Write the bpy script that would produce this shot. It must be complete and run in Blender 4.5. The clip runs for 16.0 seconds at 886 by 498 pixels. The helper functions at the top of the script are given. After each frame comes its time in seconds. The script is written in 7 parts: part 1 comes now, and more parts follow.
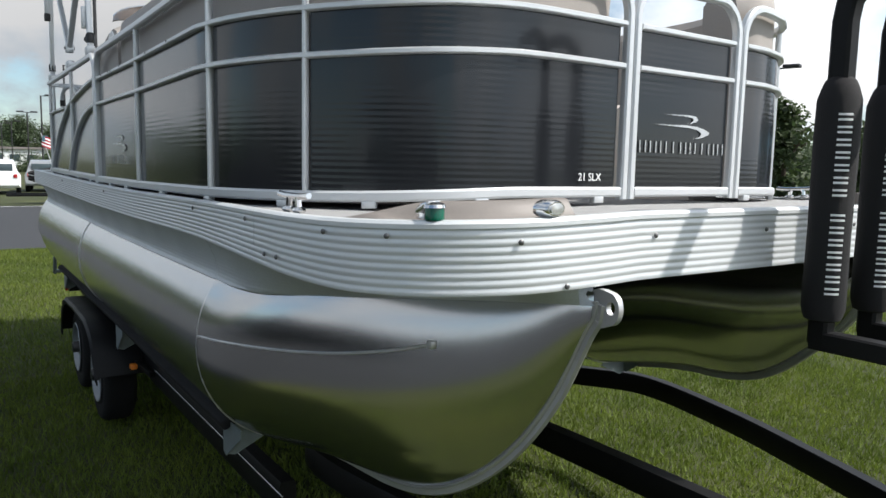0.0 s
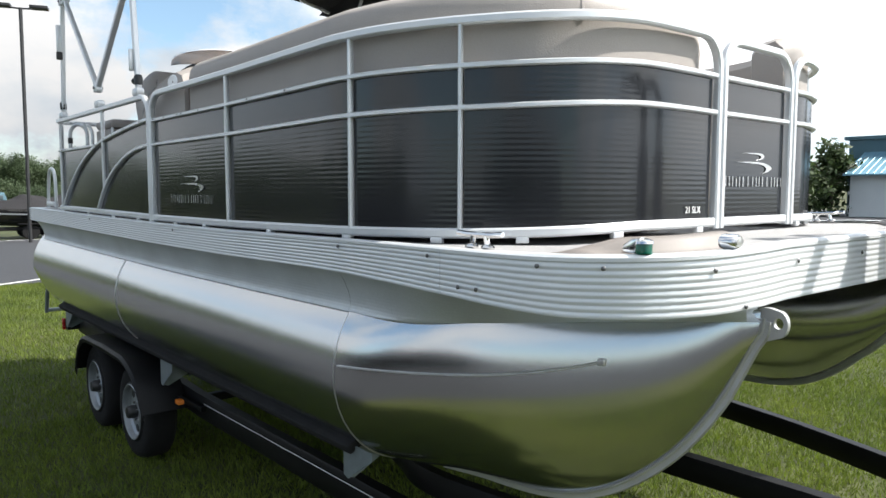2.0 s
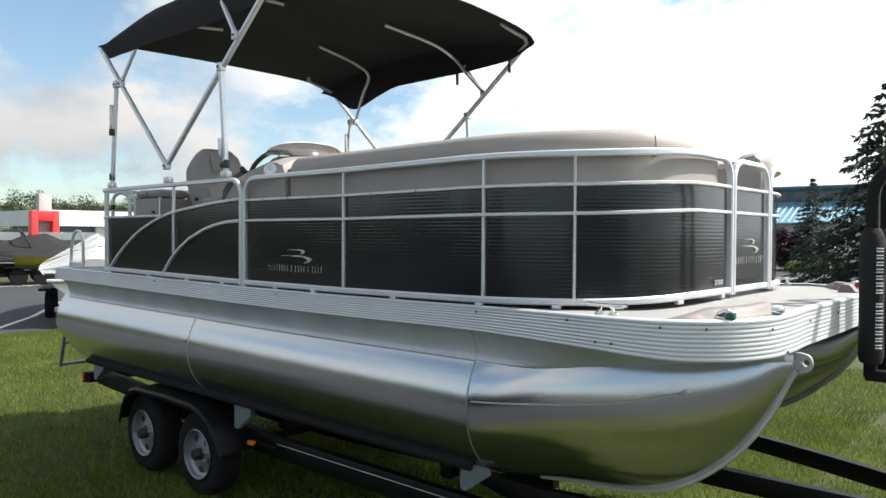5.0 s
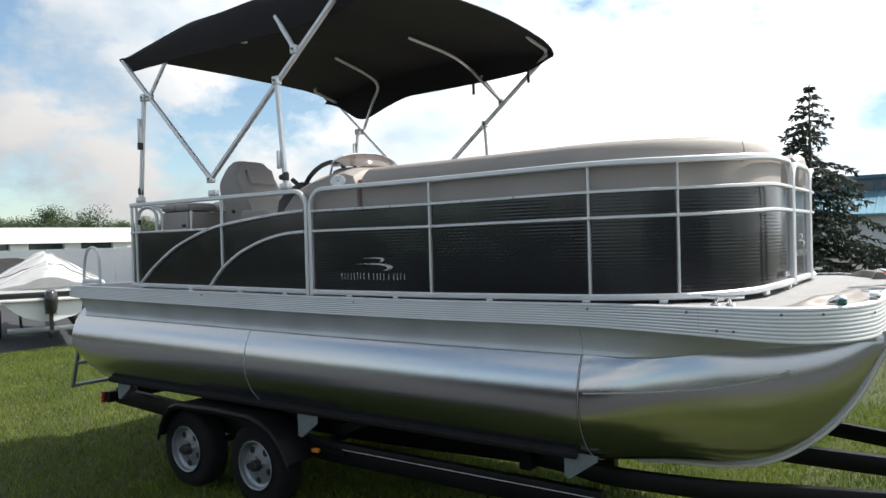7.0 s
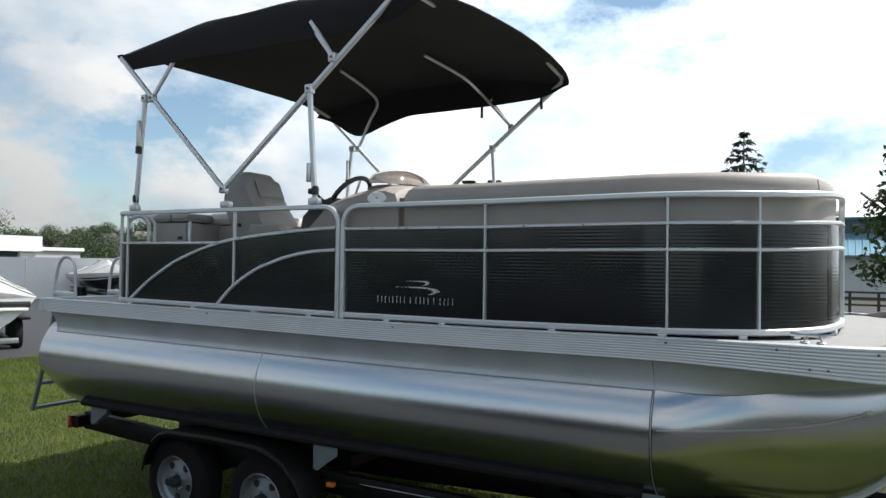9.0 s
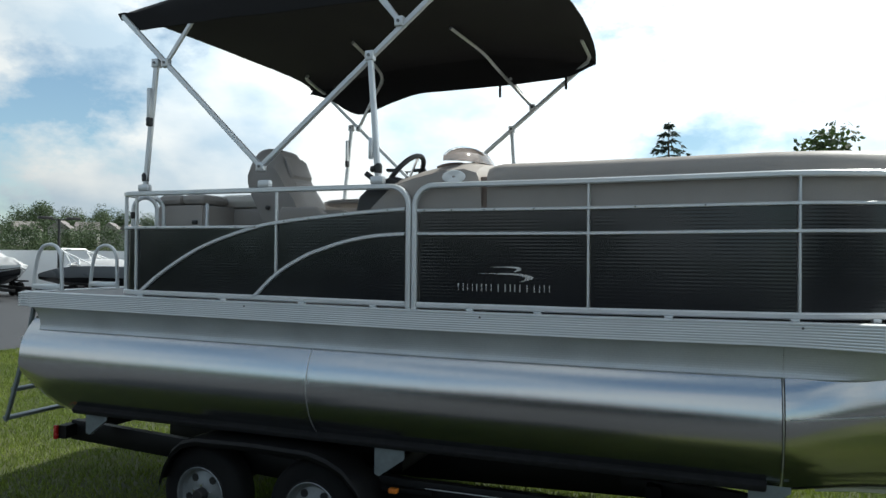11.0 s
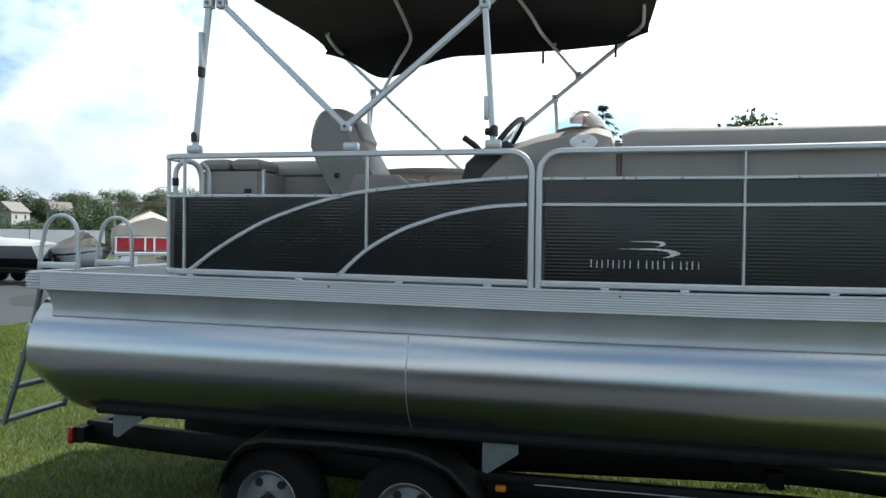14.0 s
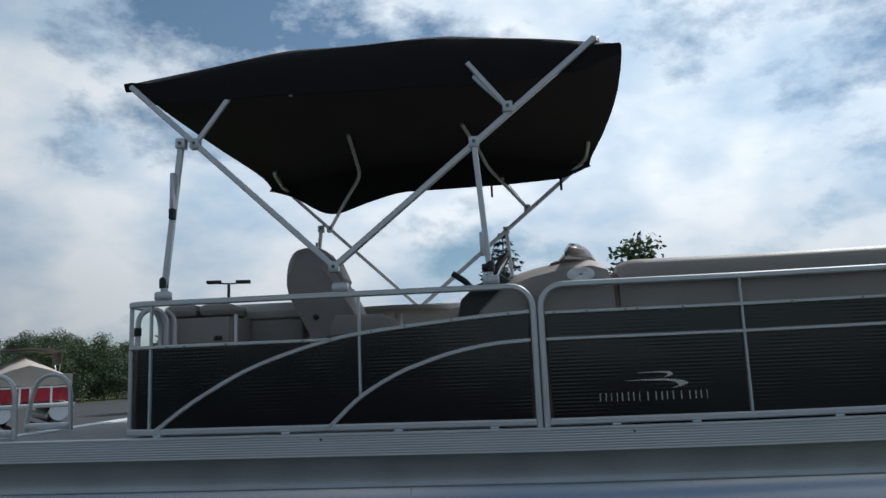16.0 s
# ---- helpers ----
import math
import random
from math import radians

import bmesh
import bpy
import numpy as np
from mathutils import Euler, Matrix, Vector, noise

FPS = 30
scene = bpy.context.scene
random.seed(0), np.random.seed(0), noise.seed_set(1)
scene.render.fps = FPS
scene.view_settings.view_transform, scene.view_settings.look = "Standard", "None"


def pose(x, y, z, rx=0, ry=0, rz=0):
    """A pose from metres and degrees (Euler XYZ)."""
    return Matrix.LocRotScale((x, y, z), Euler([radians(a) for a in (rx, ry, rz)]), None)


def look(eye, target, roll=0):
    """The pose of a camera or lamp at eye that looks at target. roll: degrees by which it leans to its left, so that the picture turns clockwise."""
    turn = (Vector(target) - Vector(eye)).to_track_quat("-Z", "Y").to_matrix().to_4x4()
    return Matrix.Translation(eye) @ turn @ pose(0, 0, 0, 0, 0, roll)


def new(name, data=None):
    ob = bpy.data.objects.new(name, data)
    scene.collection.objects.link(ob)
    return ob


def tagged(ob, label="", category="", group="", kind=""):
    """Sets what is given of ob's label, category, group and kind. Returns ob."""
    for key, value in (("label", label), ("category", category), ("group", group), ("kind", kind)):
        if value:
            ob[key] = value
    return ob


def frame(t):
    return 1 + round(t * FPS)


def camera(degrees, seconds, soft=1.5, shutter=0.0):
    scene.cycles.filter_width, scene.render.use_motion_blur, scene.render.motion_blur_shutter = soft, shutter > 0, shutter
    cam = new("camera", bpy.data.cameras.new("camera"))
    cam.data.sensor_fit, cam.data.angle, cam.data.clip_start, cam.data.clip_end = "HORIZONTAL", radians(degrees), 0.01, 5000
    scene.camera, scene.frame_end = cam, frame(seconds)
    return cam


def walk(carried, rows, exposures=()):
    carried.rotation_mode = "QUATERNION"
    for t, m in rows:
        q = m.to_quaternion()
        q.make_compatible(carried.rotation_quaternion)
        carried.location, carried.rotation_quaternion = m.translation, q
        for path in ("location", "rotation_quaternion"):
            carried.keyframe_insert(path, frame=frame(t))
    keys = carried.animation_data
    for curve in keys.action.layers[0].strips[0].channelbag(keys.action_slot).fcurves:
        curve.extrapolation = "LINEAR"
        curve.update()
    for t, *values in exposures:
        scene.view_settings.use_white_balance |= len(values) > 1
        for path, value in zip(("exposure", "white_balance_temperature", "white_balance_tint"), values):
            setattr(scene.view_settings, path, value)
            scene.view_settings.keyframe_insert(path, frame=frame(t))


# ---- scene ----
cam = camera(62.8, 16.0)
PATH = [
    (0, (3.547, -0.727, 1.707), (1.91, 0.4, 1.479), 1.2),
    (0.5, (3.547, -0.88, 1.711), (1.874, 0.193, 1.488), 1.4),
    (1, (3.47, -1.139, 1.717), (1.817, -0.033, 1.508), 0.9),
    (1.5, (3.41, -1.367, 1.744), (1.832, -0.153, 1.556), -0.3),
    (2, (3.305, -1.453, 1.75), (1.787, -0.161, 1.59), 0.1),
    (2.5, (3.163, -1.537, 1.773), (1.716, -0.156, 1.736), -0.9),
    (3, (3.091, -1.823, 1.797), (1.714, -0.372, 1.804), -1.0),
    (3.5, (3.129, -2.149, 1.866), (1.802, -0.652, 1.827), -2.1),
    (4, (3.254, -2.361, 1.857), (1.936, -0.858, 1.812), -2.0),
    (4.5, (3.32, -2.525, 1.899), (1.984, -1.042, 1.772), -0.8),
    (5, (3.28, -2.802, 1.921), (1.954, -1.305, 1.883), 0.3),
    (7.5, (2.451, -3.677, 1.931), (1.338, -2.015, 1.909), -1.0),
    (8, (2.272, -3.756, 1.932), (1.194, -2.071, 1.936), 0.3),
    (10.5, (0.992, -3.892, 1.911), (0.225, -2.046, 1.968), 0.2),
    (11, (0.677, -3.959, 1.886), (-0.039, -2.091, 1.904), 0.5),
    (11.5, (0.421, -4.016, 1.887), (-0.248, -2.131, 1.883), 0.3),
    (12, (0.166, -3.981, 1.872), (-0.45, -2.079, 1.871), 0.6),
    (12.5, (-0.061, -3.935, 1.888), (-0.687, -2.037, 1.943), 0.3),
    (13, (-0.302, -3.99, 1.869), (-0.823, -2.059, 1.867), 1.1),
    (13.5, (-0.478, -3.984, 1.857), (-0.926, -2.035, 1.836), 1.2),
    (14, (-0.659, -3.883, 1.833), (-1.105, -1.934, 1.801), 0.7),
    (14.5, (-0.827, -3.8, 1.851), (-1.257, -1.847, 1.877), -0.8),
    (15, (-0.998, -3.801, 1.891), (-1.334, -1.838, 2.071), -1.1),
    (15.5, (-1.182, -3.81, 1.891), (-1.393, -1.835, 2.13), -2.8),
    (16, (-1.259, -3.838, 1.908), (-1.397, -1.868, 2.221), -2.4),
]
walk(cam, [(t, look(eye, target, roll)) for t, eye, target, roll in PATH],
     exposures=[(0, 0.38, 6410, 10), (1, 0.72, 6440, 10), (1.5, 0.94, 6520, 10), (2, 0.94, 6520, 10), (3, 0.66, 6540, 10), (5, 0.74, 6650, 10), (8, 0.52, 6530, 10), (10.5, 0.32, 6350, 5), (12.5, 0.41, 6300, 3), (13, 0.41, 6300, 4), (14, 0.71, 6300, 5),
                (14.5, 0.68, 6110, 5), (15, 0.21, 6110, 5), (15.5, -0.22, 6140, 10), (16, -0.56, 5990, 7)])

# ---- light ----
SUN_AZ, SUN_EL = 45.0, 50.0          # bearing from +x towards +y, height, degrees
sd = Vector((math.cos(radians(SUN_AZ)) * math.cos(radians(SUN_EL)), math.sin(radians(SUN_AZ)) * math.cos(radians(SUN_EL)), math.sin(radians(SUN_EL))))
sun = new("sun", bpy.data.lights.new("sun", "SUN"))
sun.data.energy, sun.data.angle, sun.data.color = 5.0, radians(0.6), (1.0, 0.955, 0.89)
sun.matrix_world = Matrix.Translation((0, 0, 30)) @ sd.to_track_quat("Z", "Y").to_matrix().to_4x4()

world = bpy.data.worlds.new("sky")
scene.world = world
world.use_nodes = True
wn, wl = world.node_tree.nodes, world.node_tree.links
wn.clear()
w_out, w_bg, w_sky = wn.new("ShaderNodeOutputWorld"), wn.new("ShaderNodeBackground"), wn.new("ShaderNodeTexSky")
w_sky.sky_type, w_sky.sun_disc = "NISHITA", False
w_sky.sun_elevation, w_sky.sun_rotation = radians(SUN_EL), radians(90 - SUN_AZ)
w_sky.air_density, w_sky.dust_density = 1.0, 0.4
w_co, w_map = wn.new("ShaderNodeTexCoord"), wn.new("ShaderNodeMapping")
w_map.inputs["Scale"].default_value = (1.0, 1.0, 1.7)
w_map.inputs["Location"].default_value = (0.35, 0.1, 0.2)
w_n1, w_n2 = wn.new("ShaderNodeTexNoise"), wn.new("ShaderNodeTexNoise")
w_n1.inputs["Scale"].default_value, w_n1.inputs["Detail"].default_value, w_n1.inputs["Roughness"].default_value = 2.9, 14.0, 0.60
w_n2.inputs["Scale"].default_value, w_n2.inputs["Detail"].default_value = 5.5, 10.0
w_ramp, w_ramp2 = wn.new("ShaderNodeValToRGB"), wn.new("ShaderNodeValToRGB")
w_ramp.color_ramp.elements[0].position, w_ramp.color_ramp.elements[1].position = 0.435, 0.53
w_ramp2.color_ramp.elements[0].position, w_ramp2.color_ramp.elements[1].position = 0.36, 0.60
w_ramp2.color_ramp.elements[0].color, w_ramp2.color_ramp.elements[1].color = (0.58, 0.70, 0.82, 1), (1.0, 1.0, 1.0, 1)
w_dot, w_glow, w_tone = wn.new("ShaderNodeVectorMath"), wn.new("ShaderNodeMapRange"), wn.new("ShaderNodeVectorMath")
w_dot.operation, w_tone.operation = "DOT_PRODUCT", "SCALE"
w_dot.inputs[1].default_value = Vector((0.53, 0.85, 0.0)).normalized()      # the bright bank of cumulus lies beyond the boat, towards the sun
w_glow.interpolation_type = "SMOOTHSTEP"
w_glow.inputs["From Min"].default_value, w_glow.inputs["From Max"].default_value = -0.25, 0.95
w_glow.inputs["To Min"].default_value, w_glow.inputs["To Max"].default_value = 8.6, 22.0
w_mix = wn.new("ShaderNodeMix")
w_mix.data_type = "RGBA"
wl.new(w_co.outputs["Generated"], w_map.inputs["Vector"])
wl.new(w_co.outputs["Generated"], w_dot.inputs[0])
wl.new(w_dot.outputs["Value"], w_glow.inputs["Value"])
wl.new(w_map.outputs[0], w_n1.inputs["Vector"])
wl.new(w_map.outputs[0], w_n2.inputs["Vector"])
w_bank, w_more = wn.new("ShaderNodeMapRange"), wn.new("ShaderNodeMath")
w_bank.inputs["From Min"].default_value, w_bank.inputs["From Max"].default_value = -0.5, 0.9
w_bank.inputs["To Min"].default_value, w_bank.inputs["To Max"].default_value = 0.0, 0.085
w_more.operation = "ADD"
wl.new(w_dot.outputs["Value"], w_bank.inputs["Value"])
wl.new(w_n1.outputs["Fac"], w_more.inputs[0])
wl.new(w_bank.outputs[0], w_more.inputs[1])
w_sep, w_high = wn.new("ShaderNodeSeparateXYZ"), wn.new("ShaderNodeMath")          # the cover thins out overhead
w_high.operation = "MULTIPLY_ADD"
w_high.inputs[1].default_value = -0.030
wl.new(w_co.outputs["Generated"], w_sep.inputs[0])
w_low, w_dim = wn.new("ShaderNodeMapRange"), wn.new("ShaderNodeMath")         # grey bases of the far clouds
w_low.interpolation_type = "SMOOTHSTEP"
w_low.inputs["From Min"].default_value, w_low.inputs["From Max"].default_value = 0.0, 0.30
w_low.inputs["To Min"].default_value, w_low.inputs["To Max"].default_value = 0.66, 1.0
wl.new(w_sep.outputs["Z"], w_low.inputs["Value"])
wl.new(w_sep.outputs["Z"], w_high.inputs[0])
wl.new(w_more.outputs[0], w_high.inputs[2])
wl.new(w_high.outputs[0], w_ramp.inputs[0])
wl.new(w_n2.outputs["Fac"], w_ramp2.inputs[0])
wl.new(w_ramp2.outputs["Color"], w_tone.inputs[0])
w_dim.operation = "MULTIPLY"
wl.new(w_glow.outputs[0], w_dim.inputs[0])
w_back, w_face = wn.new("ShaderNodeMapRange"), wn.new("ShaderNodeMix")        # sunlit faces of the low clouds opposite the sun
w_back.interpolation_type = "SMOOTHSTEP"
w_back.inputs["From Min"].default_value, w_back.inputs["From Max"].default_value = -0.30, -0.80
w_turn = wn.new("ShaderNodeMath")
w_turn.operation = "MULTIPLY_ADD"
w_turn.inputs[1].default_value, w_turn.inputs[2].default_value = -0.4, 1.4
wl.new(w_low.outputs[0], w_turn.inputs[0])
wl.new(w_dot.outputs["Value"], w_back.inputs["Value"])
wl.new(w_back.outputs[0], w_face.inputs["Factor"])
wl.new(w_low.outputs[0], w_face.inputs["A"])
wl.new(w_turn.outputs[0], w_face.inputs["B"])
wl.new(w_face.outputs["Result"], w_dim.inputs[1])
wl.new(w_dim.outputs[0], w_tone.inputs["Scale"])
wl.new(w_ramp.outputs["Color"], w_mix.inputs["Factor"])
w_lift = wn.new("ShaderNodeVectorMath")        # hazy summer blue between the clouds
w_lift.operation = "MULTIPLY"
w_blue, w_rise = wn.new("ShaderNodeMix"), wn.new("ShaderNodeMapRange")
w_blue.data_type = "RGBA"
w_blue.inputs["A"].default_value, w_blue.inputs["B"].default_value = (1.18, 1.30, 1.38, 1), (1.75, 1.78, 1.62, 1)
w_rise.inputs["From Min"].default_value, w_rise.inputs["From Max"].default_value = 0.0, 0.42
wl.new(w_sep.outputs["Z"], w_rise.inputs["Value"])
wl.new(w_rise.outputs[0], w_blue.inputs["Factor"])
wl.new(w_blue.outputs["Result"], w_lift.inputs[1])
wl.new(w_sky.outputs[0], w_lift.inputs[0])
wl.new(w_lift.outputs[0], w_mix.inputs["A"])
wl.new(w_tone.outputs[0], w_mix.inputs["B"])
wl.new(w_mix.outputs["Result"], w_bg.inputs["Color"])
w_bg.inputs["Strength"].default_value = 0.068
wl.new(w_bg.outputs[0], w_out.inputs[0])


# ---- materials ----
def material(name, colour, rough=0.5, metal=0.0, vary=0.15, scale=6.0, bump=0.0, bump_scale=60.0, coat=0.0, second=None, stretch=(1, 1, 1), aniso=0.0, rough_vary=0.1):
    m = bpy.data.materials.new(name)
    m.use_nodes = True
    n, l = m.node_tree.nodes, m.node_tree.links
    b = n["Principled BSDF"]
    co, mp = n.new("ShaderNodeTexCoord"), n.new("ShaderNodeMapping")
    mp.inputs["Scale"].default_value = stretch
    l.new(co.outputs["Object"], mp.inputs["Vector"])
    big, fine = n.new("ShaderNodeTexNoise"), n.new("ShaderNodeTexNoise")
    big.inputs["Scale"].default_value, big.inputs["Detail"].default_value = scale, 6.0
    fine.inputs["Scale"].default_value, fine.inputs["Detail"].default_value = bump_scale, 4.0
    l.new(mp.outputs[0], big.inputs["Vector"])
    l.new(mp.outputs[0], fine.inputs["Vector"])
    add = n.new("ShaderNodeMath")
    add.operation = "MULTIPLY_ADD"
    l.new(big.outputs["Fac"], add.inputs[0])
    add.inputs[1].default_value = 0.65
    half = n.new("ShaderNodeMath")
    half.operation = "MULTIPLY"
    half.inputs[1].default_value = 0.35
    l.new(fine.outputs["Fac"], half.inputs[0])
    l.new(half.outputs[0], add.inputs[2])
    ramp = n.new("ShaderNodeValToRGB")
    c2 = second or tuple(min(1.0, c * (1 + vary)) for c in colour)
    c1 = tuple(c * (1 - vary) for c in colour)
    ramp.color_ramp.elements[0].position, ramp.color_ramp.elements[1].position = 0.32, 0.68
    ramp.color_ramp.elements[0].color, ramp.color_ramp.elements[1].color = (*c1, 1), (*c2, 1)
    l.new(add.outputs[0], ramp.inputs[0])
    l.new(ramp.outputs[0], b.inputs["Base Color"])
    rr = n.new("ShaderNodeMapRange")
    rr.inputs["To Min"].default_value, rr.inputs["To Max"].default_value = max(0.02, rough - rough_vary), min(1, rough + rough_vary)
    l.new(big.outputs["Fac"], rr.inputs["Value"])
    l.new(rr.outputs[0], b.inputs["Roughness"])
    b.inputs["Metallic"].default_value = metal
    b.inputs["Coat Weight"].default_value = coat
    if aniso:
        b.inputs["Anisotropic"].default_value = aniso
    if bump:
        bp = n.new("ShaderNodeBump")
        bp.inputs["Strength"].default_value, bp.inputs["Distance"].default_value = bump, 0.01
        l.new(fine.outputs["Fac"], bp.inputs["Height"])
        l.new(bp.outputs[0], b.inputs["Normal"])
    return m


def ribbed(name, colour, rough, pitch, strength, coat=0.0, metal=0.0, even=0.12):
    """Fine horizontal ribs, like rolled sheet: relief only."""
    m = material(name, colour, rough, metal=metal, vary=0.12, scale=3.0, bump_scale=140, coat=coat, rough_vary=0.04)
    n, l = m.node_tree.nodes, m.node_tree.links
    co, wv, bp = n.new("ShaderNodeTexCoord"), n.new("ShaderNodeTexWave"), n.new("ShaderNodeBump")
    wv.wave_type, wv.bands_direction, wv.wave_profile = "BANDS", "Z", "SIN"
    wv.inputs["Scale"].default_value = 1.0 / pitch / 3.1831
    nz, ad = n.new("ShaderNodeTexNoise"), n.new("ShaderNodeMath")
    nz.inputs["Scale"].default_value = 1.7
    l.new(co.outputs["Object"], wv.inputs["Vector"])
    l.new(co.outputs["Object"], nz.inputs["Vector"])
    ad.operation = "MULTIPLY_ADD"
    l.new(nz.outputs["Fac"], ad.inputs[0])
    ad.inputs[1].default_value = 1.2
    l.new(wv.outputs["Fac"], ad.inputs[2])
    bp.inputs["Distance"].default_value = 0.002
    l.new(ad.outputs[0], bp.inputs["Height"])
    pm, pn, pr_ = n.new("ShaderNodeMapping"), n.new("ShaderNodeTexNoise"), n.new("ShaderNodeMapRange")
    pm.inputs["Scale"].default_value = (1.0, 1.0, 2.2)
    pn.inputs["Scale"].default_value, pn.inputs["Detail"].default_value = 2.6, 3.0
    pr_.inputs["From Min"].default_value, pr_.inputs["From Max"].default_value = 0.42, 0.66
    pr_.inputs["To Min"].default_value, pr_.inputs["To Max"].default_value = strength * even, strength * (2.3 - even)
    l.new(co.outputs["Object"], pm.inputs["Vector"])
    l.new(pm.outputs[0], pn.inputs["Vector"])
    l.new(pn.outputs["Fac"], pr_.inputs["Value"])
    l.new(pr_.outputs[0], bp.inputs["Strength"])
    l.new(bp.outputs[0], n["Principled BSDF"].inputs["Normal"])
    return m


def glassy(name, colour, rough=0.05, mix=0.5):
    m = bpy.data.materials.new(name)
    m.use_nodes = True
    b = m.node_tree.nodes["Principled BSDF"]
    b.inputs["Base Color"].default_value, b.inputs["Roughness"].default_value = (*colour, 1), rough
    b.inputs["Transmission Weight"].default_value = mix
    return m


def rolled(name, colour, rough, wave, scale):
    """Rolled sheet metal: slow waves in the skin under a fine grain."""
    m = material(name, colour, rough, 1.0, 0.06, 1.2, 0.0, 240.0, stretch=(0.15, 1, 5), rough_vary=0.05)
    n, l = m.node_tree.nodes, m.node_tree.links
    co, mp, nz, fn, ad, bp = n.new("ShaderNodeTexCoord"), n.new("ShaderNodeMapping"), n.new("ShaderNodeTexNoise"), n.new("ShaderNodeTexNoise"), n.new("ShaderNodeMath"), n.new("ShaderNodeBump")
    mp.inputs["Scale"].default_value = (0.8, 1.0, 1.6)
    nz.inputs["Scale"].default_value, nz.inputs["Detail"].default_value = scale, 1.5
    fn.inputs["Scale"].default_value, fn.inputs["Detail"].default_value = 9.0, 2.0
    l.new(co.outputs["Object"], mp.inputs["Vector"])
    l.new(mp.outputs[0], nz.inputs["Vector"])
    l.new(mp.outputs[0], fn.inputs["Vector"])
    ad.operation = "MULTIPLY_ADD"
    ad.inputs[1].default_value = 0.05
    l.new(fn.outputs["Fac"], ad.inputs[0])
    l.new(nz.outputs["Fac"], ad.inputs[2])
    bp.inputs["Strength"].default_value, bp.inputs["Distance"].default_value = wave, 0.05
    l.new(ad.outputs[0], bp.inputs["Height"])
    l.new(bp.outputs[0], n["Principled BSDF"].inputs["Normal"])
    return m


M_TUBE = rolled("brushed_aluminium", (0.57, 0.585, 0.60), 0.22, 0.022, 2.4)
M_NOSE = rolled("polished_aluminium", (0.55, 0.56, 0.57), 0.19, 0.014, 2.2)
M_RAIL = material("anodised_rail", (0.62, 0.64, 0.655), 0.36, 0.45, 0.05, 4.0, 0.02, 300.0)
M_TRIM = material("satin_aluminium", (0.64, 0.665, 0.68), 0.42, 0.35, 0.06, 3.0, 0.03, 260.0)
M_SKIRT = ribbed("ribbed_skirt", (0.55, 0.58, 0.60), 0.45, 0.0125, 0.16, metal=0.35, even=0.9)
M_SCREW = material("dull_screw", (0.16, 0.16, 0.16), 0.4, 0.8, 0.1, 20)
M_WELD = material("weld", (0.56, 0.565, 0.57), 0.38, 0.75, 0.05, 12, 0.06, 90)
M_PANEL = ribbed("black_panel", (0.0115, 0.0125, 0.015), 0.16, 0.019, 0.065, coat=0.1, even=0.06)
M_PANEL.node_tree.nodes["Principled BSDF"].inputs["Specular Tint"].default_value = (0.92, 0.97, 1.0, 1)
M_TAUPE = material("taupe_vinyl", (0.25, 0.228, 0.212), 0.5, 0, 0.08, 4.0, 0.12, 180.0)
M_VINYL = material("beige_vinyl", (0.315, 0.288, 0.265), 0.55, 0, 0.08, 4.0, 0.12, 180.0)
M_VINYL2 = material("light_vinyl", (0.54, 0.505, 0.46), 0.5, 0, 0.07, 4.0, 0.1, 180.0)
M_POD = material("taupe_moulding", (0.175, 0.157, 0.143), 0.55, 0, 0.06, 8.0, 0.04, 90.0)
M_BROWN = material("brown_vinyl", (0.17, 0.125, 0.10), 0.5, 0, 0.1, 5.0, 0.1, 150.0)
M_DECK = material("woven_deck", (0.30, 0.30, 0.30), 0.85, 0, 0.10, 7.0, 0.5, 320.0)
M_CANVAS = material("black_canvas", (0.0085, 0.0078, 0.0092), 0.85, 0, 0.25, 3.0, 0.35, 420.0)
M_BLACK = material("black_steel", (0.007, 0.007, 0.0075), 0.5, 0.0, 0.3, 5.0, 0.05, 90.0)
M_PLASTIC = material("black_plastic", (0.018, 0.018, 0.019), 0.45, 0, 0.2, 6.0)
M_TYRE = material("tyre_rubber", (0.011, 0.011, 0.0115), 0.9, 0, 0.25, 9.0, 0.3, 120.0)
M_RIM = material("galvanised_rim", (0.29, 0.31, 0.33), 0.42, 0.7, 0.12, 9.0, 0.06, 60.0)
M_GALV = material("galvanised_plate", (0.19, 0.22, 0.23), 0.55, 0.4, 0.15, 12.0, 0.08, 50.0)
M_BUNK = material("bunk_carpet", (0.02, 0.02, 0.021), 0.95, 0, 0.3, 20.0, 0.6, 220.0)
for m_ in (M_BLACK, M_TYRE, M_BUNK):
    m_.node_tree.nodes["Principled BSDF"].inputs["Specular IOR Level"].default_value = 0.2
M_CHROME = material("chrome", (0.78, 0.78, 0.78), 0.10, 1.0, 0.04, 8.0)
M_WHITE = material("white_mark", (0.78, 0.79, 0.79), 0.4, 0, 0.04, 8.0)
M_SILVER = material("silver_mark", (0.62, 0.63, 0.64), 0.28, 0.8, 0.05, 8.0)
M_RED = material("red_reflector", (0.35, 0.02, 0.02), 0.25, 0, 0.15, 20.0)
M_AMBER = material("amber_lens", (0.75, 0.22, 0.03), 0.25, 0, 0.1, 20.0)
M_GREEN = glassy("green_lens", (0.0, 0.10, 0.06), 0.08, 0.15)
M_GLASS = material("clear_lens", (0.62, 0.64, 0.64), 0.12, 0.6, 0.2, 60.0)
M_TINT = glassy("tinted_screen", (0.30, 0.25, 0.22), 0.06, 0.85)
M_ASPHALT = material("asphalt", (0.029, 0.031, 0.036), 0.85, 0, 0.2, 0.6, 0.6, 60.0)
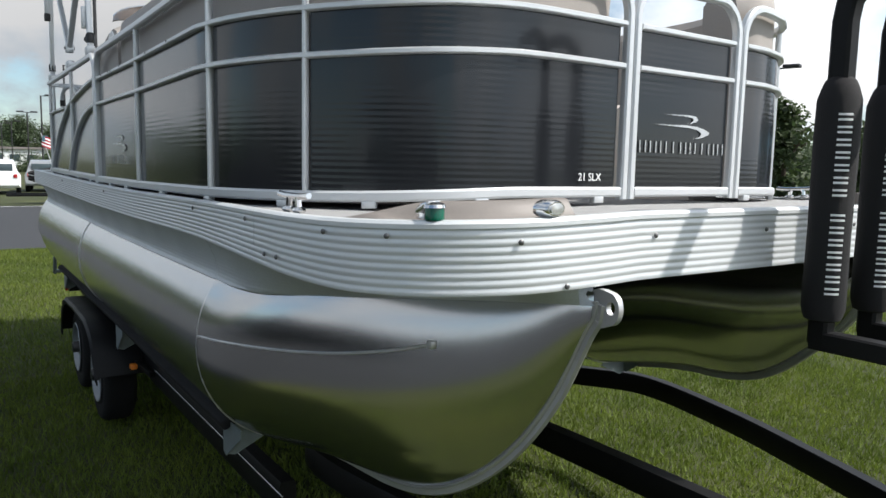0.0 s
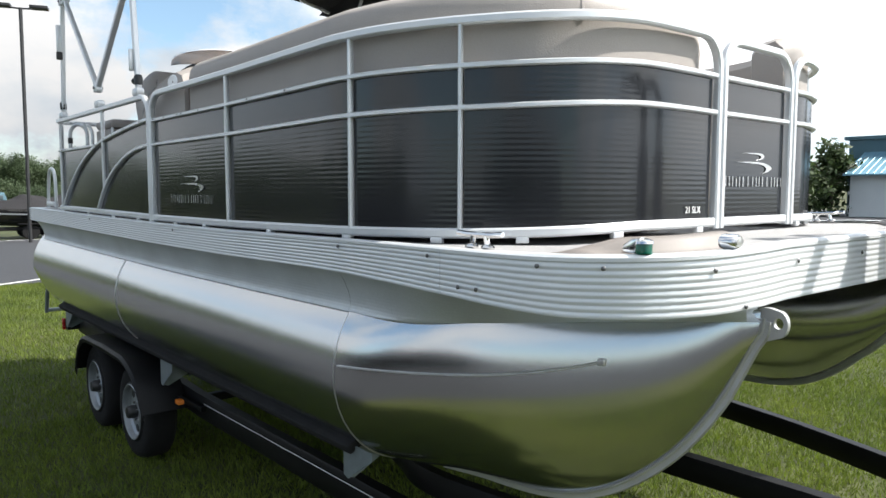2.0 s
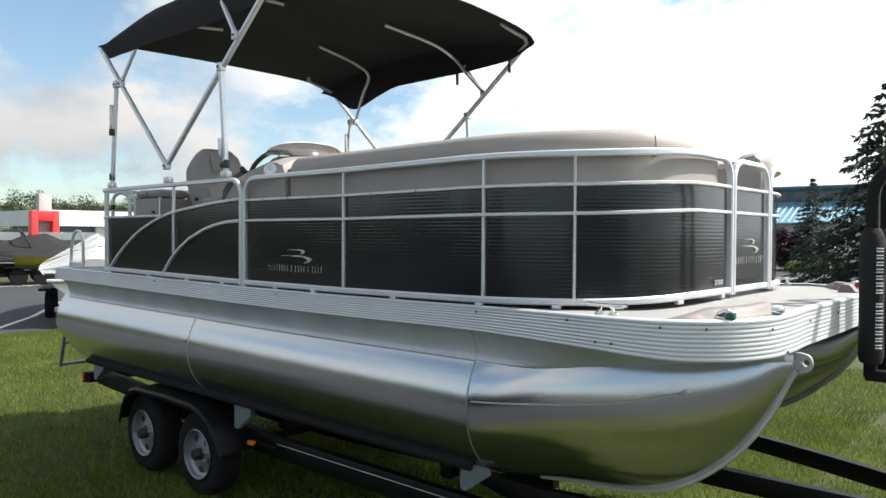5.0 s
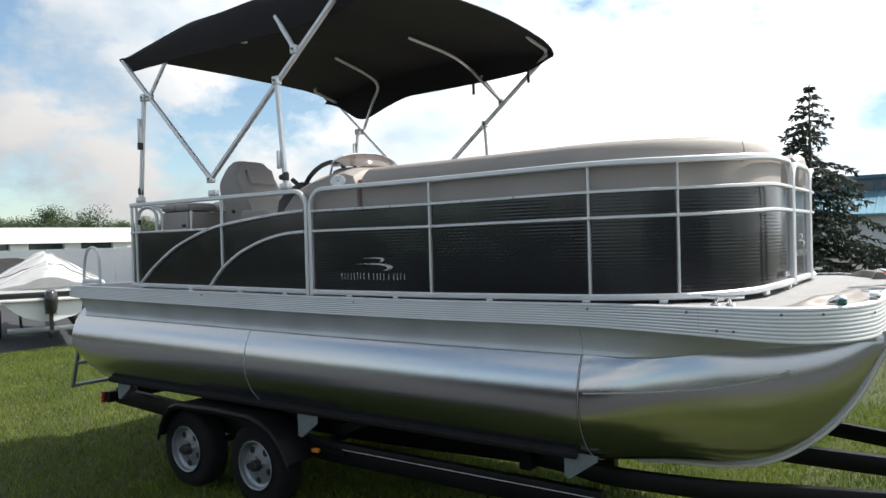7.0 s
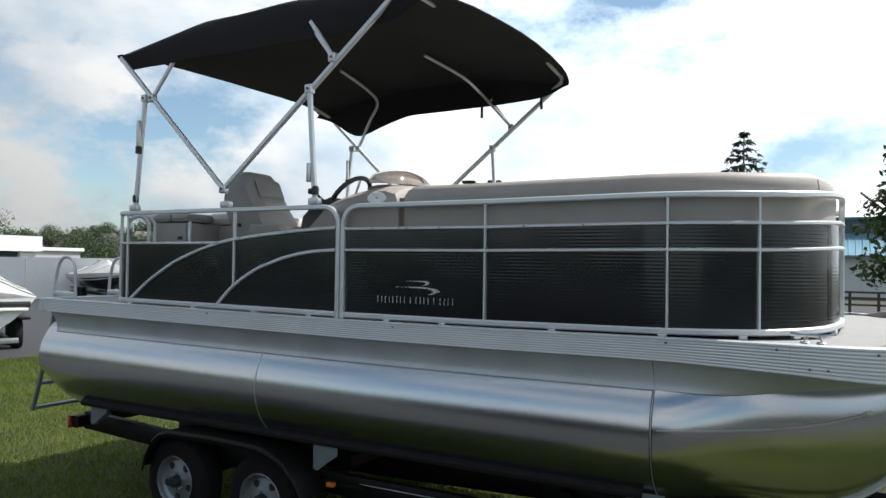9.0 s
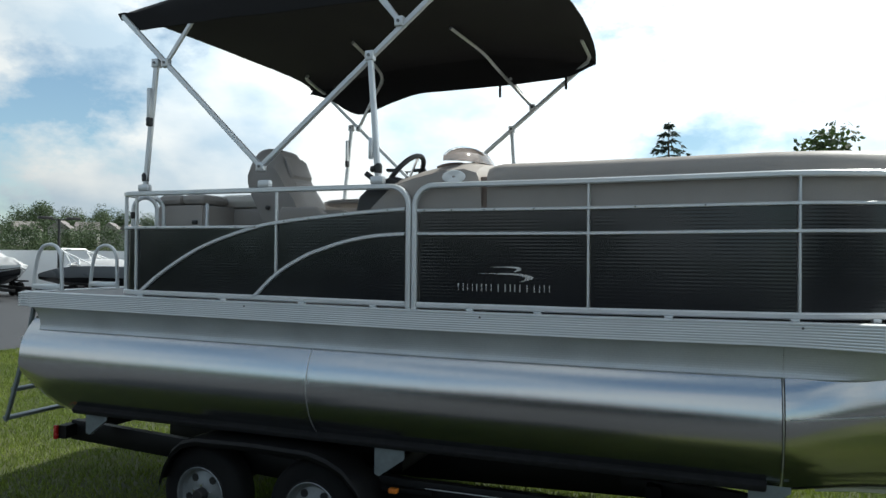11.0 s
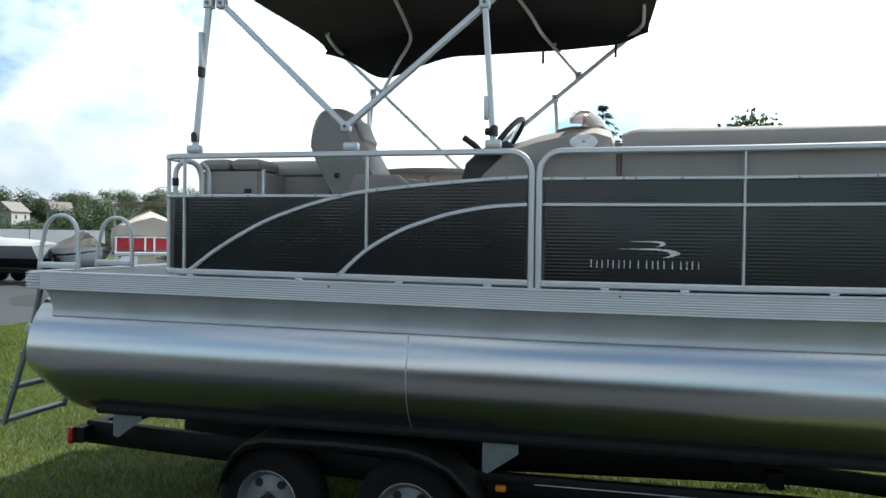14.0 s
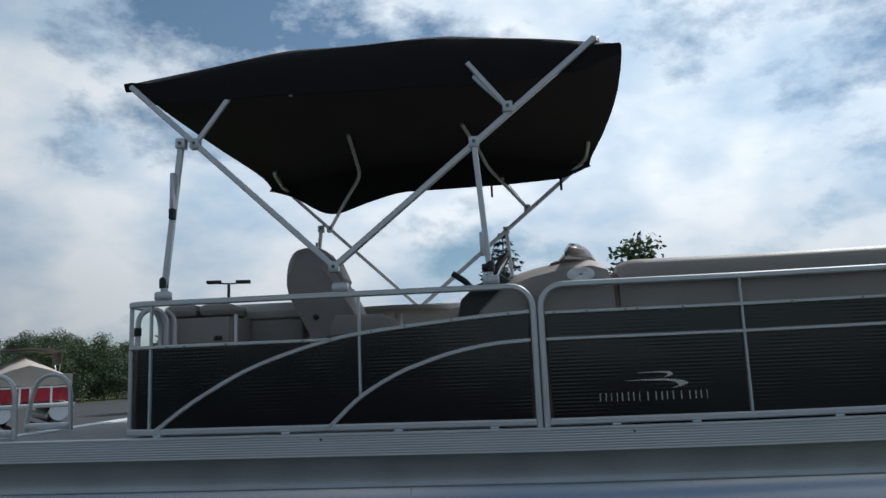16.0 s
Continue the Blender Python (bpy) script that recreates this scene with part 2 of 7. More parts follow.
M_SEAL = material("fresh_asphalt", (0.027, 0.028, 0.030), 0.8, 0, 0.2, 0.6, 0.6, 60.0)
# near-black colour of the shadow shape laid on the lot
M_LOT_SHADOW = material("lot_shadow", (0.010, 0.010, 0.011), 0.7, 0, 0.2, 2.0, 0.4, 60.0)
M_LINE = material("road_paint", (0.70, 0.70, 0.68), 0.6, 0, 0.1, 3.0)
M_GEL = material("white_gelcoat", (0.78, 0.79, 0.80), 0.25, 0, 0.03, 1.0, coat=0.4)
M_GELB = material("black_gelcoat", (0.02, 0.02, 0.022), 0.2, 0, 0.1, 1.0, coat=0.4)
M_GELY = material("yellow_gelcoat", (0.42, 0.38, 0.04), 0.25, 0, 0.06, 1.0, coat=0.4)
M_SILVERB = material("silver_gelcoat", (0.24, 0.255, 0.275), 0.3, 0.0, 0.05, 1.0, coat=0.3)
M_COVER = material("white_cover", (0.36, 0.365, 0.37), 0.7, 0, 0.12, 1.2, 0.5, 6.0)
M_REDP = material("red_panel", (0.34, 0.02, 0.035), 0.3, 0, 0.1, 2.0)
M_REDS = material("red_sign", (0.72, 0.03, 0.03), 0.4, 0, 0.08, 1.0)
M_TAN = material("tan_canvas", (0.45, 0.40, 0.35), 0.8, 0, 0.08, 2.0, 0.1, 60.0)
M_DRAPE = material("taupe_canvas", (0.10, 0.088, 0.080), 0.8, 0, 0.1, 2.0, 0.2, 40.0)
M_WALL = material("white_cladding", (0.68, 0.70, 0.71), 0.6, 0, 0.05, 0.6, 0.05, 9.0)
M_GREYW = material("grey_cladding", (0.36, 0.36, 0.36), 0.65, 0, 0.1, 0.5)
M_TEALD = material("dark_teal_cladding", (0.055, 0.12, 0.155), 0.5, 0, 0.08, 0.5)
M_TEALR = material("teal_metal_roof", (0.16, 0.31, 0.40), 0.4, 0.3, 0.08, 0.8)
M_WINDOW = material("window_pane", (0.05, 0.07, 0.08), 0.12, 0, 0.2, 0.8)
M_ROOF = material("shingle_roof", (0.17, 0.155, 0.15), 0.85, 0, 0.2, 2.0, 0.3, 20.0)
M_HOUSE = material("house_siding", (0.34, 0.335, 0.32), 0.75, 0, 0.08, 0.7, 0.05, 12.0)
M_BARK = material("bark", (0.10, 0.075, 0.055), 0.9, 0, 0.3, 5.0, 0.6, 30.0)


def leafy(name, a, b, through_light=0.35):
    """Foliage whose clumps differ in tone."""
    m = material(name, a, 0.65, 0, 0.2, 1.2, second=b)
    n, l = m.node_tree.nodes, m.node_tree.links
    g, hs = n.new("ShaderNodeNewGeometry"), n.new("ShaderNodeHueSaturation")
    mr = n.new("ShaderNodeMapRange")
    mr.inputs["To Min"].default_value, mr.inputs["To Max"].default_value = 0.6, 1.35
    bs = n["Principled BSDF"]
    src = bs.inputs["Base Color"].links[0].from_socket
    l.new(g.outputs["Random Per Island"], mr.inputs["Value"])
    l.new(mr.outputs[0], hs.inputs["Value"])
    l.new(src, hs.inputs["Color"])
    l.new(hs.outputs[0], bs.inputs["Base Color"])
    thin, mix, out = n.new("ShaderNodeBsdfTranslucent"), n.new("ShaderNodeMixShader"), n["Material Output"]
    mix.inputs[0].default_value = through_light
    l.new(hs.outputs[0], thin.inputs["Color"])
    l.new(bs.outputs[0], mix.inputs[1])
    l.new(thin.outputs[0], mix.inputs[2])
    l.new(mix.outputs[0], out.inputs["Surface"])
    return m


M_LEAF = leafy("leaf_green", (0.034, 0.062, 0.017), (0.062, 0.095, 0.027))
M_LEAFL = leafy("leaf_light", (0.09, 0.13, 0.035), (0.13, 0.17, 0.05))
M_FAR = leafy("far_leaf", (0.040, 0.070, 0.026), (0.066, 0.098, 0.042))
M_SPRUCE = leafy("spruce_needles", (0.024, 0.038, 0.026), (0.042, 0.060, 0.042))
M_BLUES = leafy("blue_spruce_needles", (0.035, 0.058, 0.052), (0.07, 0.10, 0.095))
M_PURPLE = leafy("purple_leaf", (0.055, 0.018, 0.024), (0.10, 0.035, 0.045))
M_BLADE = leafy("grass_blade", (0.084, 0.138, 0.015), (0.168, 0.215, 0.029), 0.42)


def grass_sheet():
    m = material("grass", (0.022, 0.032, 0.005), 0.9, 0, 0.25, 0.7, 0.9, 26.0, second=(0.047, 0.056, 0.010))
    n, l = m.node_tree.nodes, m.node_tree.links
    b = n["Principled BSDF"]
    src = b.inputs["Base Color"].links[0].from_socket
    co, nz, rp, mx = n.new("ShaderNodeTexCoord"), n.new("ShaderNodeTexNoise"), n.new("ShaderNodeValToRGB"), n.new("ShaderNodeMix")
    nz.inputs["Scale"].default_value, nz.inputs["Detail"].default_value = 0.35, 8.0
    rp.color_ramp.elements[0].position, rp.color_ramp.elements[1].position = 0.5, 0.75
    rp.color_ramp.elements[1].color = (0.55, 0.55, 0.55, 1)
    mx.data_type = "RGBA"
    mx.inputs["B"].default_value = (0.085, 0.082, 0.025, 1)
    l.new(co.outputs["Object"], nz.inputs["Vector"])
    l.new(nz.outputs["Fac"], rp.inputs[0])
    l.new(rp.outputs[0], mx.inputs["Factor"])
    l.new(src, mx.inputs["A"])
    l.new(mx.outputs["Result"], b.inputs["Base Color"])
    return m


M_GRASS = grass_sheet()


# ---- builders ----
def finish(name, bm, mat, smooth=True):
    me = bpy.data.meshes.new(name)
    bmesh.ops.recalc_face_normals(bm, faces=bm.faces)
    bm.to_mesh(me)
    bm.free()
    me.materials.append(mat)
    if smooth:
        me.polygons.foreach_set("use_smooth", [True] * len(me.polygons))
        me.set_sharp_from_angle(angle=radians(38))
    return me


def part(name, bm, mat, parent, label="", smooth=True):
    ob = new(name, finish(name, bm, mat, smooth))
    ob.parent = parent
    if label:
        tagged(ob, label)
    return ob


def thing(name, label, category, group="", at=(0, 0, 0), kind=""):
    ob = new(name)
    ob.location = at
    ob.empty_display_size = 0.2
    return tagged(ob, label, category, group, kind)


def whole(name, bm, mat, label, category, kind="", smooth=True, group=""):
    return tagged(new(name, finish(name, bm, mat, smooth)), label, category, group, kind)


def spline(pts, per=8):
    """A smooth curve through the points."""
    p = [Vector(q) for q in pts]
    p = [2 * p[0] - p[1]] + p + [2 * p[-1] - p[-2]]
    out = []
    for i in range(1, len(p) - 2):
        for k in range(per):
            t = k / per
            a, b, c, d = p[i - 1], p[i], p[i + 1], p[i + 2]
            out.append(0.5 * (2 * b + (c - a) * t + (2 * a - 5 * b + 4 * c - d) * t * t + (3 * b - a - 3 * c + d) * t ** 3))
    return out + [p[-2]]


def rings(bm, loops, closed=True, caps=True):
    """Skins rows of points: each loop a list of places."""
    vs = [[bm.verts.new(q) for q in lp] for lp in loops]
    n = len(vs[0])
    for a, b in zip(vs, vs[1:]):
        for i in range(n if closed else n - 1):
            j = (i + 1) % n
            bm.faces.new((a[i], a[j], b[j], b[i]))
    if caps and closed and n > 2:
        bm.faces.new(vs[0])
        bm.faces.new(vs[-1])
    return vs


def tube(bm, pts, r, n=8, square=False):
    """A bar along a line of points: round, or square with rounded corners."""
    pts = [Vector(p) for p in pts]
    t0 = (pts[1] - pts[0]).normalized()
    up = Vector((0, 0, 1)) if abs(t0.z) < 0.9 else Vector((1, 0, 0))
    nrm = (up - t0 * up.dot(t0)).normalized()
    loops = []
    for i, p in enumerate(pts):
        a, b = pts[max(i - 1, 0)], pts[min(i + 1, len(pts) - 1)]
        t = (b - a).normalized()
        nrm = (nrm - t * nrm.dot(t)).normalized()
        bi = t.cross(nrm)
        if square:
            prof = [(x * r, y * r) for x, y in ((-1, -.7), (-.7, -1), (.7, -1), (1, -.7), (1, .7), (.7, 1), (-.7, 1), (-1, .7))]
        else:
            prof = [(r * math.cos(k * math.tau / n), r * math.sin(k * math.tau / n)) for k in range(n)]
        loops.append([p + nrm * u + bi * v for u, v in prof])
    rings(bm, loops)
    return bm


def box(bm, lo, hi, bevel=0.0):
    c = [(a + b) / 2 for a, b in zip(lo, hi)]
    m = Matrix.Translation(c) @ Matrix.Diagonal([abs(b - a) for a, b in zip(lo, hi)] + [1])
    made = bmesh.ops.create_cube(bm, size=1, matrix=m)
    if bevel:
        es = {e for v in made["verts"] for e in v.link_edges}
        bmesh.ops.bevel(bm, geom=list(es), offset=bevel, segments=2, affect="EDGES", profile=0.5)
    return bm


def extrude_xz(bm, outline, y0, y1, bevel=0.0):
    """A plate: an outline in x and z, thick from y0 to y1."""
    a = [bm.verts.new((x, y0, z)) for x, z in outline]
    b = [bm.verts.new((x, y1, z)) for x, z in outline]
    f = [bm.faces.new(a), bm.faces.new(list(reversed(b)))]
    for i in range(len(a)):
        j = (i + 1) % len(a)
        bm.faces.new((a[i], b[i], b[j], a[j]))
    if bevel:
        es = [e for fc in f for e in fc.edges]
        bmesh.ops.bevel(bm, geom=es, offset=bevel, segments=3, affect="EDGES", profile=0.5)
    return bm


def lathe(bm, prof, centre, axis="y", n=24, caps=True):
    """Turns (radius, height) pairs round an axis through centre."""
    c = Vector(centre)
    loops = []
    for r, h in prof:
        lp = []
        for k in range(n):
            a = k * math.tau / n
            u, v = r * math.cos(a), r * math.sin(a)
            lp.append(c + Vector({"y": (u, h, v), "z": (u, v, h), "x": (h, u, v)}[axis]))
        loops.append(lp)
    rings(bm, loops, caps=caps)
    return bm


class Plan:
    """A line on the plan, by its length, with the outward side on its right hand."""

    def __init__(self, pts):
        self.p = [Vector((x, y, 0)) for x, y in pts]
        self.s = [0.0]
        for a, b in zip(self.p, self.p[1:]):
            self.s.append(self.s[-1] + (b - a).length)
        self.length = self.s[-1]

    def at(self, s, z, inset=0.0):
        s = min(max(s, 0), self.length)
        i = max(k for k in range(len(self.s) - 1) if self.s[k] <= s + 1e-9)
        f = (s - self.s[i]) / (self.s[i + 1] - self.s[i])

        def tan(k):
            return (self.p[min(k + 1, len(self.p) - 1)] - self.p[max(k - 1, 0)]).normalized()
        t = tan(i).lerp(tan(i + 1), f).normalized()
        out = Vector((t.y, -t.x, 0))
        q = self.p[i].lerp(self.p[i + 1], f) - out * inset
        return Vector((q.x, q.y, z)), out

    def find(self, x):
        for k in range(len(self.p) - 1):
            a, b = self.p[k].x, self.p[k + 1].x
            if (a - x) * (b - x) <= 0 and a != b:
                return self.s[k] + (x - a) / (b - a) * (self.s[k + 1] - self.s[k])
        return self.length


def subdivide(sz, step=0.05):
    out = [Vector(sz[0])]
    for a, b in zip(sz, sz[1:]):
        a, b = Vector(a), Vector(b)
        n = max(1, int((b - a).length / step))
        out += [a.lerp(b, (k + 1) / n) for k in range(n)]
    return out


def rail(bm, plan, sz, w=0.034, d=0.032, inset=0.016):
    """A rounded square bar that lies on the fence's face; sz: length along the plan, and height."""
    pts = subdivide([(a, b) for a, b in sz])
    pos = [plan.at(p.x, p.y, inset) for p in pts]
    loops = []
    for i, (p, out) in enumerate(pos):
        t = (pos[min(i + 1, len(pos) - 1)][0] - pos[max(i - 1, 0)][0]).normalized()
        b = out.cross(t).normalized()
        o = t.cross(b).normalized()
        loops.append([p + b * (u * w / 2) + o * (v * d / 2) for u, v in ((-1, -.6), (-.6, -1), (.6, -1), (1, -.6), (1, .6), (.6, 1), (-.6, 1), (-1, .6))])
    rings(bm, loops)
    return bm


def sheet(bm, plan, s0, s1, lo, hi, inset=0.024, thick=0.004, step=0.06):
    """A thin panel on the fence; lo and hi: heights, numbers or functions of s."""
    n = max(2, int((s1 - s0) / step))
    loops = []
    for k in range(n + 1):
        s = s0 + (s1 - s0) * k / n
        a = lo(s) if callable(lo) else lo
        b = hi(s) if callable(hi) else hi
        b = max(b, a + 0.002)
        loops.append([plan.at(s, a, inset)[0], plan.at(s, b, inset)[0], plan.at(s, b, inset + thick)[0], plan.at(s, a, inset + thick)[0]])
    rings(bm, loops)
    return bm


def table(pts):
    """A straight-line lookup through (x, value) pairs."""
    def f(x):
        if x <= pts[0][0]:
            return pts[0][1]
        for (a, u), (b, v) in zip(pts, pts[1:]):
            if x <= b:
                return u + (v - u) * (x - a) / (b - a)
        return pts[-1][1]
    return f


def ball(bm, centre, r, squash=(1, 1, 1), seg=8):
    m = Matrix.Translation(centre) @ Matrix.Diagonal((*squash, 1))
    bmesh.ops.create_uvsphere(bm, u_segments=seg, v_segments=max(4, seg // 2), radius=r, matrix=m)
    return bm


B = bmesh.new


# ---- ground ----
MID = 1.27                     # the boat's middle line, y
bm = B()
bmesh.ops.create_grid(bm, x_segments=60, y_segments=60, size=700)
whole("ground", bm, M_GRASS, "mown green lawn with drier yellowish patches", "ground", "structure")
bm = B()
box(bm, (-27, -60, -0.3), (-12.6, 75, 0.012))
whole("road", bm, M_ASPHALT, "dark grey asphalt lot beyond the lawn", "road", "structure", False)
bm = B()
box(bm, (-35, 13.5, -0.3), (-27.004, 60, 0.012))
whole("road", bm, M_ASPHALT, "grey asphalt apron behind the parked boats", "road", "structure", False)
bm = B()
lane = [(-12.6, -60), (40, -60), (40, -3.1), (4.6, -3.1), (3.0, -2.75), (1.3, -1.7), (0.2, -1.24), (-0.6, -1.14), (-12.6, -1.14)]
rings(bm, [[Vector((x, y, z)) for x, y in lane] for z in (-0.3, 0.012)])
whole("road", bm, M_SEAL, "freshly sealed dark asphalt lane beside the lawn", "road", "structure", False)
bm = B()
box(bm, (-17.0, 30.5, -0.3), (40, 50, 0.014))
whole("road", bm, M_ASPHALT, "grey asphalt drive in front of the building", "road", "structure", False)

# ---- boat ----
boat = thing("pontoon_boat", "silver aluminium pontoon boat with black fence panels on a trailer", "boat")
DECK = 1.556
SIDE = [(-4.12, -0.03), (-3, -0.03), (-2, -0.03), (-1, -0.03), (0, -0.03), (1, -0.03), (1.6, -0.03)]
CORNER = [tuple(p[:2]) for p in spline([(1.6, -0.03, 0), (1.82, -0.02, 0), (2.03, 0.03, 0), (2.2, 0.14, 0), (2.31, 0.31, 0), (2.345, 0.5, 0), (2.35, 0.75, 0)], 5)][1:]
FRONT = [(2.352, MID)]
half_a = SIDE + CORNER + FRONT
half_b = [(x, 2 * MID - y) for x, y in reversed(SIDE + CORNER)]
EDGE = Plan(half_a + half_b)


def deck_slab():
    bm = B()
    pts = [EDGE.at(EDGE.length * k / 150, 0, 0.012)[0] for k in range(151)]
    a = [bm.verts.new((p.x, p.y, DECK)) for p in pts]
    b = [bm.verts.new((p.x, p.y, DECK - 0.03)) for p in pts]
    bm.faces.new(a)
    bm.faces.new(list(reversed(b)))
    for i in range(len(a)):
        j = (i + 1) % len(a)
        bm.faces.new((a[i], b[i], b[j], a[j]))
    return bm


part("deck", deck_slab(), M_DECK, boat, "taupe woven vinyl deck flooring")

trim_low = table([(-4.2, 1.452), (1.0, 1.445), (1.7, 1.418), (2.05, 1.398), (2.6, 1.395)])


def trim_strip(s0, s1, step=0.05):
    """Ribbed edge moulding: a rounded top lip and shallow ribs below it."""
    bm = B()
    n = max(2, int((s1 - s0) / step))
    prof = [(0.030, 1.0), (0.012, 1.012), (0.0, 1.0), (-0.006, 0.96), (-0.006, 0.90)]
    ribs = 8
    for k in range(ribs):
        v = 0.88 - 0.88 * k / ribs
        h = 0.88 / ribs
        prof += [(-0.0018, v), (-0.0012, v - 0.22 * h), (-0.003, v - 0.42 * h), (-0.003, v - 0.85 * h)]
    prof += [(-0.002, 0.0), (0.020, 0.0)]
    loops = []
    for k in range(n + 1):
        s = s0 + (s1 - s0) * k / n
        x = EDGE.at(s, 0)[0].x
        lo, hi = trim_low(x), DECK + 0.010
        loops.append([EDGE.at(s, lo + (hi - lo) * v, off)[0] for off, v in prof])
    rings(bm, loops, closed=False, caps=False)
    return bm


S_CLEAT, S_MIDDLE = EDGE.find(1.62), EDGE.length / 2
part("side_trim", trim_strip(0, S_CLEAT - 0.0004, 0.25), M_TRIM, boat)
part("bow_trim", trim_strip(S_CLEAT + 0.0004, EDGE.length - S_CLEAT - 0.0004), M_TRIM, boat)
part("side_trim", trim_strip(EDGE.length - S_CLEAT + 0.002, EDGE.length, 0.25), M_TRIM, boat)
bm = B()
box(bm, (-4.225, -0.012, 1.453), (-4.125, 2 * MID + 0.012, DECK + 0.008), 0.006)
for k in range(6):
    box(bm, (-4.233, -0.024, 1.457 + k * 0.018), (-4.130, 2 * MID + 0.024, 1.467 + k * 0.018), 0.003)
part("stern_trim", bm, M_TRIM, boat)

# screws along the trim
def dome(r, h):
    bm = B()
    lathe(bm, [(r, 0), (r, h * 0.4), (r * 0.75, h * 0.8), (r * 0.3, h)], (0, 0, 0), "z", 8)
    return finish("bolt", bm, M_SCREW)


BOLT = dome(0.007, 0.005)
for s, dz in [(EDGE.find(-2.2), -0.018), (EDGE.find(-0.6), -0.018), (EDGE.find(1.05), -0.018), (EDGE.find(1.565), -0.020), (EDGE.find(1.98), -0.022), (EDGE.find(2.14), -0.024),
              (EDGE.find(2.31) + 0.02, -0.04), (S_MIDDLE - 0.53, -0.05), (S_MIDDLE - 0.05, -0.05), (S_MIDDLE + 0.45, -0.05), (EDGE.find(1.705), -0.104), (EDGE.find(1.78), -0.104), (S_MIDDLE - 0.82, -0.15)]:
    p, out = EDGE.at(s, DECK + dz, -0.006)
    ob = new("bolt", BOLT)
    ob.matrix_world = Matrix.Translation(p) @ out.to_track_quat("Z", "Y").to_matrix().to_4x4()
    ob.parent = boat


# pontoons
R, YC, ZC = 0.40, 0.39, 1.045
keel_z = table([(0.97, 0.645), (1.07, 0.655), (1.34, 0.682), (1.6, 0.690), (1.74, 0.712), (1.86, 0.752), (1.96, 0.812), (2.05, 0.884), (2.14, 0.975), (2.22, 1.089), (2.285, 1.203), (2.325, 1.292), (2.355, 1.375)])
mid_y = table([(0.97, 0.39), (1.2, 0.395), (1.5, 0.415), (1.75, 0.445), (1.92, 0.475), (2.15, 0.515), (2.36, 0.555)])
top_z = table([(0.97, 1.445), (1.95, 1.44), (2.25, 1.385), (2.36, 1.382)])


def smoothed(f, x, w=0.12):
    return (f(x - w) + 2 * f(x - w / 2) + 2 * f(x) + 2 * f(x + w / 2) + f(x + w)) / 8


def nose_arc(x):
    """Keel line, centre and radius of the side's arc, at x: the arc widens and its keel point moves in towards the tip."""
    u = min(1.0, (x - 0.97) / 1.39)
    f = min(1.0, u / 0.09)
    yk, zk = smoothed(mid_y, x, 0.16 * f + 1e-4), smoothed(keel_z, x, 0.09 * f + 1e-4)
    a, b = R * (1 - u ** 1.5) ** 1.18 + 0.004, R * (1 - u ** 4) ** 0.9 * (1 + 0.12 * math.sin(math.pi * u) ** 2) + 0.006
    r = (a * a + b * b) / (2 * a)
    return yk, zk, yk - a + r, zk + b, r


def nose_y(x, z):
    """The nose cone's outer face at a height."""
    yk, zk, cy, cz, r = nose_arc(x)
    return min(yk - 0.004, cy - math.sqrt(max(0.0, r * r - (z - cz) ** 2)))


def section(x, flip):
    """The tube's outline at x: round, drawn out to a keel edge at the bow."""
    n = 40
    if x <= 0.97:
        zk = ZC - R + ((-(x + 3.97) / 0.27) ** 2 * 0.19 if x < -3.97 else 0.0)
        out = []
        for k in range(n):
            a = math.tau * k / n
            y, z = math.sin(a), -math.cos(a)
            out.append((x, YC - y * R, ZC + (ZC - zk) * z if z < 0 else ZC + R * z))
    else:
        yk, zk, cy, cz, r = nose_arc(x)
        lo, hi = math.asin(max(-1.0, (zk - cz) / r)), math.asin(min(0.995, (top_z(x) - cz) / r))
        side = []
        for k in range(n // 2 + 1):
            a = lo + (hi - lo) * k / (n // 2)
            side.append((min(yk - 0.001 * (k > 0), cy - r * math.cos(a)), cz + r * math.sin(a)))
        out = [(x, y, z) for y, z in side] + [(x, 2 * yk - y, z) for y, z in reversed(side[1:])]
    return [Vector((p[0], p[1] if not flip else 2 * MID - p[1], p[2])) for p in out]


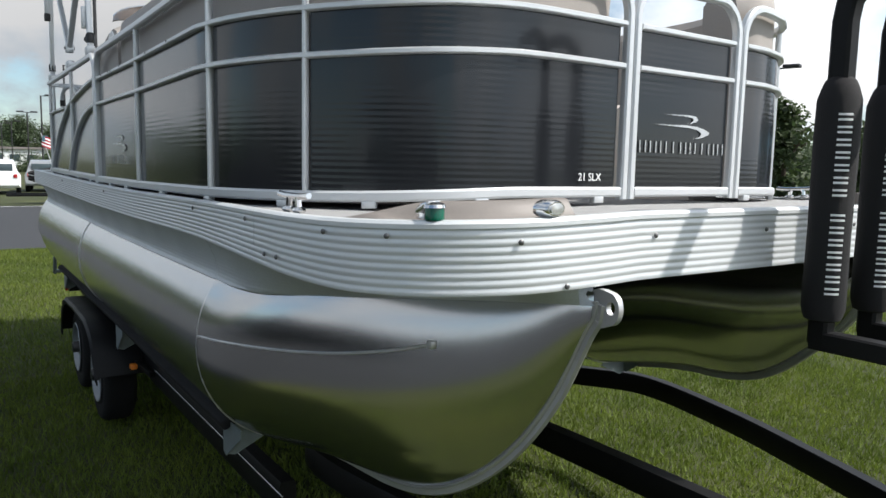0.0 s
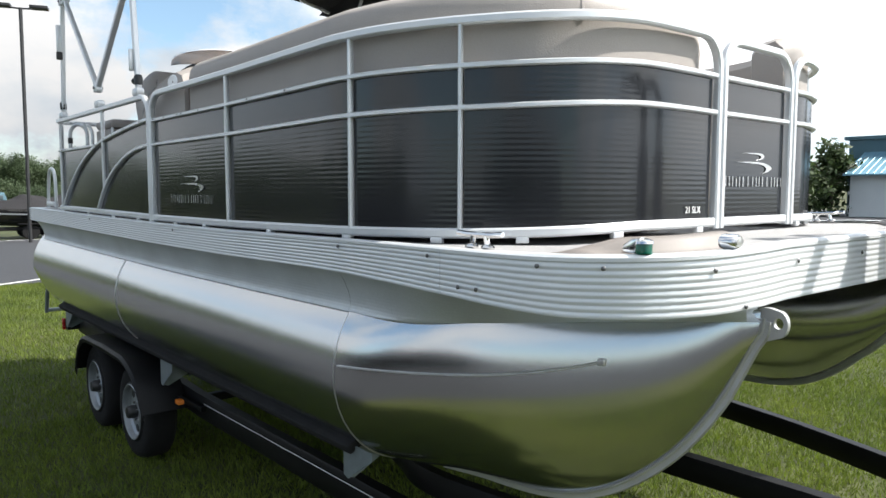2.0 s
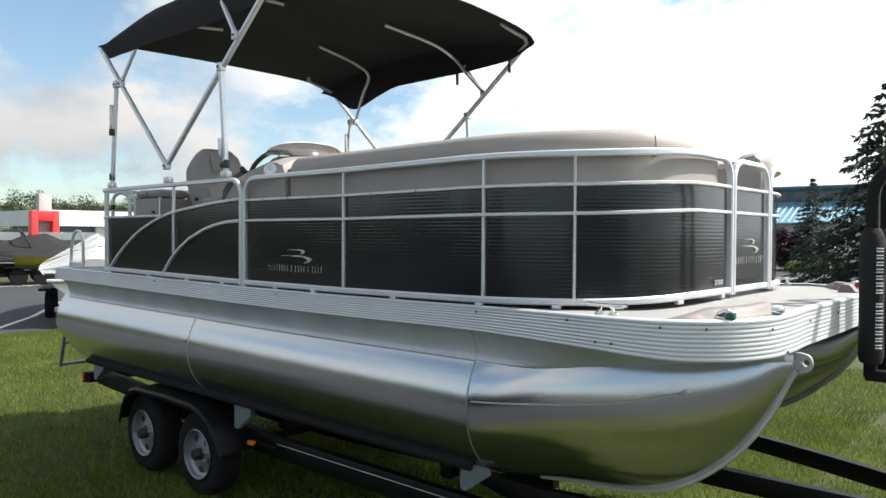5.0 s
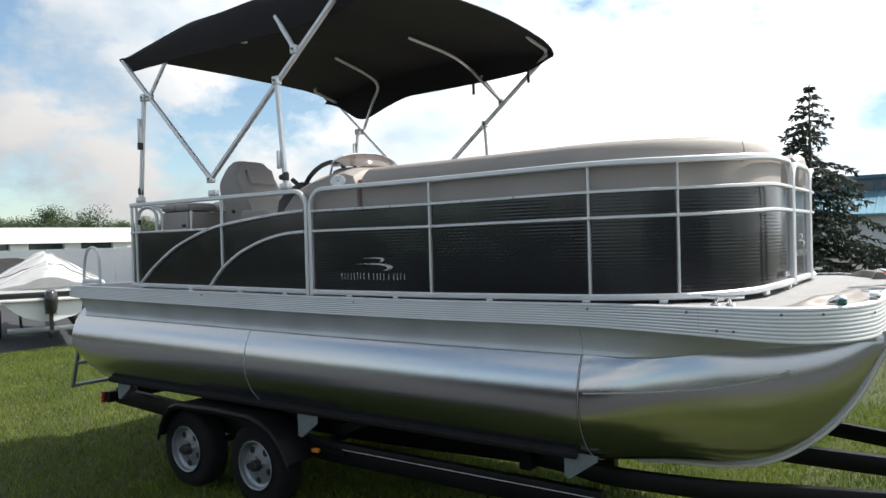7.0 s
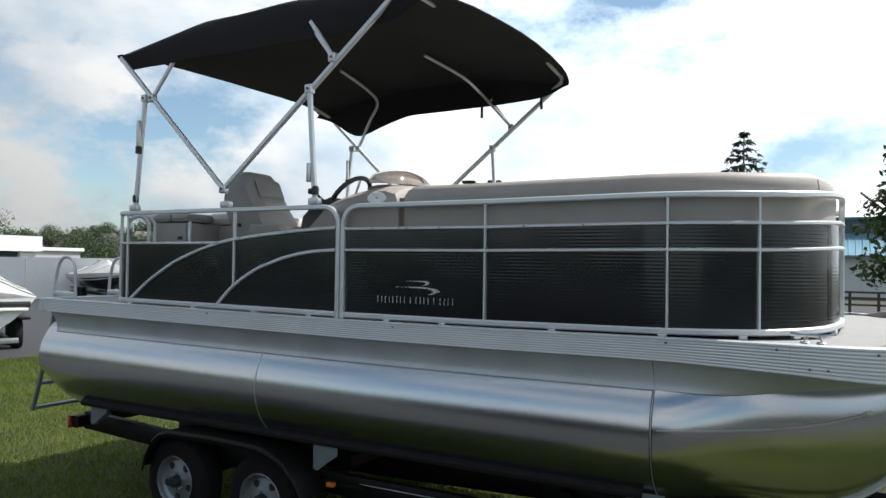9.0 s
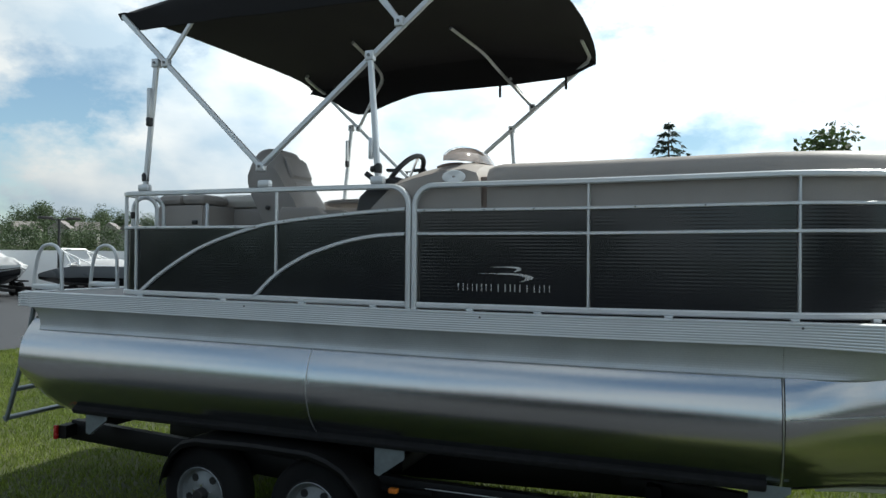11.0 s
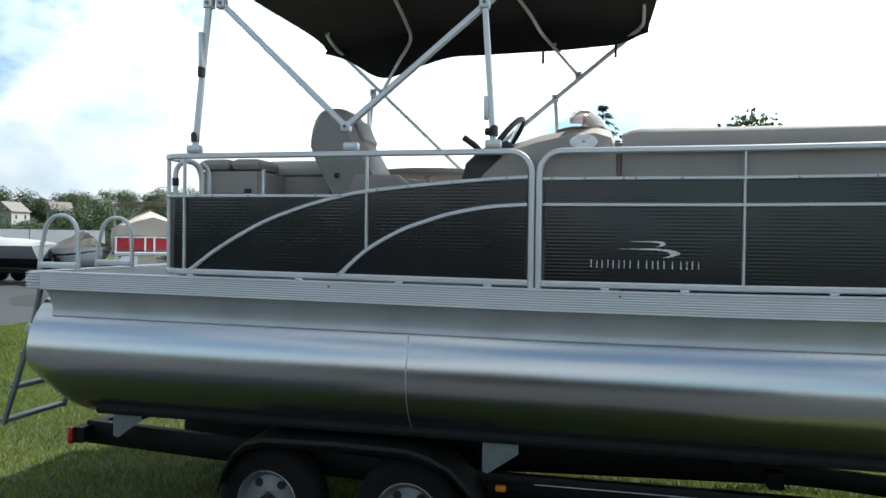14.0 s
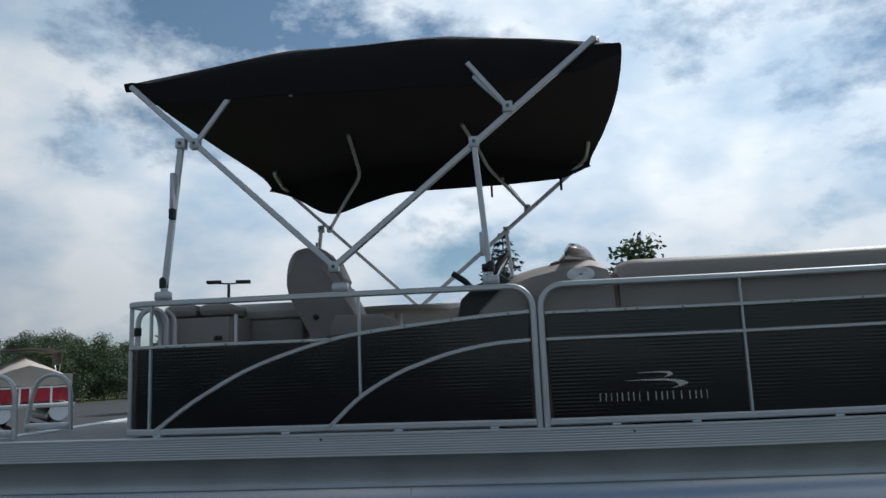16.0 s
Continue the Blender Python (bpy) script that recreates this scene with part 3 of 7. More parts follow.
def pontoon(flip):
    bm = B()
    xs = [-4.24, -4.19, -4.12, -4.05, -3.97, -3.5, -3, -2.4, -1.76] + [-1.74 + 0.45 * k for k in range(6)] + [0.8, 0.962]
    rings(bm, [section(x, flip) for x in xs])
    tubes = part("pontoon", bm, M_TUBE, boat, "round brushed-aluminium pontoon tube")
    bm = B()
    xs = [0.978, 1.0, 1.05] + [1.1 + 0.04 * k for k in range(31)] + [2.325, 2.342]
    rings(bm, [section(x, flip) for x in xs])
    part("nose_cone", bm, M_NOSE, tubes, "polished nose cone with a keel edge")
    for x in (0.97, -1.75):
        bm = B()
        ring = section(x, flip)
        c = sum(ring, Vector()) / len(ring)
        lp = [c + (p - c) * 1.004 for p in ring]
        tube(bm, lp + [lp[0]], 0.003, 6)
        part("weld", bm, M_WELD, tubes)
    # keel strip along the bow's lower edge
    bm = B()
    pts = []
    for k in range(40):
        x = 1.15 + (2.352 - 1.15) * math.sin(k / 39 * math.pi / 2)
        y = smoothed(mid_y, x, 0.1)
        pts.append(Vector((x, 2 * MID - y if flip else y, smoothed(keel_z, x, 0.06) - 0.004)))
    pts.append(Vector((2.358, pts[-1].y, 1.360)))
    loops = []
    for i, p in enumerate(pts):
        t = (pts[min(i + 1, len(pts) - 1)] - pts[max(i - 1, 0)]).normalized()
        nn = Vector((t.z, 0, -t.x))
        sd_ = Vector((0, 1, 0))
        loops.append([p - sd_ * 0.010 - nn * 0.024, p - sd_ * 0.009 + nn * 0.014, p + nn * 0.018, p + sd_ * 0.009 + nn * 0.014, p + sd_ * 0.010 - nn * 0.024])
    rings(bm, loops)
    keel = part("keel_strip", bm, M_WELD, tubes, "welded aluminium keel strip")
    for sgn in (-1, 1):
        bm = B()
        tube(bm, [p + Vector((0, sgn * 0.011, 0.006)) for p in pts], 0.0045, 5)
        part("weld", bm, M_WELD, keel)
    # spray rail on the outer side
    bm = B()
    pts = []
    for k in range(24):
        x = 1.0 + 0.95 * k / 23
        z = 1.092 + 0.072 * (k / 23) + 0.055 * (k / 23) ** 4
        y = nose_y(x, z) - 0.004
        pts.append((x, 2 * MID - y if flip else y, z))
    tube(bm, pts, 0.0042, 6)
    part("spray_rail", bm, M_WELD, tubes)
    bm = B()
    x, y, z = pts[-1]
    box(bm, (x - 0.010, y - 0.008, z - 0.010), (x + 0.014, y + 0.010, z + 0.010), 0.003)
    part("end_tab", bm, M_WELD, tubes)
    # towing eye
    bm = B()
    ey = 2 * MID - 0.556 if flip else 0.556
    o, i_, nn = [], [], 20
    for k in range(nn):
        a = math.tau * k / nn
        ca, sa = math.cos(a), math.sin(a)
        o.append((2.388 + 0.030 * ca - 0.035 * max(0, -ca), ey, 1.352 + 0.035 * sa - 0.03 * max(0, -ca) * (1 if sa < 0 else -0.6)))
        i_.append((2.392 + 0.014 * ca, ey, 1.355 + 0.014 * sa))
    loops = [[Vector((x, ey + dy, z)) for x, _, z in src] for src, dy in ((i_, -0.008), (o, -0.008), (o, 0.008), (i_, 0.008), (i_, -0.008))]
    rings(bm, loops, caps=False)
    part("bow_eye", bm, M_WELD, tubes, "cast aluminium bow eye")


pontoon(False)
pontoon(True)


def skirt(flip):
    """The recessed side plate between the deck's edge and the tube."""
    bm = B()
    prof = [(-0.012, 1.46), (0.010, 1.442), (0.040, 1.40), (0.062, 1.35), (0.068, 1.318), (0.066, 1.296), (0.058, 1.284), (0.063, 1.279), (0.10, 1.268)]
    loops = []
    for k in range(14):
        x = -4.11 + (0.97 + 4.11) * k / 13
        loops.append([Vector((x, 2 * MID - y if flip else y, z)) for y, z in prof])
    rings(bm, loops, closed=False, caps=False)
    part("side_skirt", bm, M_SKIRT, boat, "fluted grey aluminium side skirt")
    bm = B()
    loops = []
    for k in range(36):
        u = k / 35
        s = EDGE.find(0.972) + (S_MIDDLE - 0.70 - EDGE.find(0.972)) * u
        top = EDGE.at(s, trim_low(EDGE.at(s, 0)[0].x) + 0.012, 0.02 + 0.02 * u)[0]
        x = 0.972 + (2.35 - 0.972) * u ** 0.9
        zl = 1.27 + 0.085 * u
        low = Vector((x, nose_y(x, zl) - 0.003, zl))
        g = min(1.0, u / 0.4)
        g = g * g * (3 - 2 * g)
        lp = []
        for y, z in prof:
            q = top.lerp(low, min(1.0, (1.46 - z) / (1.46 - 1.277)))
            lp.append(Vector((q.x, y, z)).lerp(q, g))
        loops.append([Vector((p.x, 2 * MID - p.y if flip else p.y, p.z)) for p in lp])
    rings(bm, loops, closed=False, caps=False)
    part("bow_skirt", bm, M_SKIRT, boat)


skirt(False)
skirt(True)
bm = B()
box(bm, (-4.1, 0.1, 1.46), (1.75, 2 * MID - 0.1, 1.53))
box(bm, (1.75, 0.45, 1.46), (2.3, 2 * MID - 0.45, 1.53))
part("deck_frame", bm, M_PLASTIC, boat, "dark cross beams under the deck", False)

# ---- fence ----
Z_B, Z_M, Z_U, Z_T = 1.592, 2.014, 2.152, 2.300
CURVE = [tuple(p[:2]) for p in spline([(0.95, 0.0, 0), (1.15, 0.035, 0), (1.34, 0.105, 0), (1.50, 0.195, 0), (1.66, 0.33, 0), (1.78, 0.50, 0), (1.835, 0.72, 0), (1.848, 0.95, 0), (1.845, 1.195, 0)], 4)]
STAR_FRONT = Plan([(-1.028, 0.0), (-0.3, 0.0), (0.4, 0.0)] + CURVE)
gate_y0, gate_y1 = 1.232, 1.80


def frame_section(plan, owner, z0=Z_B, z1=Z_T, r=0.12):
    """The outer hoop of a fence section: two posts and the top and bottom rails, with rounded upper corners."""
    L = plan.length
    arc = [(r - r * math.cos(a), z1 - r + r * math.sin(a)) for a in [math.pi / 2 * k / 7 for k in range(8)]]
    sz = [(0.0, z0 - 0.025)] + arc + [(L - s, z) for s, z in reversed(arc)] + [(L, z0 - 0.025)]
    bm = B()
    rail(bm, plan, sz, 0.032, 0.032, 0.016)
    part("top_rail", bm, M_RAIL, owner)
    bm = B()
    rail(bm, plan, [(0.017, z0), (L - 0.017, z0)], 0.034, 0.030, 0.017)
    part("bottom_rail", bm, M_RAIL, owner)


def cross(plan, owner, s0, s1, z, w=0.019):
    bm = B()
    rail(bm, plan, [(s0, z), (s1, z)], w, 0.028, 0.016)
    part("cross_rail", bm, M_RAIL, owner)


def upright(plan, owner, s, z0, z1):
    bm = B()
    rail(bm, plan, [(s, z0), (s, z1)], 0.0145, 0.024, 0.016)
    part("upright", bm, M_RAIL, owner)


def pads(plan, owner, ss):
    for s in ss:
        bm = B()
        p, out = plan.at(s, 0, 0.017)
        box(bm, (-0.022, -0.012, DECK), (0.022, 0.012, Z_B - 0.012), 0.003)
        bmesh.ops.transform(bm, matrix=Matrix.Translation((p.x, p.y, 0)) @ Matrix.Rotation(math.atan2(out.y, out.x) + math.pi / 2, 4, "Z"), verts=bm.verts)
        part("foot", bm, M_RAIL, owner)


def panel(plan, owner, s0, s1, lo, hi):
    bm = B()
    sheet(bm, plan, s0, s1, lo, hi)
    part("panel", bm, M_PANEL, owner)


def mark(plan, owner, s, z, scale=1.0, lay=0.019):
    """The maker's mark: two swept blades over a row of ten plain blocks."""
    def blade(pts):
        bm = B()
        vs = [bm.verts.new(plan.at(s + x * scale, z + y * scale, lay)[0]) for x, y in pts]
        bm.faces.new(vs)
        ex = bmesh.ops.extrude_face_region(bm, geom=bm.faces[:])
        p, out = plan.at(s, z)
        bmesh.ops.translate(bm, vec=-out * 0.0015, verts=[v for v in ex["geom"] if isinstance(v, bmesh.types.BMVert)])
        part("emblem", bm, M_SILVER, owner, "silver swoosh emblem", False)
    blade([(-0.098, 0.119), (0.05, 0.1225), (0.090, 0.120), (0.105, 0.108), (0.094, 0.099), (0.053, 0.090), (0.078, 0.103), (0.074, 0.112), (0.03, 0.117)])
    blade([(-0.149, 0.081), (0.04, 0.085), (0.105, 0.081), (0.150, 0.073), (0.177, 0.062), (0.170, 0.053), (0.135, 0.042), (0.090, 0.035), (0.124, 0.048), (0.128, 0.058), (0.105, 0.069), (0.06, 0.075), (-0.066, 0.079)])
    for k in range(10):
        a = -0.275 + 0.0565 * k
        for off in (0.0, 0.030) if k not in (4, 7) else (0.015,):
            bm = B()
            sheet(bm, plan, s + (a + off) * scale, s + (a + off + 0.0052) * scale, z - 0.021 * scale, z + 0.021 * scale, lay, 0.0015, 0.02)
            part("mark", bm, M_SILVER, owner)


# starboard front section
ff = thing("fence_section", "starboard fence section with black panels, silver rails and curved corner", "fence", "fence sections")
frame_section(STAR_FRONT, ff)
L = STAR_FRONT.length
cross(STAR_FRONT, ff, 0.02, L - 0.02, Z_M)
cross(STAR_FRONT, ff, 0.02, L - 0.02, Z_U)
SV = [STAR_FRONT.find(0.002), STAR_FRONT.find(1.043), STAR_FRONT.find(1.472)]
for s in SV:
    upright(STAR_FRONT, ff, s, Z_B, Z_T)
cuts = [0.02] + SV + [L - 0.02]
for a, b in zip(cuts, cuts[1:]):
    panel(STAR_FRONT, ff, a + 0.012, b - 0.012, Z_B + 0.012, Z_M - 0.008)
    panel(STAR_FRONT, ff, a + 0.012, b - 0.012, Z_M + 0.008, Z_U - 0.008)
pads(STAR_FRONT, ff, [0.35, 0.75, 1.45, 2.05, 2.45, 2.75, 3.1, L - 0.12])
mark(STAR_FRONT, ff, STAR_FRONT.find(-0.478), 1.704)
for x in (-0.96, -0.79, -0.59, -0.53, -0.3, 0.25, 0.6):
    p, out = STAR_FRONT.at(STAR_FRONT.find(x), Z_U, -0.001)
    ob = new("rivet", BOLT)
    ob.matrix_world = Matrix.Translation(p) @ out.to_track_quat("Z", "Y").to_matrix().to_4x4() @ Matrix.Scale(0.7, 4)
    ob.parent = ff

# bow gate
GATE = Plan([(1.845, gate_y0), (1.845, (gate_y0 + gate_y1) / 2), (1.845, gate_y1)])
gt = thing("bow_gate", "closed bow gate with black panels and a silver emblem", "gate")
frame_section(GATE, gt)
cross(GATE, gt, 0.02, GATE.length - 0.02, Z_M)
cross(GATE, gt, 0.02, GATE.length - 0.02, Z_U)
panel(GATE, gt, 0.03, GATE.length - 0.03, Z_B + 0.012, Z_M - 0.008)
panel(GATE, gt, 0.03, GATE.length - 0.03, Z_M + 0.008, Z_U - 0.008)
mark(GATE, gt, 0.262, 1.752, 0.98)

# port front section
PORT_FRONT = Plan([(1.845, 1.838), (1.84, 2.0), (1.80, 2.17)] + [tuple(p[:2]) for p in spline([(1.80, 2.17, 0), (1.70, 2.33, 0), (1.52, 2.45, 0), (1.3, 2.52, 0), (1.0, 2.54, 0)], 4)][1:] + [(0.0, 2.54), (-0.9, 2.54)])
pf = thing("fence_section", "port fence section with black panels, silver rails and curved corner", "fence", "fence sections")
frame_section(PORT_FRONT, pf)
L = PORT_FRONT.length
cross(PORT_FRONT, pf, 0.02, L - 0.02, Z_M)
cross(PORT_FRONT, pf, 0.02, L - 0.02, Z_U)
for s in (0.55, 1.0, 2.0):
    upright(PORT_FRONT, pf, s, Z_B, Z_T)
for a, b in zip([0.02, 0.55, 1.0, 2.0], [0.55, 1.0, 2.0, L - 0.02]):
    panel(PORT_FRONT, pf, a + 0.012, b - 0.012, Z_B + 0.012, Z_M - 0.008)
    panel(PORT_FRONT, pf, a + 0.012, b - 0.012, Z_M + 0.008, Z_U - 0.008)
pads(PORT_FRONT, pf, [0.08, 0.5, 1.2, 2.0])

# starboard rear section, wrapped round the stern corner
rear_arc = [tuple(p[:2]) for p in spline([(-3.315, 0.16, 0), (-3.305, 0.09, 0), (-3.275, 0.03, 0), (-3.20, 0.0, 0)], 4)]
STAR_REAR = Plan([(-3.315, 0.46), (-3.315, 0.3)] + rear_arc + [(-2.5, 0.0), (-1.8, 0.0), (-1.067, 0.0)])
fr = thing("fence_section", "starboard rear fence section with two swept silver arches", "fence", "fence sections")
frame_section(STAR_REAR, fr)
LR = STAR_REAR.length


def sx(x):
    return LR - (-1.067 - x)


ARCH = spline([(-3.105, 1.62, 0), (-2.94, 1.738, 0), (-2.785, 1.829, 0), (-2.597, 1.923, 0), (-2.365, 2.004, 0), (-2.166, 2.056, 0), (-1.996, 2.087, 0), (-1.661, 2.122, 0), (-1.33, 2.149, 0), (-1.09, 2.162, 0)], 5)
ARCH2 = spline([(-2.165, 1.605, 0), (-1.994, 1.756, 0), (-1.80, 1.866, 0), (-1.663, 1.917, 0), (-1.506, 1.964, 0), (-1.303, 2.0, 0), (-1.09, 2.014, 0)], 5)
for arch in (ARCH, ARCH2):
    bm = B()
    rail(bm, STAR_REAR, [(sx(p.x), p.y) for p in arch], 0.0225, 0.028, 0.016)
    part("arch_rail", bm, M_RAIL, fr)
arch_z = table([(p.x, p.y) for p in ARCH])
Z_R = 2.062
cross(STAR_REAR, fr, 0.02, sx(-2.16), Z_R, 0.019)
upright(STAR_REAR, fr, sx(-1.996), 1.74, Z_T)
upright(STAR_REAR, fr, sx(-3.144), Z_B, Z_T)
upright(STAR_REAR, fr, sx(-3.144) - 0.16, Z_B, Z_T)


def rear_top(s):
    x = s - LR - 1.067
    return max(Z_R, arch_z(x)) - 0.006


panel(STAR_REAR, fr, 0.03, LR - 0.03, Z_B + 0.012, rear_top)
pads(STAR_REAR, fr, [sx(-3.1), sx(-2.4), sx(-1.8), sx(-1.3)])
for x in (-3.05, -2.95, -2.72, -2.3, -2.15, -1.93, -1.75, -1.5, -1.2):
    p, out = STAR_REAR.at(sx(x), max(Z_R, arch_z(x)), -0.001)
    ob = new("rivet", BOLT)
    ob.matrix_world = Matrix.Translation(p) @ out.to_track_quat("Z", "Y").to_matrix().to_4x4() @ Matrix.Scale(0.7, 4)
    ob.parent = fr

bm = B()
hoop = [(-3.27, 0.115, Z_R - 0.03), (-3.27, 0.115, 2.20)] + [(-3.21 - 0.06 * math.cos(a), 0.165 - 0.05 * math.cos(a), 2.20 + 0.085 * math.sin(a)) for a in [math.pi * k / 10 for k in range(1, 10)]] + [(-3.15, 0.215, 2.20), (-3.15, 0.215, Z_R - 0.03)]
tube(bm, hoop, 0.015, 10)
grab = part("grab_hoop", bm, M_RAIL, fr, "bent silver tube hoop beside the stern gate")
bm = B()
tube(bm, [(x + 0.035, y + 0.03, z) for x, y, z in hoop[7:]], 0.013, 10)
part("brace", bm, M_RAIL, grab)
bm = B()
box(bm, (-3.285, 0.098, 2.13), (-3.255, 0.132, 2.18), 0.005)
part("latch", bm, M_PLASTIC, grab, "black gate latch")

# stern gate
SGATE = Plan([(-3.315, 1.25), (-3.315, 0.9), (-3.315, 0.50)])
sgt = thing("stern_gate", "closed stern gate with black panel and rounded silver frame", "gate")
frame_section(SGATE, sgt)
cross(SGATE, sgt, 0.02, SGATE.length - 0.02, Z_R)
panel(SGATE, sgt, 0.03, SGATE.length - 0.03, Z_B + 0.012, Z_R)

# port rear section and the stern
PORT_REAR = Plan([(-0.94, 2.54), (-2.0, 2.54), (-3.2, 2.54), (-3.29, 2.51), (-3.33, 2.42), (-3.315, 2.2), (-3.315, 1.75)])
pr = thing("fence_section", "port rear fence section with black panels", "fence", "fence sections")
frame_section(PORT_REAR, pr)
cross(PORT_REAR, pr, 0.02, PORT_REAR.length - 0.02, Z_R)
panel(PORT_REAR, pr, 0.03, PORT_REAR.length - 0.03, Z_B + 0.012, Z_R)
upright(PORT_REAR, pr, 1.1, Z_B, Z_T)
pads(PORT_REAR, pr, [0.4, 1.2, 2.0])


# ---- seats and helm ----
def cushion(bm, lo, hi, r=0.04):
    return box(bm, lo, hi, r)


def lounge_back(name, plan, s0, s1, label):
    """A padded back that follows the fence, with a rolled top bolster."""
    ob = thing(name, label, "seat", "boat seating")
    prof = [(0.052, 1.60), (0.05, 2.30), (0.046, 2.345), (0.055, 2.392), (0.085, 2.419), (0.15, 2.428), (0.22, 2.415), (0.255, 2.375), (0.255, 2.30), (0.235, 2.1), (0.22, 1.60)]
    n = int((s1 - s0) / 0.05)
    def tip(s):
        """The front section of the bolster falls away past its seam."""
        if plan is not STAR_FRONT:
            return 0.0
        past = max(0.0, s - (s1 - 0.72))
        return (0.010 if past > 0.03 else 0.010 * past / 0.03) + 0.058 * (past / 0.72) ** 1.3
    bm = B()
    loops = []
    for k in range(n + 1):
        f = k / n
        s = s0 + (s1 - s0) * f
        e = min(k, n - k)
        sink = (0.03, 0.008, 0.0)[min(e, 2)]
        loops.append([plan.at(s, z - (sink + tip(s) if z > 2.2 else 0), off + (sink if off < 0.15 else -sink))[0] for off, z in prof])
    rings(bm, loops)
    back = part("backrest", bm, M_VINYL, ob)
    if plan is STAR_FRONT:
        s = s1 - 0.70
        bm = B()
        tube(bm, [plan.at(s, z - tip(s) - 0.004, off + 0.001)[0] for off, z in prof[1:8]], 0.006, 6)
        part("piping", bm, M_VINYL, back)
    bm = B()
    loops = []
    for k in range(n + 1):
        s = s0 + (s1 - s0) * k / n
        loops.append([plan.at(s, z, off)[0] for off, z in ((0.24, 1.56), (0.24, 1.98), (0.28, 2.0), (0.6, 2.0), (0.66, 1.96), (0.66, 1.56))])
    rings(bm, loops)
    part("seat", bm, M_VINYL2, ob)
    return ob


lounge_back("bow_lounge", STAR_FRONT, STAR_FRONT.find(-0.60), STAR_FRONT.length - 0.03, "beige vinyl bow lounge with rolled bolster along the fence")
lounge_back("bow_lounge", PORT_FRONT, 0.04, PORT_FRONT.length - 0.25, "beige vinyl bow lounge along the port fence")
lounge_back("aft_lounge", PORT_REAR, 0.5, 2.1, "beige vinyl aft lounge along the port fence")


def helm():
    ob = thing("helm_console", "beige moulded helm console with a low windscreen", "console", at=(0, 0, 0))
    out = [(-1.40, 1.558), (-1.40, 2.12), (-1.345, 2.22), (-1.20, 2.355), (-1.05, 2.40), (-0.88, 2.435), (-0.74, 2.445), (-0.66, 2.42), (-0.635, 2.36), (-0.60, 1.558)]
    bm = B()
    loops = []
    for k in range(12):
        f = k / 11
        y = 0.06 + 0.78 * f
        e = min(k, 11 - k)
        drop = (0.05, 0.018, 0.004, 0)[min(e, 3)]
        hump = 0.03 * math.exp(-((f - 0.5) / 0.3) ** 2)
        loops.append([Vector((x, y, z - (drop if z > 1.7 else 0) + (hump if z > 2.3 else 0))) for x, z in out])
    rings(bm, loops)
    part("console_body", bm, M_VINYL, ob)
    bm = B()
    extrude_xz(bm, [(-1.47, 1.95), (-1.475, 2.15), (-1.45, 2.25), (-1.36, 2.33), (-1.22, 2.375), (-1.16, 2.33), (-1.30, 2.1), (-1.34, 1.95)], 0.10, 0.74, 0.02)
    part("dashboard", bm, M_PLASTIC, ob)
    # wheel
    c = Vector((-1.285, 0.43, 2.385))
    ax = Vector((-0.8, 0, 0.6)).normalized()
    u = Vector((0, 1, 0))
    v = ax.cross(u)
    bm = B()
    pts = [c + (u * math.cos(a) + v * math.sin(a)) * 0.19 for a in [math.tau * k / 28 for k in range(29)]]
    tube(bm, pts, 0.017, 8)
    wheel = part("steering_wheel", bm, M_PLASTIC, ob, "black steering wheel")
    for a in (0.4, 2.5, 4.6):
        bm = B()
        tube(bm, [c - ax * 0.03, c + (u * math.cos(a) + v * math.sin(a)) * 0.183], 0.009, 6)
        part("spoke", bm, M_CHROME, wheel)
    bm = B()
    tube(bm, [c - ax * 0.10, c - ax * 0.02, c - ax * 0.015], 0.04, 12)
    part("hub", bm, M_PLASTIC, wheel)
    # throttle
    bm = B()
    tube(bm, [(-1.50, 0.30, 2.42), (-1.43, 0.30, 2.37), (-1.30, 0.30, 2.22)], 0.018, 8)
    part("throttle_lever", bm, M_PLASTIC, ob)
    # windscreen, wrapped round the front of the dash and raked aft
    bm = B()
    loops = []
    for k in range(19):
        a = math.pi * k / 18
        y, up = 0.42 - 0.34 * math.cos(a), math.sin(a) ** 0.75
        x = -0.67 - 0.20 * (1 - math.sin(a))
        lp = [Vector((x - 0.13 * f ** 1.4 * up, y, 2.455 + 0.110 * up * math.sin(f * math.pi / 2))) for f in (0, 0.25, 0.5, 0.75, 1.0)]
        loops.append(lp + [q + Vector((-0.006, 0, -0.002)) for q in reversed(lp)])
    rings(bm, loops)
    screen = part("windscreen", bm, M_TINT, ob, "smoked tan low windscreen")
    bm = B()
    tube(bm, [lp[4] for lp in loops[1:-1]], 0.005, 6)
    part("screen_edge", bm, M_CHROME, screen)
    bm = B()
    loops = []
    for k in range(13):
        f = k / 12
        y, e = 0.17 + 0.52 * f, math.sin(math.pi * (0.06 + 0.88 * f)) ** 0.5
        loops.append([Vector((x, y, 2.44 + (z - 2.44) * e)) for x, z in ((-0.95, 2.40), (-0.95, 2.42), (-0.92, 2.445), (-0.87, 2.465), (-0.81, 2.465), (-0.78, 2.445), (-0.77, 2.40))])
    rings(bm, loops)
    part("visor", bm, M_BROWN, ob, "brown dash visor")
    bm = B()
    box(bm, (-0.645, 0.085, 1.56), (-0.60, 0.30, 2.35), 0.01)
    part("end_panel", bm, M_BROWN, ob)
    # speaker
    bm = B()
    lathe(bm, [(0.07, 0.0), (0.07, -0.012), (0.055, -0.02), (0.0, -0.014)], (0, 0, 0), "y", 20)
    bmesh.ops.scale(bm, vec=(1.15, 1, 0.62), verts=bm.verts)
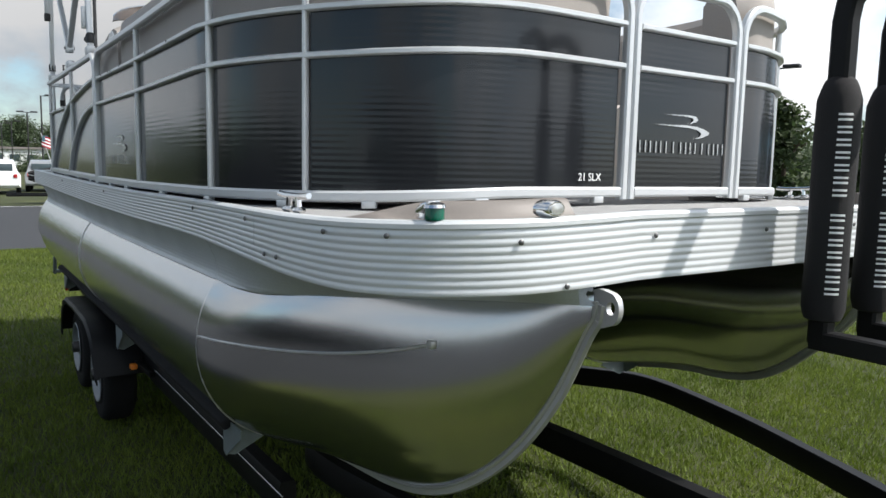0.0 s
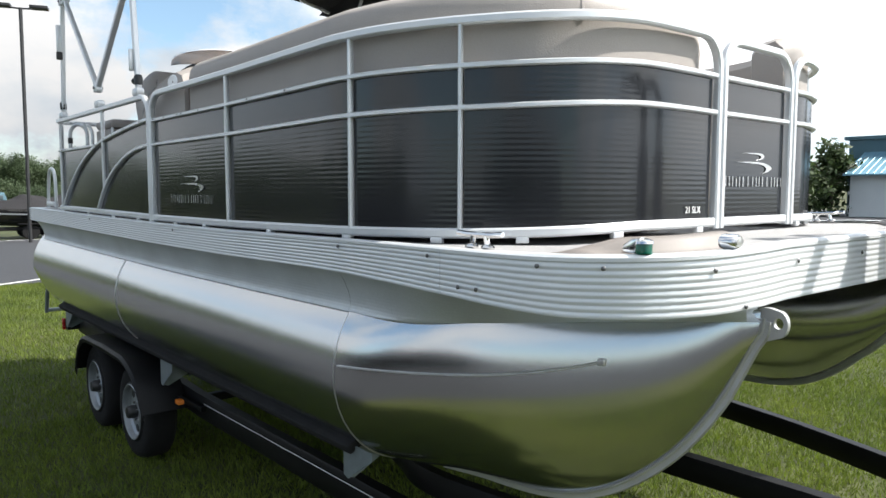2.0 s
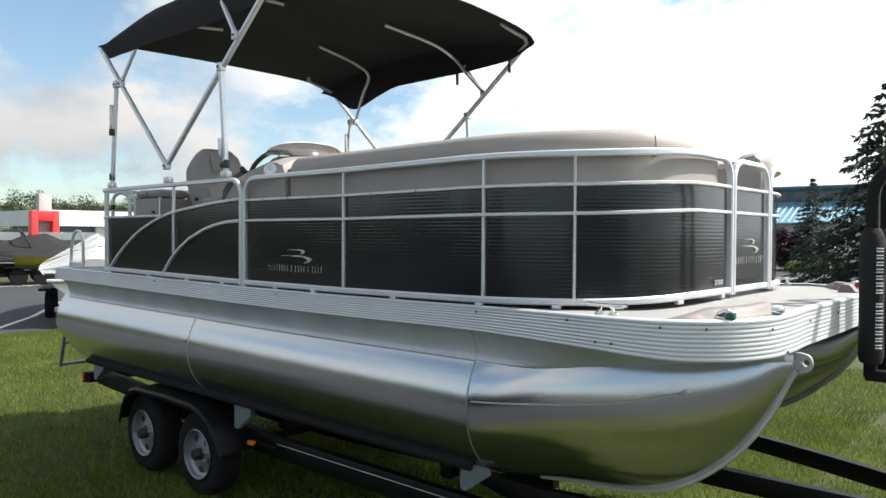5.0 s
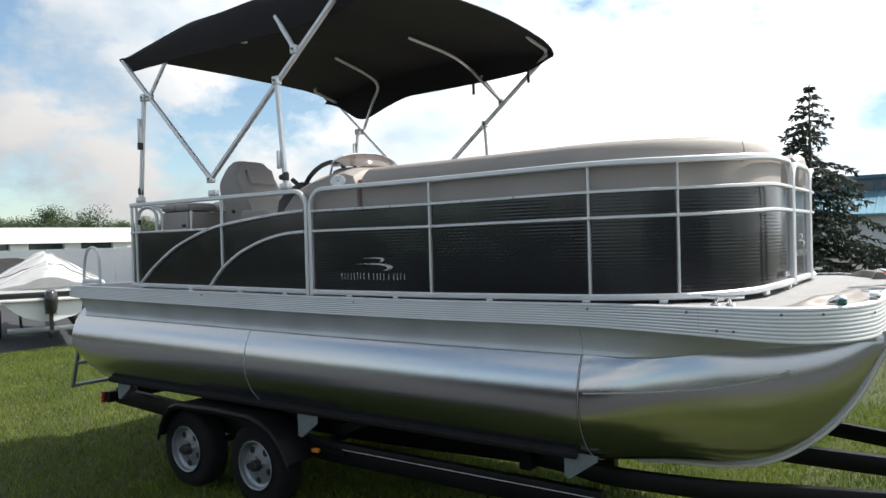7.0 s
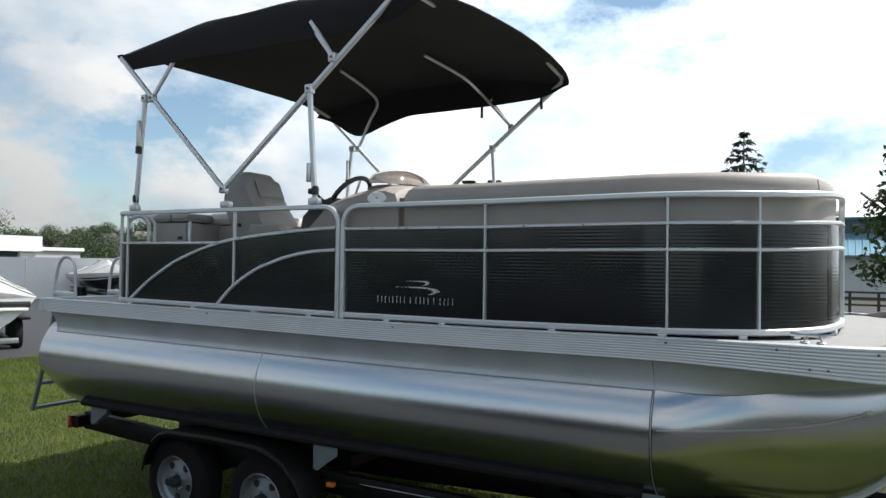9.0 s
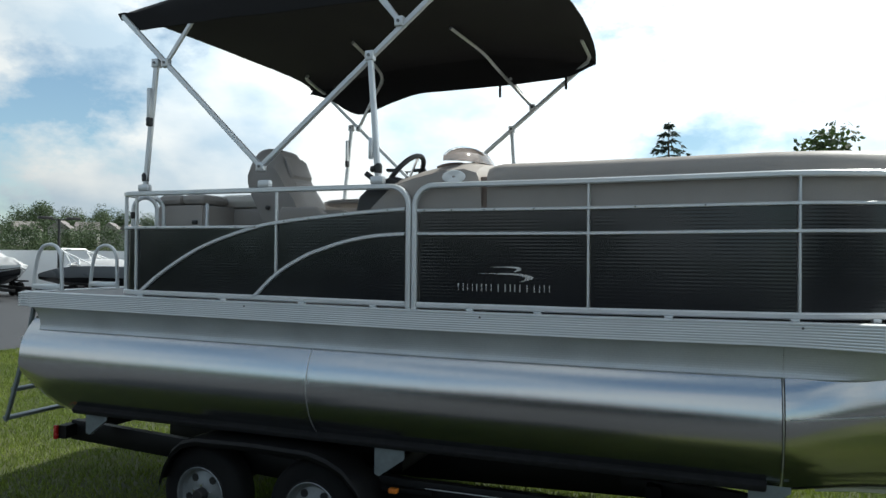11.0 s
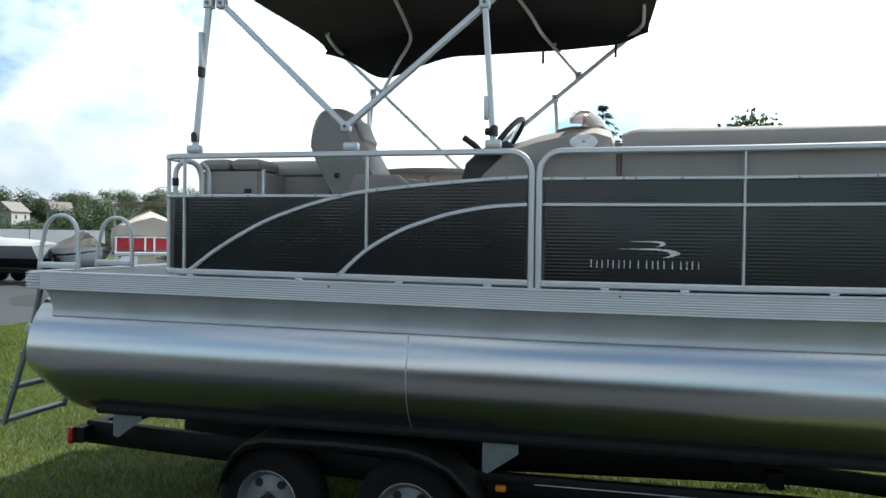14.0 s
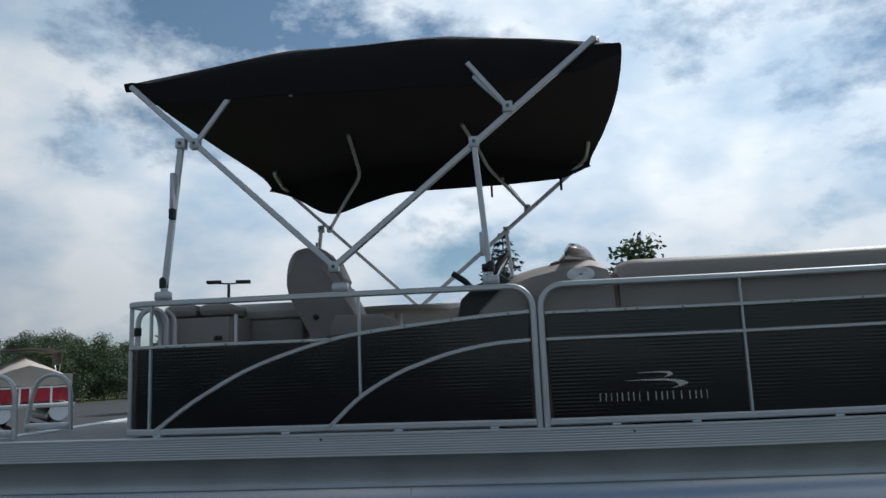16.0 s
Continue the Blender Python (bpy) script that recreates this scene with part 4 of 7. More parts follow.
    bmesh.ops.translate(bm, vec=(-0.80, 0.075, 2.352), verts=bm.verts)
    part("speaker", bm, M_WHITE, ob, "oval white speaker grille")
    return ob


helm()


def captain_chair():
    ob = thing("captain_chair", "beige vinyl captain chair with a high rounded back", "chair", at=(0.09, 0, -0.02))
    y0, y1 = 0.40, 0.82
    out = [(-2.44, 2.10), (-2.50, 2.20), (-2.59, 2.42), (-2.61, 2.56), (-2.575, 2.645), (-2.50, 2.672), (-2.40, 2.66), (-2.345, 2.60), (-2.27, 2.45), (-2.19, 2.31), (-2.16, 2.2), (-2.20, 2.10)]
    out = [(p.x, p.y) for p in spline([(x, z, 0) for x, z in out], 4)]
    bm = B()
    loops = []
    for k in range(13):
        f = k / 12
        y = y0 + (y1 - y0) * f
        g = abs(2 * f - 1)
        sh = 1 - 0.28 * max(0, g - 0.45) ** 1.6 / 0.55 ** 1.6
        cx, cz = -2.36, 2.20
        loops.append([Vector((cx + (x - cx) * (0.72 + 0.28 * sh), y, cz + (z - cz) * (sh if z > cz else 1))) for x, z in out])
    rings(bm, loops)
    back = part("backrest", bm, M_TAUPE, ob)
    for pts, w, nm, mat in (([(-2.345, 2.61), (-2.315, 2.59), (-2.262, 2.47), (-2.272, 2.44), (-2.33, 2.45)], 0.14, "headrest", M_TAUPE), ([(-2.29, 2.43), (-2.245, 2.42), (-2.148, 2.20), (-2.17, 2.16), (-2.25, 2.20)], 0.13, "lumbar_pad", M_VINYL)):
        bm = B()
        extrude_xz(bm, pts, (y0 + y1) / 2 - w, (y0 + y1) / 2 + w, 0.02)
        part(nm, bm, mat, back)
    bm = B()
    tube(bm, spline([(-2.40, y0 + 0.004, 2.13), (-2.43, y0 + 0.006, 2.25), (-2.45, y0 + 0.012, 2.42), (-2.43, y0 + 0.03, 2.52)], 5), 0.004, 5)
    part("piping", bm, M_BROWN, back)
    bm = B()
    lathe(bm, [(0.016, 0.0), (0.015, -0.018), (0.0, -0.022)], (-2.415, y0 + 0.004, 2.235), "y", 10)
    part("recline_knob", bm, M_PLASTIC, back)
    bm = B()
    cushion(bm, (-2.40, y0, 1.96), (-1.86, y1, 2.13), 0.05)
    part("seat", bm, M_VINYL, ob)
    for y in (y0 - 0.015, y1 - 0.06):
        bm = B()
        extrude_xz(bm, [(-2.36, 2.11), (-2.30, 2.24), (-2.02, 2.235), (-1.94, 2.17), (-1.97, 2.11)], y, y + 0.075, 0.022)
        part("armrest", bm, M_VINYL, ob)
    bm = B()
    lathe(bm, [(0.18, 1.556), (0.17, 1.575), (0.05, 1.60), (0.045, 1.97)], (-2.16, 0.53, 0), "z", 16)
    part("pedestal", bm, M_PLASTIC, ob)


captain_chair()


def bench(name, lo, hi, label, back=None):
    ob = thing(name, label, "seat", "boat seating")
    bm = B()
    cushion(bm, (lo[0], lo[1], 1.556), (hi[0], hi[1], 1.90), 0.03)
    part("base", bm, M_VINYL2, ob)
    bm = B()
    cushion(bm, (lo[0] - 0.005, lo[1], 1.90), (hi[0] + 0.01, hi[1], 2.02), 0.045)
    part("seat", bm, M_VINYL, ob)
    if back:
        a, b = back
        bm = B()
        cushion(bm, a, b, 0.05)
        part("backrest", bm, M_VINYL, ob)
        bm = B()
        cushion(bm, (a[0] - 0.01, a[1] - 0.005, b[2] - 0.13), (b[0] + 0.012, b[1] + 0.005, b[2] + 0.005), 0.05)
        part("bolster", bm, M_VINYL2, ob)


bench("stern_bench", (-3.05, 1.25), (-2.45, 2.3), "beige vinyl stern bench with rolled backrest", ((-3.22, 1.25, 1.9), (-2.98, 2.3, 2.37)))


def stern_locker():
    ob = thing("stern_locker", "beige vinyl stern locker with a rolled two-tone top cushion", "seat", "boat seating")
    bm = B()
    box(bm, (-3.23, 0.31, 1.556), (-2.79, 1.12, 2.235), 0.02)
    body = part("locker_body", bm, M_VINYL, ob)
    bm = B()
    box(bm, (-3.205, 0.300, 1.70), (-2.815, 0.312, 2.235), 0.005)
    door = part("locker_door", bm, M_VINYL, body)
    bm = B()
    box(bm, (-2.90, 0.288, 2.10), (-2.855, 0.302, 2.125), 0.004)
    part("latch", bm, M_PLASTIC, door)
    bm = B()
    box(bm, (-2.785, 0.295, 1.60), (-2.765, 0.315, 2.245), 0.004)
    part("corner_trim", bm, M_RAIL, body)
    for x0, x1, mat in ((-3.22, -3.01, M_VINYL), (-3.005, -2.80, M_VINYL)):
        bm = B()
        box(bm, (x0, 0.295, 2.238), (x1, 0.60, 2.315), 0.036)
        part("top_cushion", bm, mat, ob)
    bm = B()
    box(bm, (-2.93, 0.63, 1.98), (-2.46, 1.13, 2.24), 0.05)
    roll = part("rolled_backrest", bm, M_VINYL, ob)
    bm = B()
    box(bm, (-2.95, 0.62, 2.225), (-2.45, 1.14, 2.335), 0.05)
    part("top_roll", bm, M_VINYL2, roll)


stern_locker()


def folding_table():
    ob = thing("cockpit_table", "small beige oval cockpit table on a post", "table")
    bm = B()
    lathe(bm, [(0.0, 2.245), (0.30, 2.245), (0.325, 2.256), (0.325, 2.275), (0.31, 2.285), (0.0, 2.287)], (0, 0, 0), "z", 28)
    bmesh.ops.scale(bm, vec=(1.15, 0.8, 1), verts=bm.verts)
    bmesh.ops.translate(bm, vec=(-1.95, 1.25, 0.03), verts=bm.verts)
    part("tabletop", bm, M_VINYL, ob)
    bm = B()
    lathe(bm, [(0.11, 1.557), (0.10, 1.575), (0.03, 1.59), (0.028, 2.28)], (-1.95, 1.25, 0), "z", 14)
    part("post", bm, M_RAIL, ob)


folding_table()

# ---- bimini ----
bim = thing("bimini_top", "black canvas bimini top on folded silver square tubes", "canopy")
PORT_DX, PORT_DZ = 0.20, -0.048


def by(p, port):
    x, y, z = p
    return (x + PORT_DX, 2 * MID - y, z + PORT_DZ) if port else p


C1, C2, C3, C4, C5 = (-2.128, 0.03, 2.455), (-1.335, 0.02, 3.105), (-1.28, 0.03, 2.34), (-2.997, 0.03, 3.205), (-3.085, 0.03, 2.34)
C4B = (-2.915, 0.03, 3.20)
F_TOP, R_TOP = (-0.64, 0.03, 3.665), (-3.30, 0.03, 3.565)
MIDB, MIDT = (-1.14, 0.02, 3.295), (-1.35, 0.04, 3.575)
for port in (False, True):
    for nm, a, b, r in (("main_bow", C1, F_TOP, 0.017), ("rear_bow", C1, R_TOP, 0.016), ("front_strut", C3, C2, 0.016), ("rear_strut", C5, C4, 0.016), ("middle_bow", MIDB, MIDT, 0.014)):
        bm = B()
        tube(bm, [by(a, port), by(b, port)], r, square=True)
        part(nm, bm, M_RAIL, bim)
    for c in (C1, C2, C4, C4B, MIDB):
        bm = B()
        x, y, z = by(c, port)
        box(bm, (x - 0.028, y - 0.024, z - 0.03), (x + 0.028, y + 0.024, z + 0.03), 0.006)
        hinge = part("hinge", bm, M_RAIL, bim)
        bm = B()
        lathe(bm, [(0.010, -0.032), (0.010, -0.024), (0.010, 0.024), (0.010, 0.032)], (x, y, z), "y", 8)
        part("pin", bm, M_SCREW, hinge)
    for c in (C1, C3, C5):
        bm = B()
        x, y, z = by(c, port)
        dz = Z_T + 0.018
        x += 0.033 if c is C1 else 0
        box(bm, (x - 0.045, y - 0.028, dz - 0.002), (x + 0.045, y + 0.022, dz + 0.048), 0.012)
        part("deck_mount", bm, M_RAIL, bim)
    for c in (C3, C5):
        bm = B()
        x, y, z = by(c, port)
        lathe(bm, [(0.024, 2.385), (0.026, 2.43), (0.018, 2.445)], (x, y, 0), "z", 10)
        part("clamp_knob", bm, M_PLASTIC, bim)
    bm = B()
    x, y, z = by(C5, port)
    box(bm, (x + 0.042, y - 0.045, 2.82), (x + 0.068, y - 0.01, 3.03), 0.006)
    bracket = part("light_bracket", bm, M_RAIL, bim)
    bm = B()
    box(bm, (x + 0.040, y - 0.048, 2.765), (x + 0.070, y - 0.006, 2.825), 0.005)
    part("clip", bm, M_PLASTIC, bracket)
    x, y, z = by(C3, port)
    bm = B()
    box(bm, (x - 0.050, y - 0.04, 2.47), (x - 0.026, y - 0.01, 2.60), 0.006)
    bracket = part("light_bracket", bm, M_RAIL, bim)
    bm = B()
    lathe(bm, [(0.012, -0.05), (0.02, -0.045), (0.02, -0.02), (0.012, -0.015)], (0, 0, 0), "x", 10)
    bmesh.ops.translate(bm, vec=(x + 0.004, y - 0.01, 2.41), verts=bm.verts)
    part("knob", bm, M_PLASTIC, bracket)

hem_z = table([(-3.40, 3.54), (-3.15, 3.46), (-2.92, 3.30), (-2.78, 3.27), (-2.5, 3.37), (-2.2, 3.45), (-1.3, 3.46), (-0.72, 3.49), (-0.50, 3.60)])
near_hem_z = table([(-3.40, 3.51), (-3.32, 3.47), (-3.2, 3.46), (-3.0, 3.47), (-2.5, 3.47), (-1.3, 3.46), (-0.72, 3.49), (-0.50, 3.60)])
ridge_z = table([(-3.40, 3.66), (-3.1, 3.72), (-2.6, 3.80), (-2.1, 3.83), (-1.5, 3.84), (-1.1, 3.81), (-0.75, 3.76), (-0.45, 3.70)])


def cloth_row(x):
    """The cloth's line across the boat at x: hem, rounded shoulder, crown."""
    hz, rz = smoothed(hem_z, x, 0.1), smoothed(ridge_z, x, 0.25)
    sh = rz - 0.075
    def half(h):
        return [(0.055, h), (0.035, h + (sh - h) * 0.35), (0.02, h + (sh - h) * 0.7), (0.035, sh - 0.03), (0.07, sh), (0.16, sh + 0.025), (0.32, sh + 0.045), (0.6, sh + 0.062), (0.95, sh + 0.072)]
    near = smoothed(near_hem_z, x, 0.06)
    tail = max(0.0, min(1.0, (-3.20 - x) / 0.16))
    near += max(0.0, sh - 0.045 - near) * tail * tail * (3 - 2 * tail)        # the hem rises to a point at the rear corner
    return half(near) + [(MID, rz)] + [(2 * MID - y, z) for y, z in reversed(half(hz))]


bm = B()
nx = 52
top, low = [], []
for i in range(nx + 1):
    u = i / nx
    x = -3.38 + 2.87 * u
    ra, rb = [], []
    row = cloth_row(x)
    for j, (y, z) in enumerate(row):
        f = y / (2 * MID)
        crease = 0.010 * abs(math.sin(math.pi * (x + 3.31) / 0.93)) * (1 if 3 < j < len(row) - 4 else 0)
        ripple = 0.004 * math.sin(23 * u + 5 * f) * math.sin(11 * f + 2)
        q = Vector((x + 0.045 * (1 - f) * (1 - u) ** 9 + 0.135 * f + 0.11 * math.sin(math.pi * f) ** 0.7 * (2 * u - 1) ** 3, y, z - crease + ripple))
        ra.append(q)
        n_ = Vector((0, MID - y, -0.6)).normalized()
        rb.append(q + n_ * 0.008)
    top.append(ra)
    low.append(rb)
vt = rings(bm, top, closed=False, caps=False)
vb = rings(bm, low, closed=False, caps=False)
ny = len(top[0]) - 1
for i in range(nx):
    for j in (0, ny):
        bm.faces.new((vt[i][j], vt[i + 1][j], vb[i + 1][j], vb[i][j]))
for j in range(ny):
    for i in (0, nx):
        bm.faces.new((vt[i][j], vt[i][j + 1], vb[i][j + 1], vb[i][j]))
part("cloth", bm, M_CANVAS, bim, "stretched black canvas")
# bent ends of the bows where they leave their sleeves
for port in (False, True):
    for base, elbow, tip in ((MIDB, (-1.46, 0.09, 3.66), (-1.66, 0.79)), (C4B, (-2.63, 0.10, 3.65), (-2.58, 0.80)), (F_TOP, (-0.61, 0.12, 3.69), (-0.62, 0.45)), (R_TOP, (-3.33, 0.12, 3.60), (-3.32, 0.34))):
        tz = ridge_z(tip[0]) - 0.035 - (PORT_DZ if port else 0.0)
        pts = [Vector(base), Vector(base).lerp(Vector(elbow), 0.6), Vector(elbow), Vector((elbow[0] * 0.6 + tip[0] * 0.4, elbow[1] + 0.22, elbow[2] * 0.45 + tz * 0.55)), Vector((*tip, tz))]
        bm = B()
        tube(bm, [by(tuple(p), port) for p in spline(pts, 6)], 0.013, square=True)
        part("bow_end", bm, M_RAIL, bim)
for x in (-0.64, -1.255):
    bm = B()
    box(bm, (x, 2 * MID - 0.05, hem_z(x - 0.135) - 0.10), (x + 0.02, 2 * MID - 0.03, hem_z(x - 0.135) + 0.02))
    part("strap", bm, M_CANVAS, bim)

# ---- deck fittings ----
def cleat(x, y):
    ob = thing("deck_cleat", "polished stainless deck cleat with two legs", "cleat", "deck cleats")
    for dx in (-0.035, 0.035):
        bm = B()
        tube(bm, [(x + dx, y, DECK + 0.006), (x + dx * 0.8, y, DECK + 0.045)], 0.009, 8)
        ball(bm, (x + dx, y, DECK + 0.012), 0.020, (1.2, 1, 0.5))
        part("leg", bm, M_CHROME, ob)
    bm = B()
    tube(bm, [(x - 0.098, y, DECK + 0.052), (x - 0.05, y, DECK + 0.048), (x + 0.05, y, DECK + 0.048), (x + 0.098, y, DECK + 0.052)], 0.0085, 8)
    part("horn", bm, M_CHROME, ob)


for y in (0.045, 2 * MID - 0.045):
    cleat(1.715, y)


def light_pod(flip):
    ob = thing("bow_light_pod", "beige moulded corner pod with navigation and docking lights", "light")
    fy = (lambda y: 2 * MID - y) if flip else (lambda y: y)
    def step(a, b, t):
        t = min(1.0, max(0.0, (t - a) / (b - a)))
        return t * t * (3 - 2 * t)

    bm = B()
    loops = []
    s0, s1 = EDGE.find(1.93), EDGE.find(2.335) + 0.13
    for k in range(37):
        u = k / 36
        s = s0 + (s1 - s0) * u
        wide = 0.03 + 0.118 * step(0.0, 0.45, u)
        tall = 0.042 * step(0.0, 0.42, u)
        lp = []
        for j in range(17):
            v = j / 16
            ridge = step(0.30, 0.62, v) * (1 - step(0.84, 1.0, v))
            mound = step(0.0, 0.35, v) * (1 - step(0.75, 1.0, v))
            open_ = step(0.16, 0.34, u)
            f = mound + (ridge - mound) * open_
            lip = 0.008 * (1 - step(0.04, 0.14, v)) * step(0, 0.1, u) * (1 - step(0, 0.02, 0.02 - v))
            p = EDGE.at(s, DECK + 0.003 + tall * f + lip, 0.024 + wide * v)[0]
            lp.append(Vector((p.x, fy(p.y), p.z)))
        q0, q1 = lp[0].copy(), lp[-1].copy()
        q0.z = q1.z = DECK - 0.004
        loops.append([q0] + lp + [q1])
    rings(bm, loops)
    part("pod_body", bm, M_POD, ob)
    bm = B()
    lathe(bm, [(0.023, 0.0), (0.023, 0.024), (0.021, 0.028), (0.0, 0.032)], (2.205, fy(0.172), DECK + 0.012), "z", 18)
    nav = part("navigation_light", bm, M_GREEN if not flip else M_RED, ob, "green navigation lens" if not flip else "red navigation lens")
    bm = B()
    lathe(bm, [(0.026, 0.027), (0.023, 0.034), (0.012, 0.039), (0.0, 0.040)], (2.205, fy(0.172), DECK + 0.012), "z", 18)
    extrude_xz(bm, [(2.145, DECK + 0.012), (2.155, DECK + 0.034), (2.178, DECK + 0.050), (2.205, DECK + 0.054), (2.190, DECK + 0.012)], fy(0.172) - 0.021, fy(0.172) + 0.021, 0.006)
    part("hood", bm, M_CHROME, nav, "chrome hood")
    bm = B()
    lathe(bm, [(0.0, 0.012), (0.028, 0.012), (0.034, 0.004), (0.034, -0.03)], (0, 0, 0), "x", 22)
    bmesh.ops.scale(bm, vec=(1, 1, 0.6), verts=bm.verts)
    bmesh.ops.transform(bm, matrix=Matrix.Translation((2.325, fy(0.415), DECK + 0.030)) @ Matrix.Rotation(radians(5 if not flip else -5), 4, "Z"), verts=bm.verts)
    dock = part("docking_light", bm, M_CHROME, ob, "oval chrome docking light")
    bm = B()
    lathe(bm, [(0.0, 0.017), (0.022, 0.016), (0.026, 0.010)], (0, 0, 0), "x", 18)
    bmesh.ops.scale(bm, vec=(1, 1, 0.55), verts=bm.verts)
    bmesh.ops.transform(bm, matrix=Matrix.Translation((2.325, fy(0.415), DECK + 0.030)) @ Matrix.Rotation(radians(5 if not flip else -5), 4, "Z"), verts=bm.verts)
    part("lens", bm, M_GLASS, dock)


light_pod(False)
light_pod(True)


def ladder():
    ob = thing("boarding_ladder", "grey aluminium folding boarding ladder hung off the stern", "ladder")
    for y in (0.15, 0.69):
        bm = B()
        tube(bm, spline([(-4.285, y, 1.565), (-4.268, y, 1.72), (-4.235, y, 1.86), (-4.19, y, 1.925), (-4.12, y, 1.945), (-4.05, y, 1.925), (-4.005, y, 1.855), (-3.995, y, 1.72), (-3.99, y, 1.565)], 4), 0.014, 10)
        part("grab_rail", bm, M_RAIL, ob)
        bm = B()
        box(bm, (-4.28, y - 0.02, 1.575), (-3.995, y + 0.02, 1.615), 0.006)
        part("foot_plate", bm, M_RAIL, ob)
        bm = B()
        tube(bm, [(-4.25, y, 1.56), (-4.33, y, 1.20), (-4.56, y, 0.56)], 0.015, square=True)
        part("stringer", bm, M_GALV, ob)
        bm = B()
        lathe(bm, [(0.028, -0.012), (0.028, 0.012)], (-4.335, y - 0.03, 1.19), "y", 14)
        part("pivot", bm, M_RAIL, ob)
    for f in (0.28, 0.62, 0.97):
        x, z = -4.32 - 0.24 * f, 1.20 - 0.64 * f
        bm = B()
        box(bm, (x - 0.05, 0.15, z - 0.014), (x + 0.02, 0.69, z + 0.014), 0.006)
        part("step", bm, M_GALV, ob)


ladder()

# the hull's sheer: deck edge and lower rails rise gently towards the stern, deck and fence towards the bow
def sheer_lift(x, y, z):
    up = min(1.0, max(0.0, (-1.0 - x) / 3.15)) * 0.028
    bow = 0.013 * min(1.0, max(0.0, x / 1.4)) + 0.026 * min(1.0, max(0.0, (x - 1.4) / 0.45)) * min(1.0, max(0.0, y / 0.7))
    bow *= min(1.0, max(0.0, (z - 1.15) / 0.25))
    if z > 1.63:
        return up * max(0.0, 1 - (z - 1.63) / 0.3) + bow
    if y > 1.5 and x > 0.5:
        bow += 0.11 * min(1.0, x - 0.5) * min(1.0, max(0.0, (1.40 - z) / 0.5))
    return up * min(1.0, max(0.0, (z - 0.62) / 0.75)) + bow


SHEERED = [boat, fr, pr, sgt, ff, gt, pf] + [o for o in bpy.data.objects if o.parent is None and o.name.startswith(("boarding_ladder", "bow_lounge", "bow_light_pod", "deck_cleat"))]
for root in SHEERED:
    for o in root.children_recursive:
        if o.type != "MESH" or o.name.startswith("arch_rail"):
            continue
        if o.data.users > 1 or o.matrix_basis.translation.length > 0.01:
            o.location.z += sheer_lift(o.location.x, o.location.y, o.location.z)
        else:
            for v in o.data.vertices:
                v.co.z += sheer_lift(v.co.x, v.co.y, v.co.z)

# small script on the corner panel
tx = bpy.data.curves.new("model_mark", "FONT")
tx.body, tx.size, tx.extrude = "21 SLX", 0.036, 0.0006
tmp = new("model_mark", tx)
bpy.context.view_layer.update()
me = bpy.data.meshes.new_from_object(tmp.evaluated_get(bpy.context.evaluated_depsgraph_get()))
bpy.data.objects.remove(tmp)
me.materials.clear()
me.materials.append(M_WHITE)
p, out = STAR_FRONT.at(STAR_FRONT.length - 0.21, 1.668, 0.018)
mk = new("model_mark", me)
mk.matrix_world = Matrix.Translation(p) @ Matrix(((-out.y, 0, out.x, 0), (out.x, 0, out.y, 0), (0, 1, 0, 0), (0, 0, 0, 1)))
mk.parent = ff

# ---- trailer ----
tr = thing("boat_trailer", "black tandem-axle steel boat trailer with galvanised wheels", "trailer")

WHEEL_X, WHEEL_Z = (-1.757, -2.622), 0.245


def beam(name, pts, w, h, mat=M_BLACK):
    bm = B()
    pts = [Vector(p) for p in pts]
    loops = []
    for i, p in enumerate(pts):
        t = (pts[min(i + 1, len(pts) - 1)] - pts[max(i - 1, 0)]).normalized()
        sdv = t.cross(Vector((0, 0, 1))).normalized()
        u = sdv.cross(t)
        loops.append([p + sdv * (a * w / 2) + u * (b * h / 2) for a, b in ((-1, -.8), (-.8, -1), (.8, -1), (1, -.8), (1, .8), (.8, 1), (-.8, 1), (-1, .8))])
    rings(bm, loops)
    return part(name, bm, mat, tr)


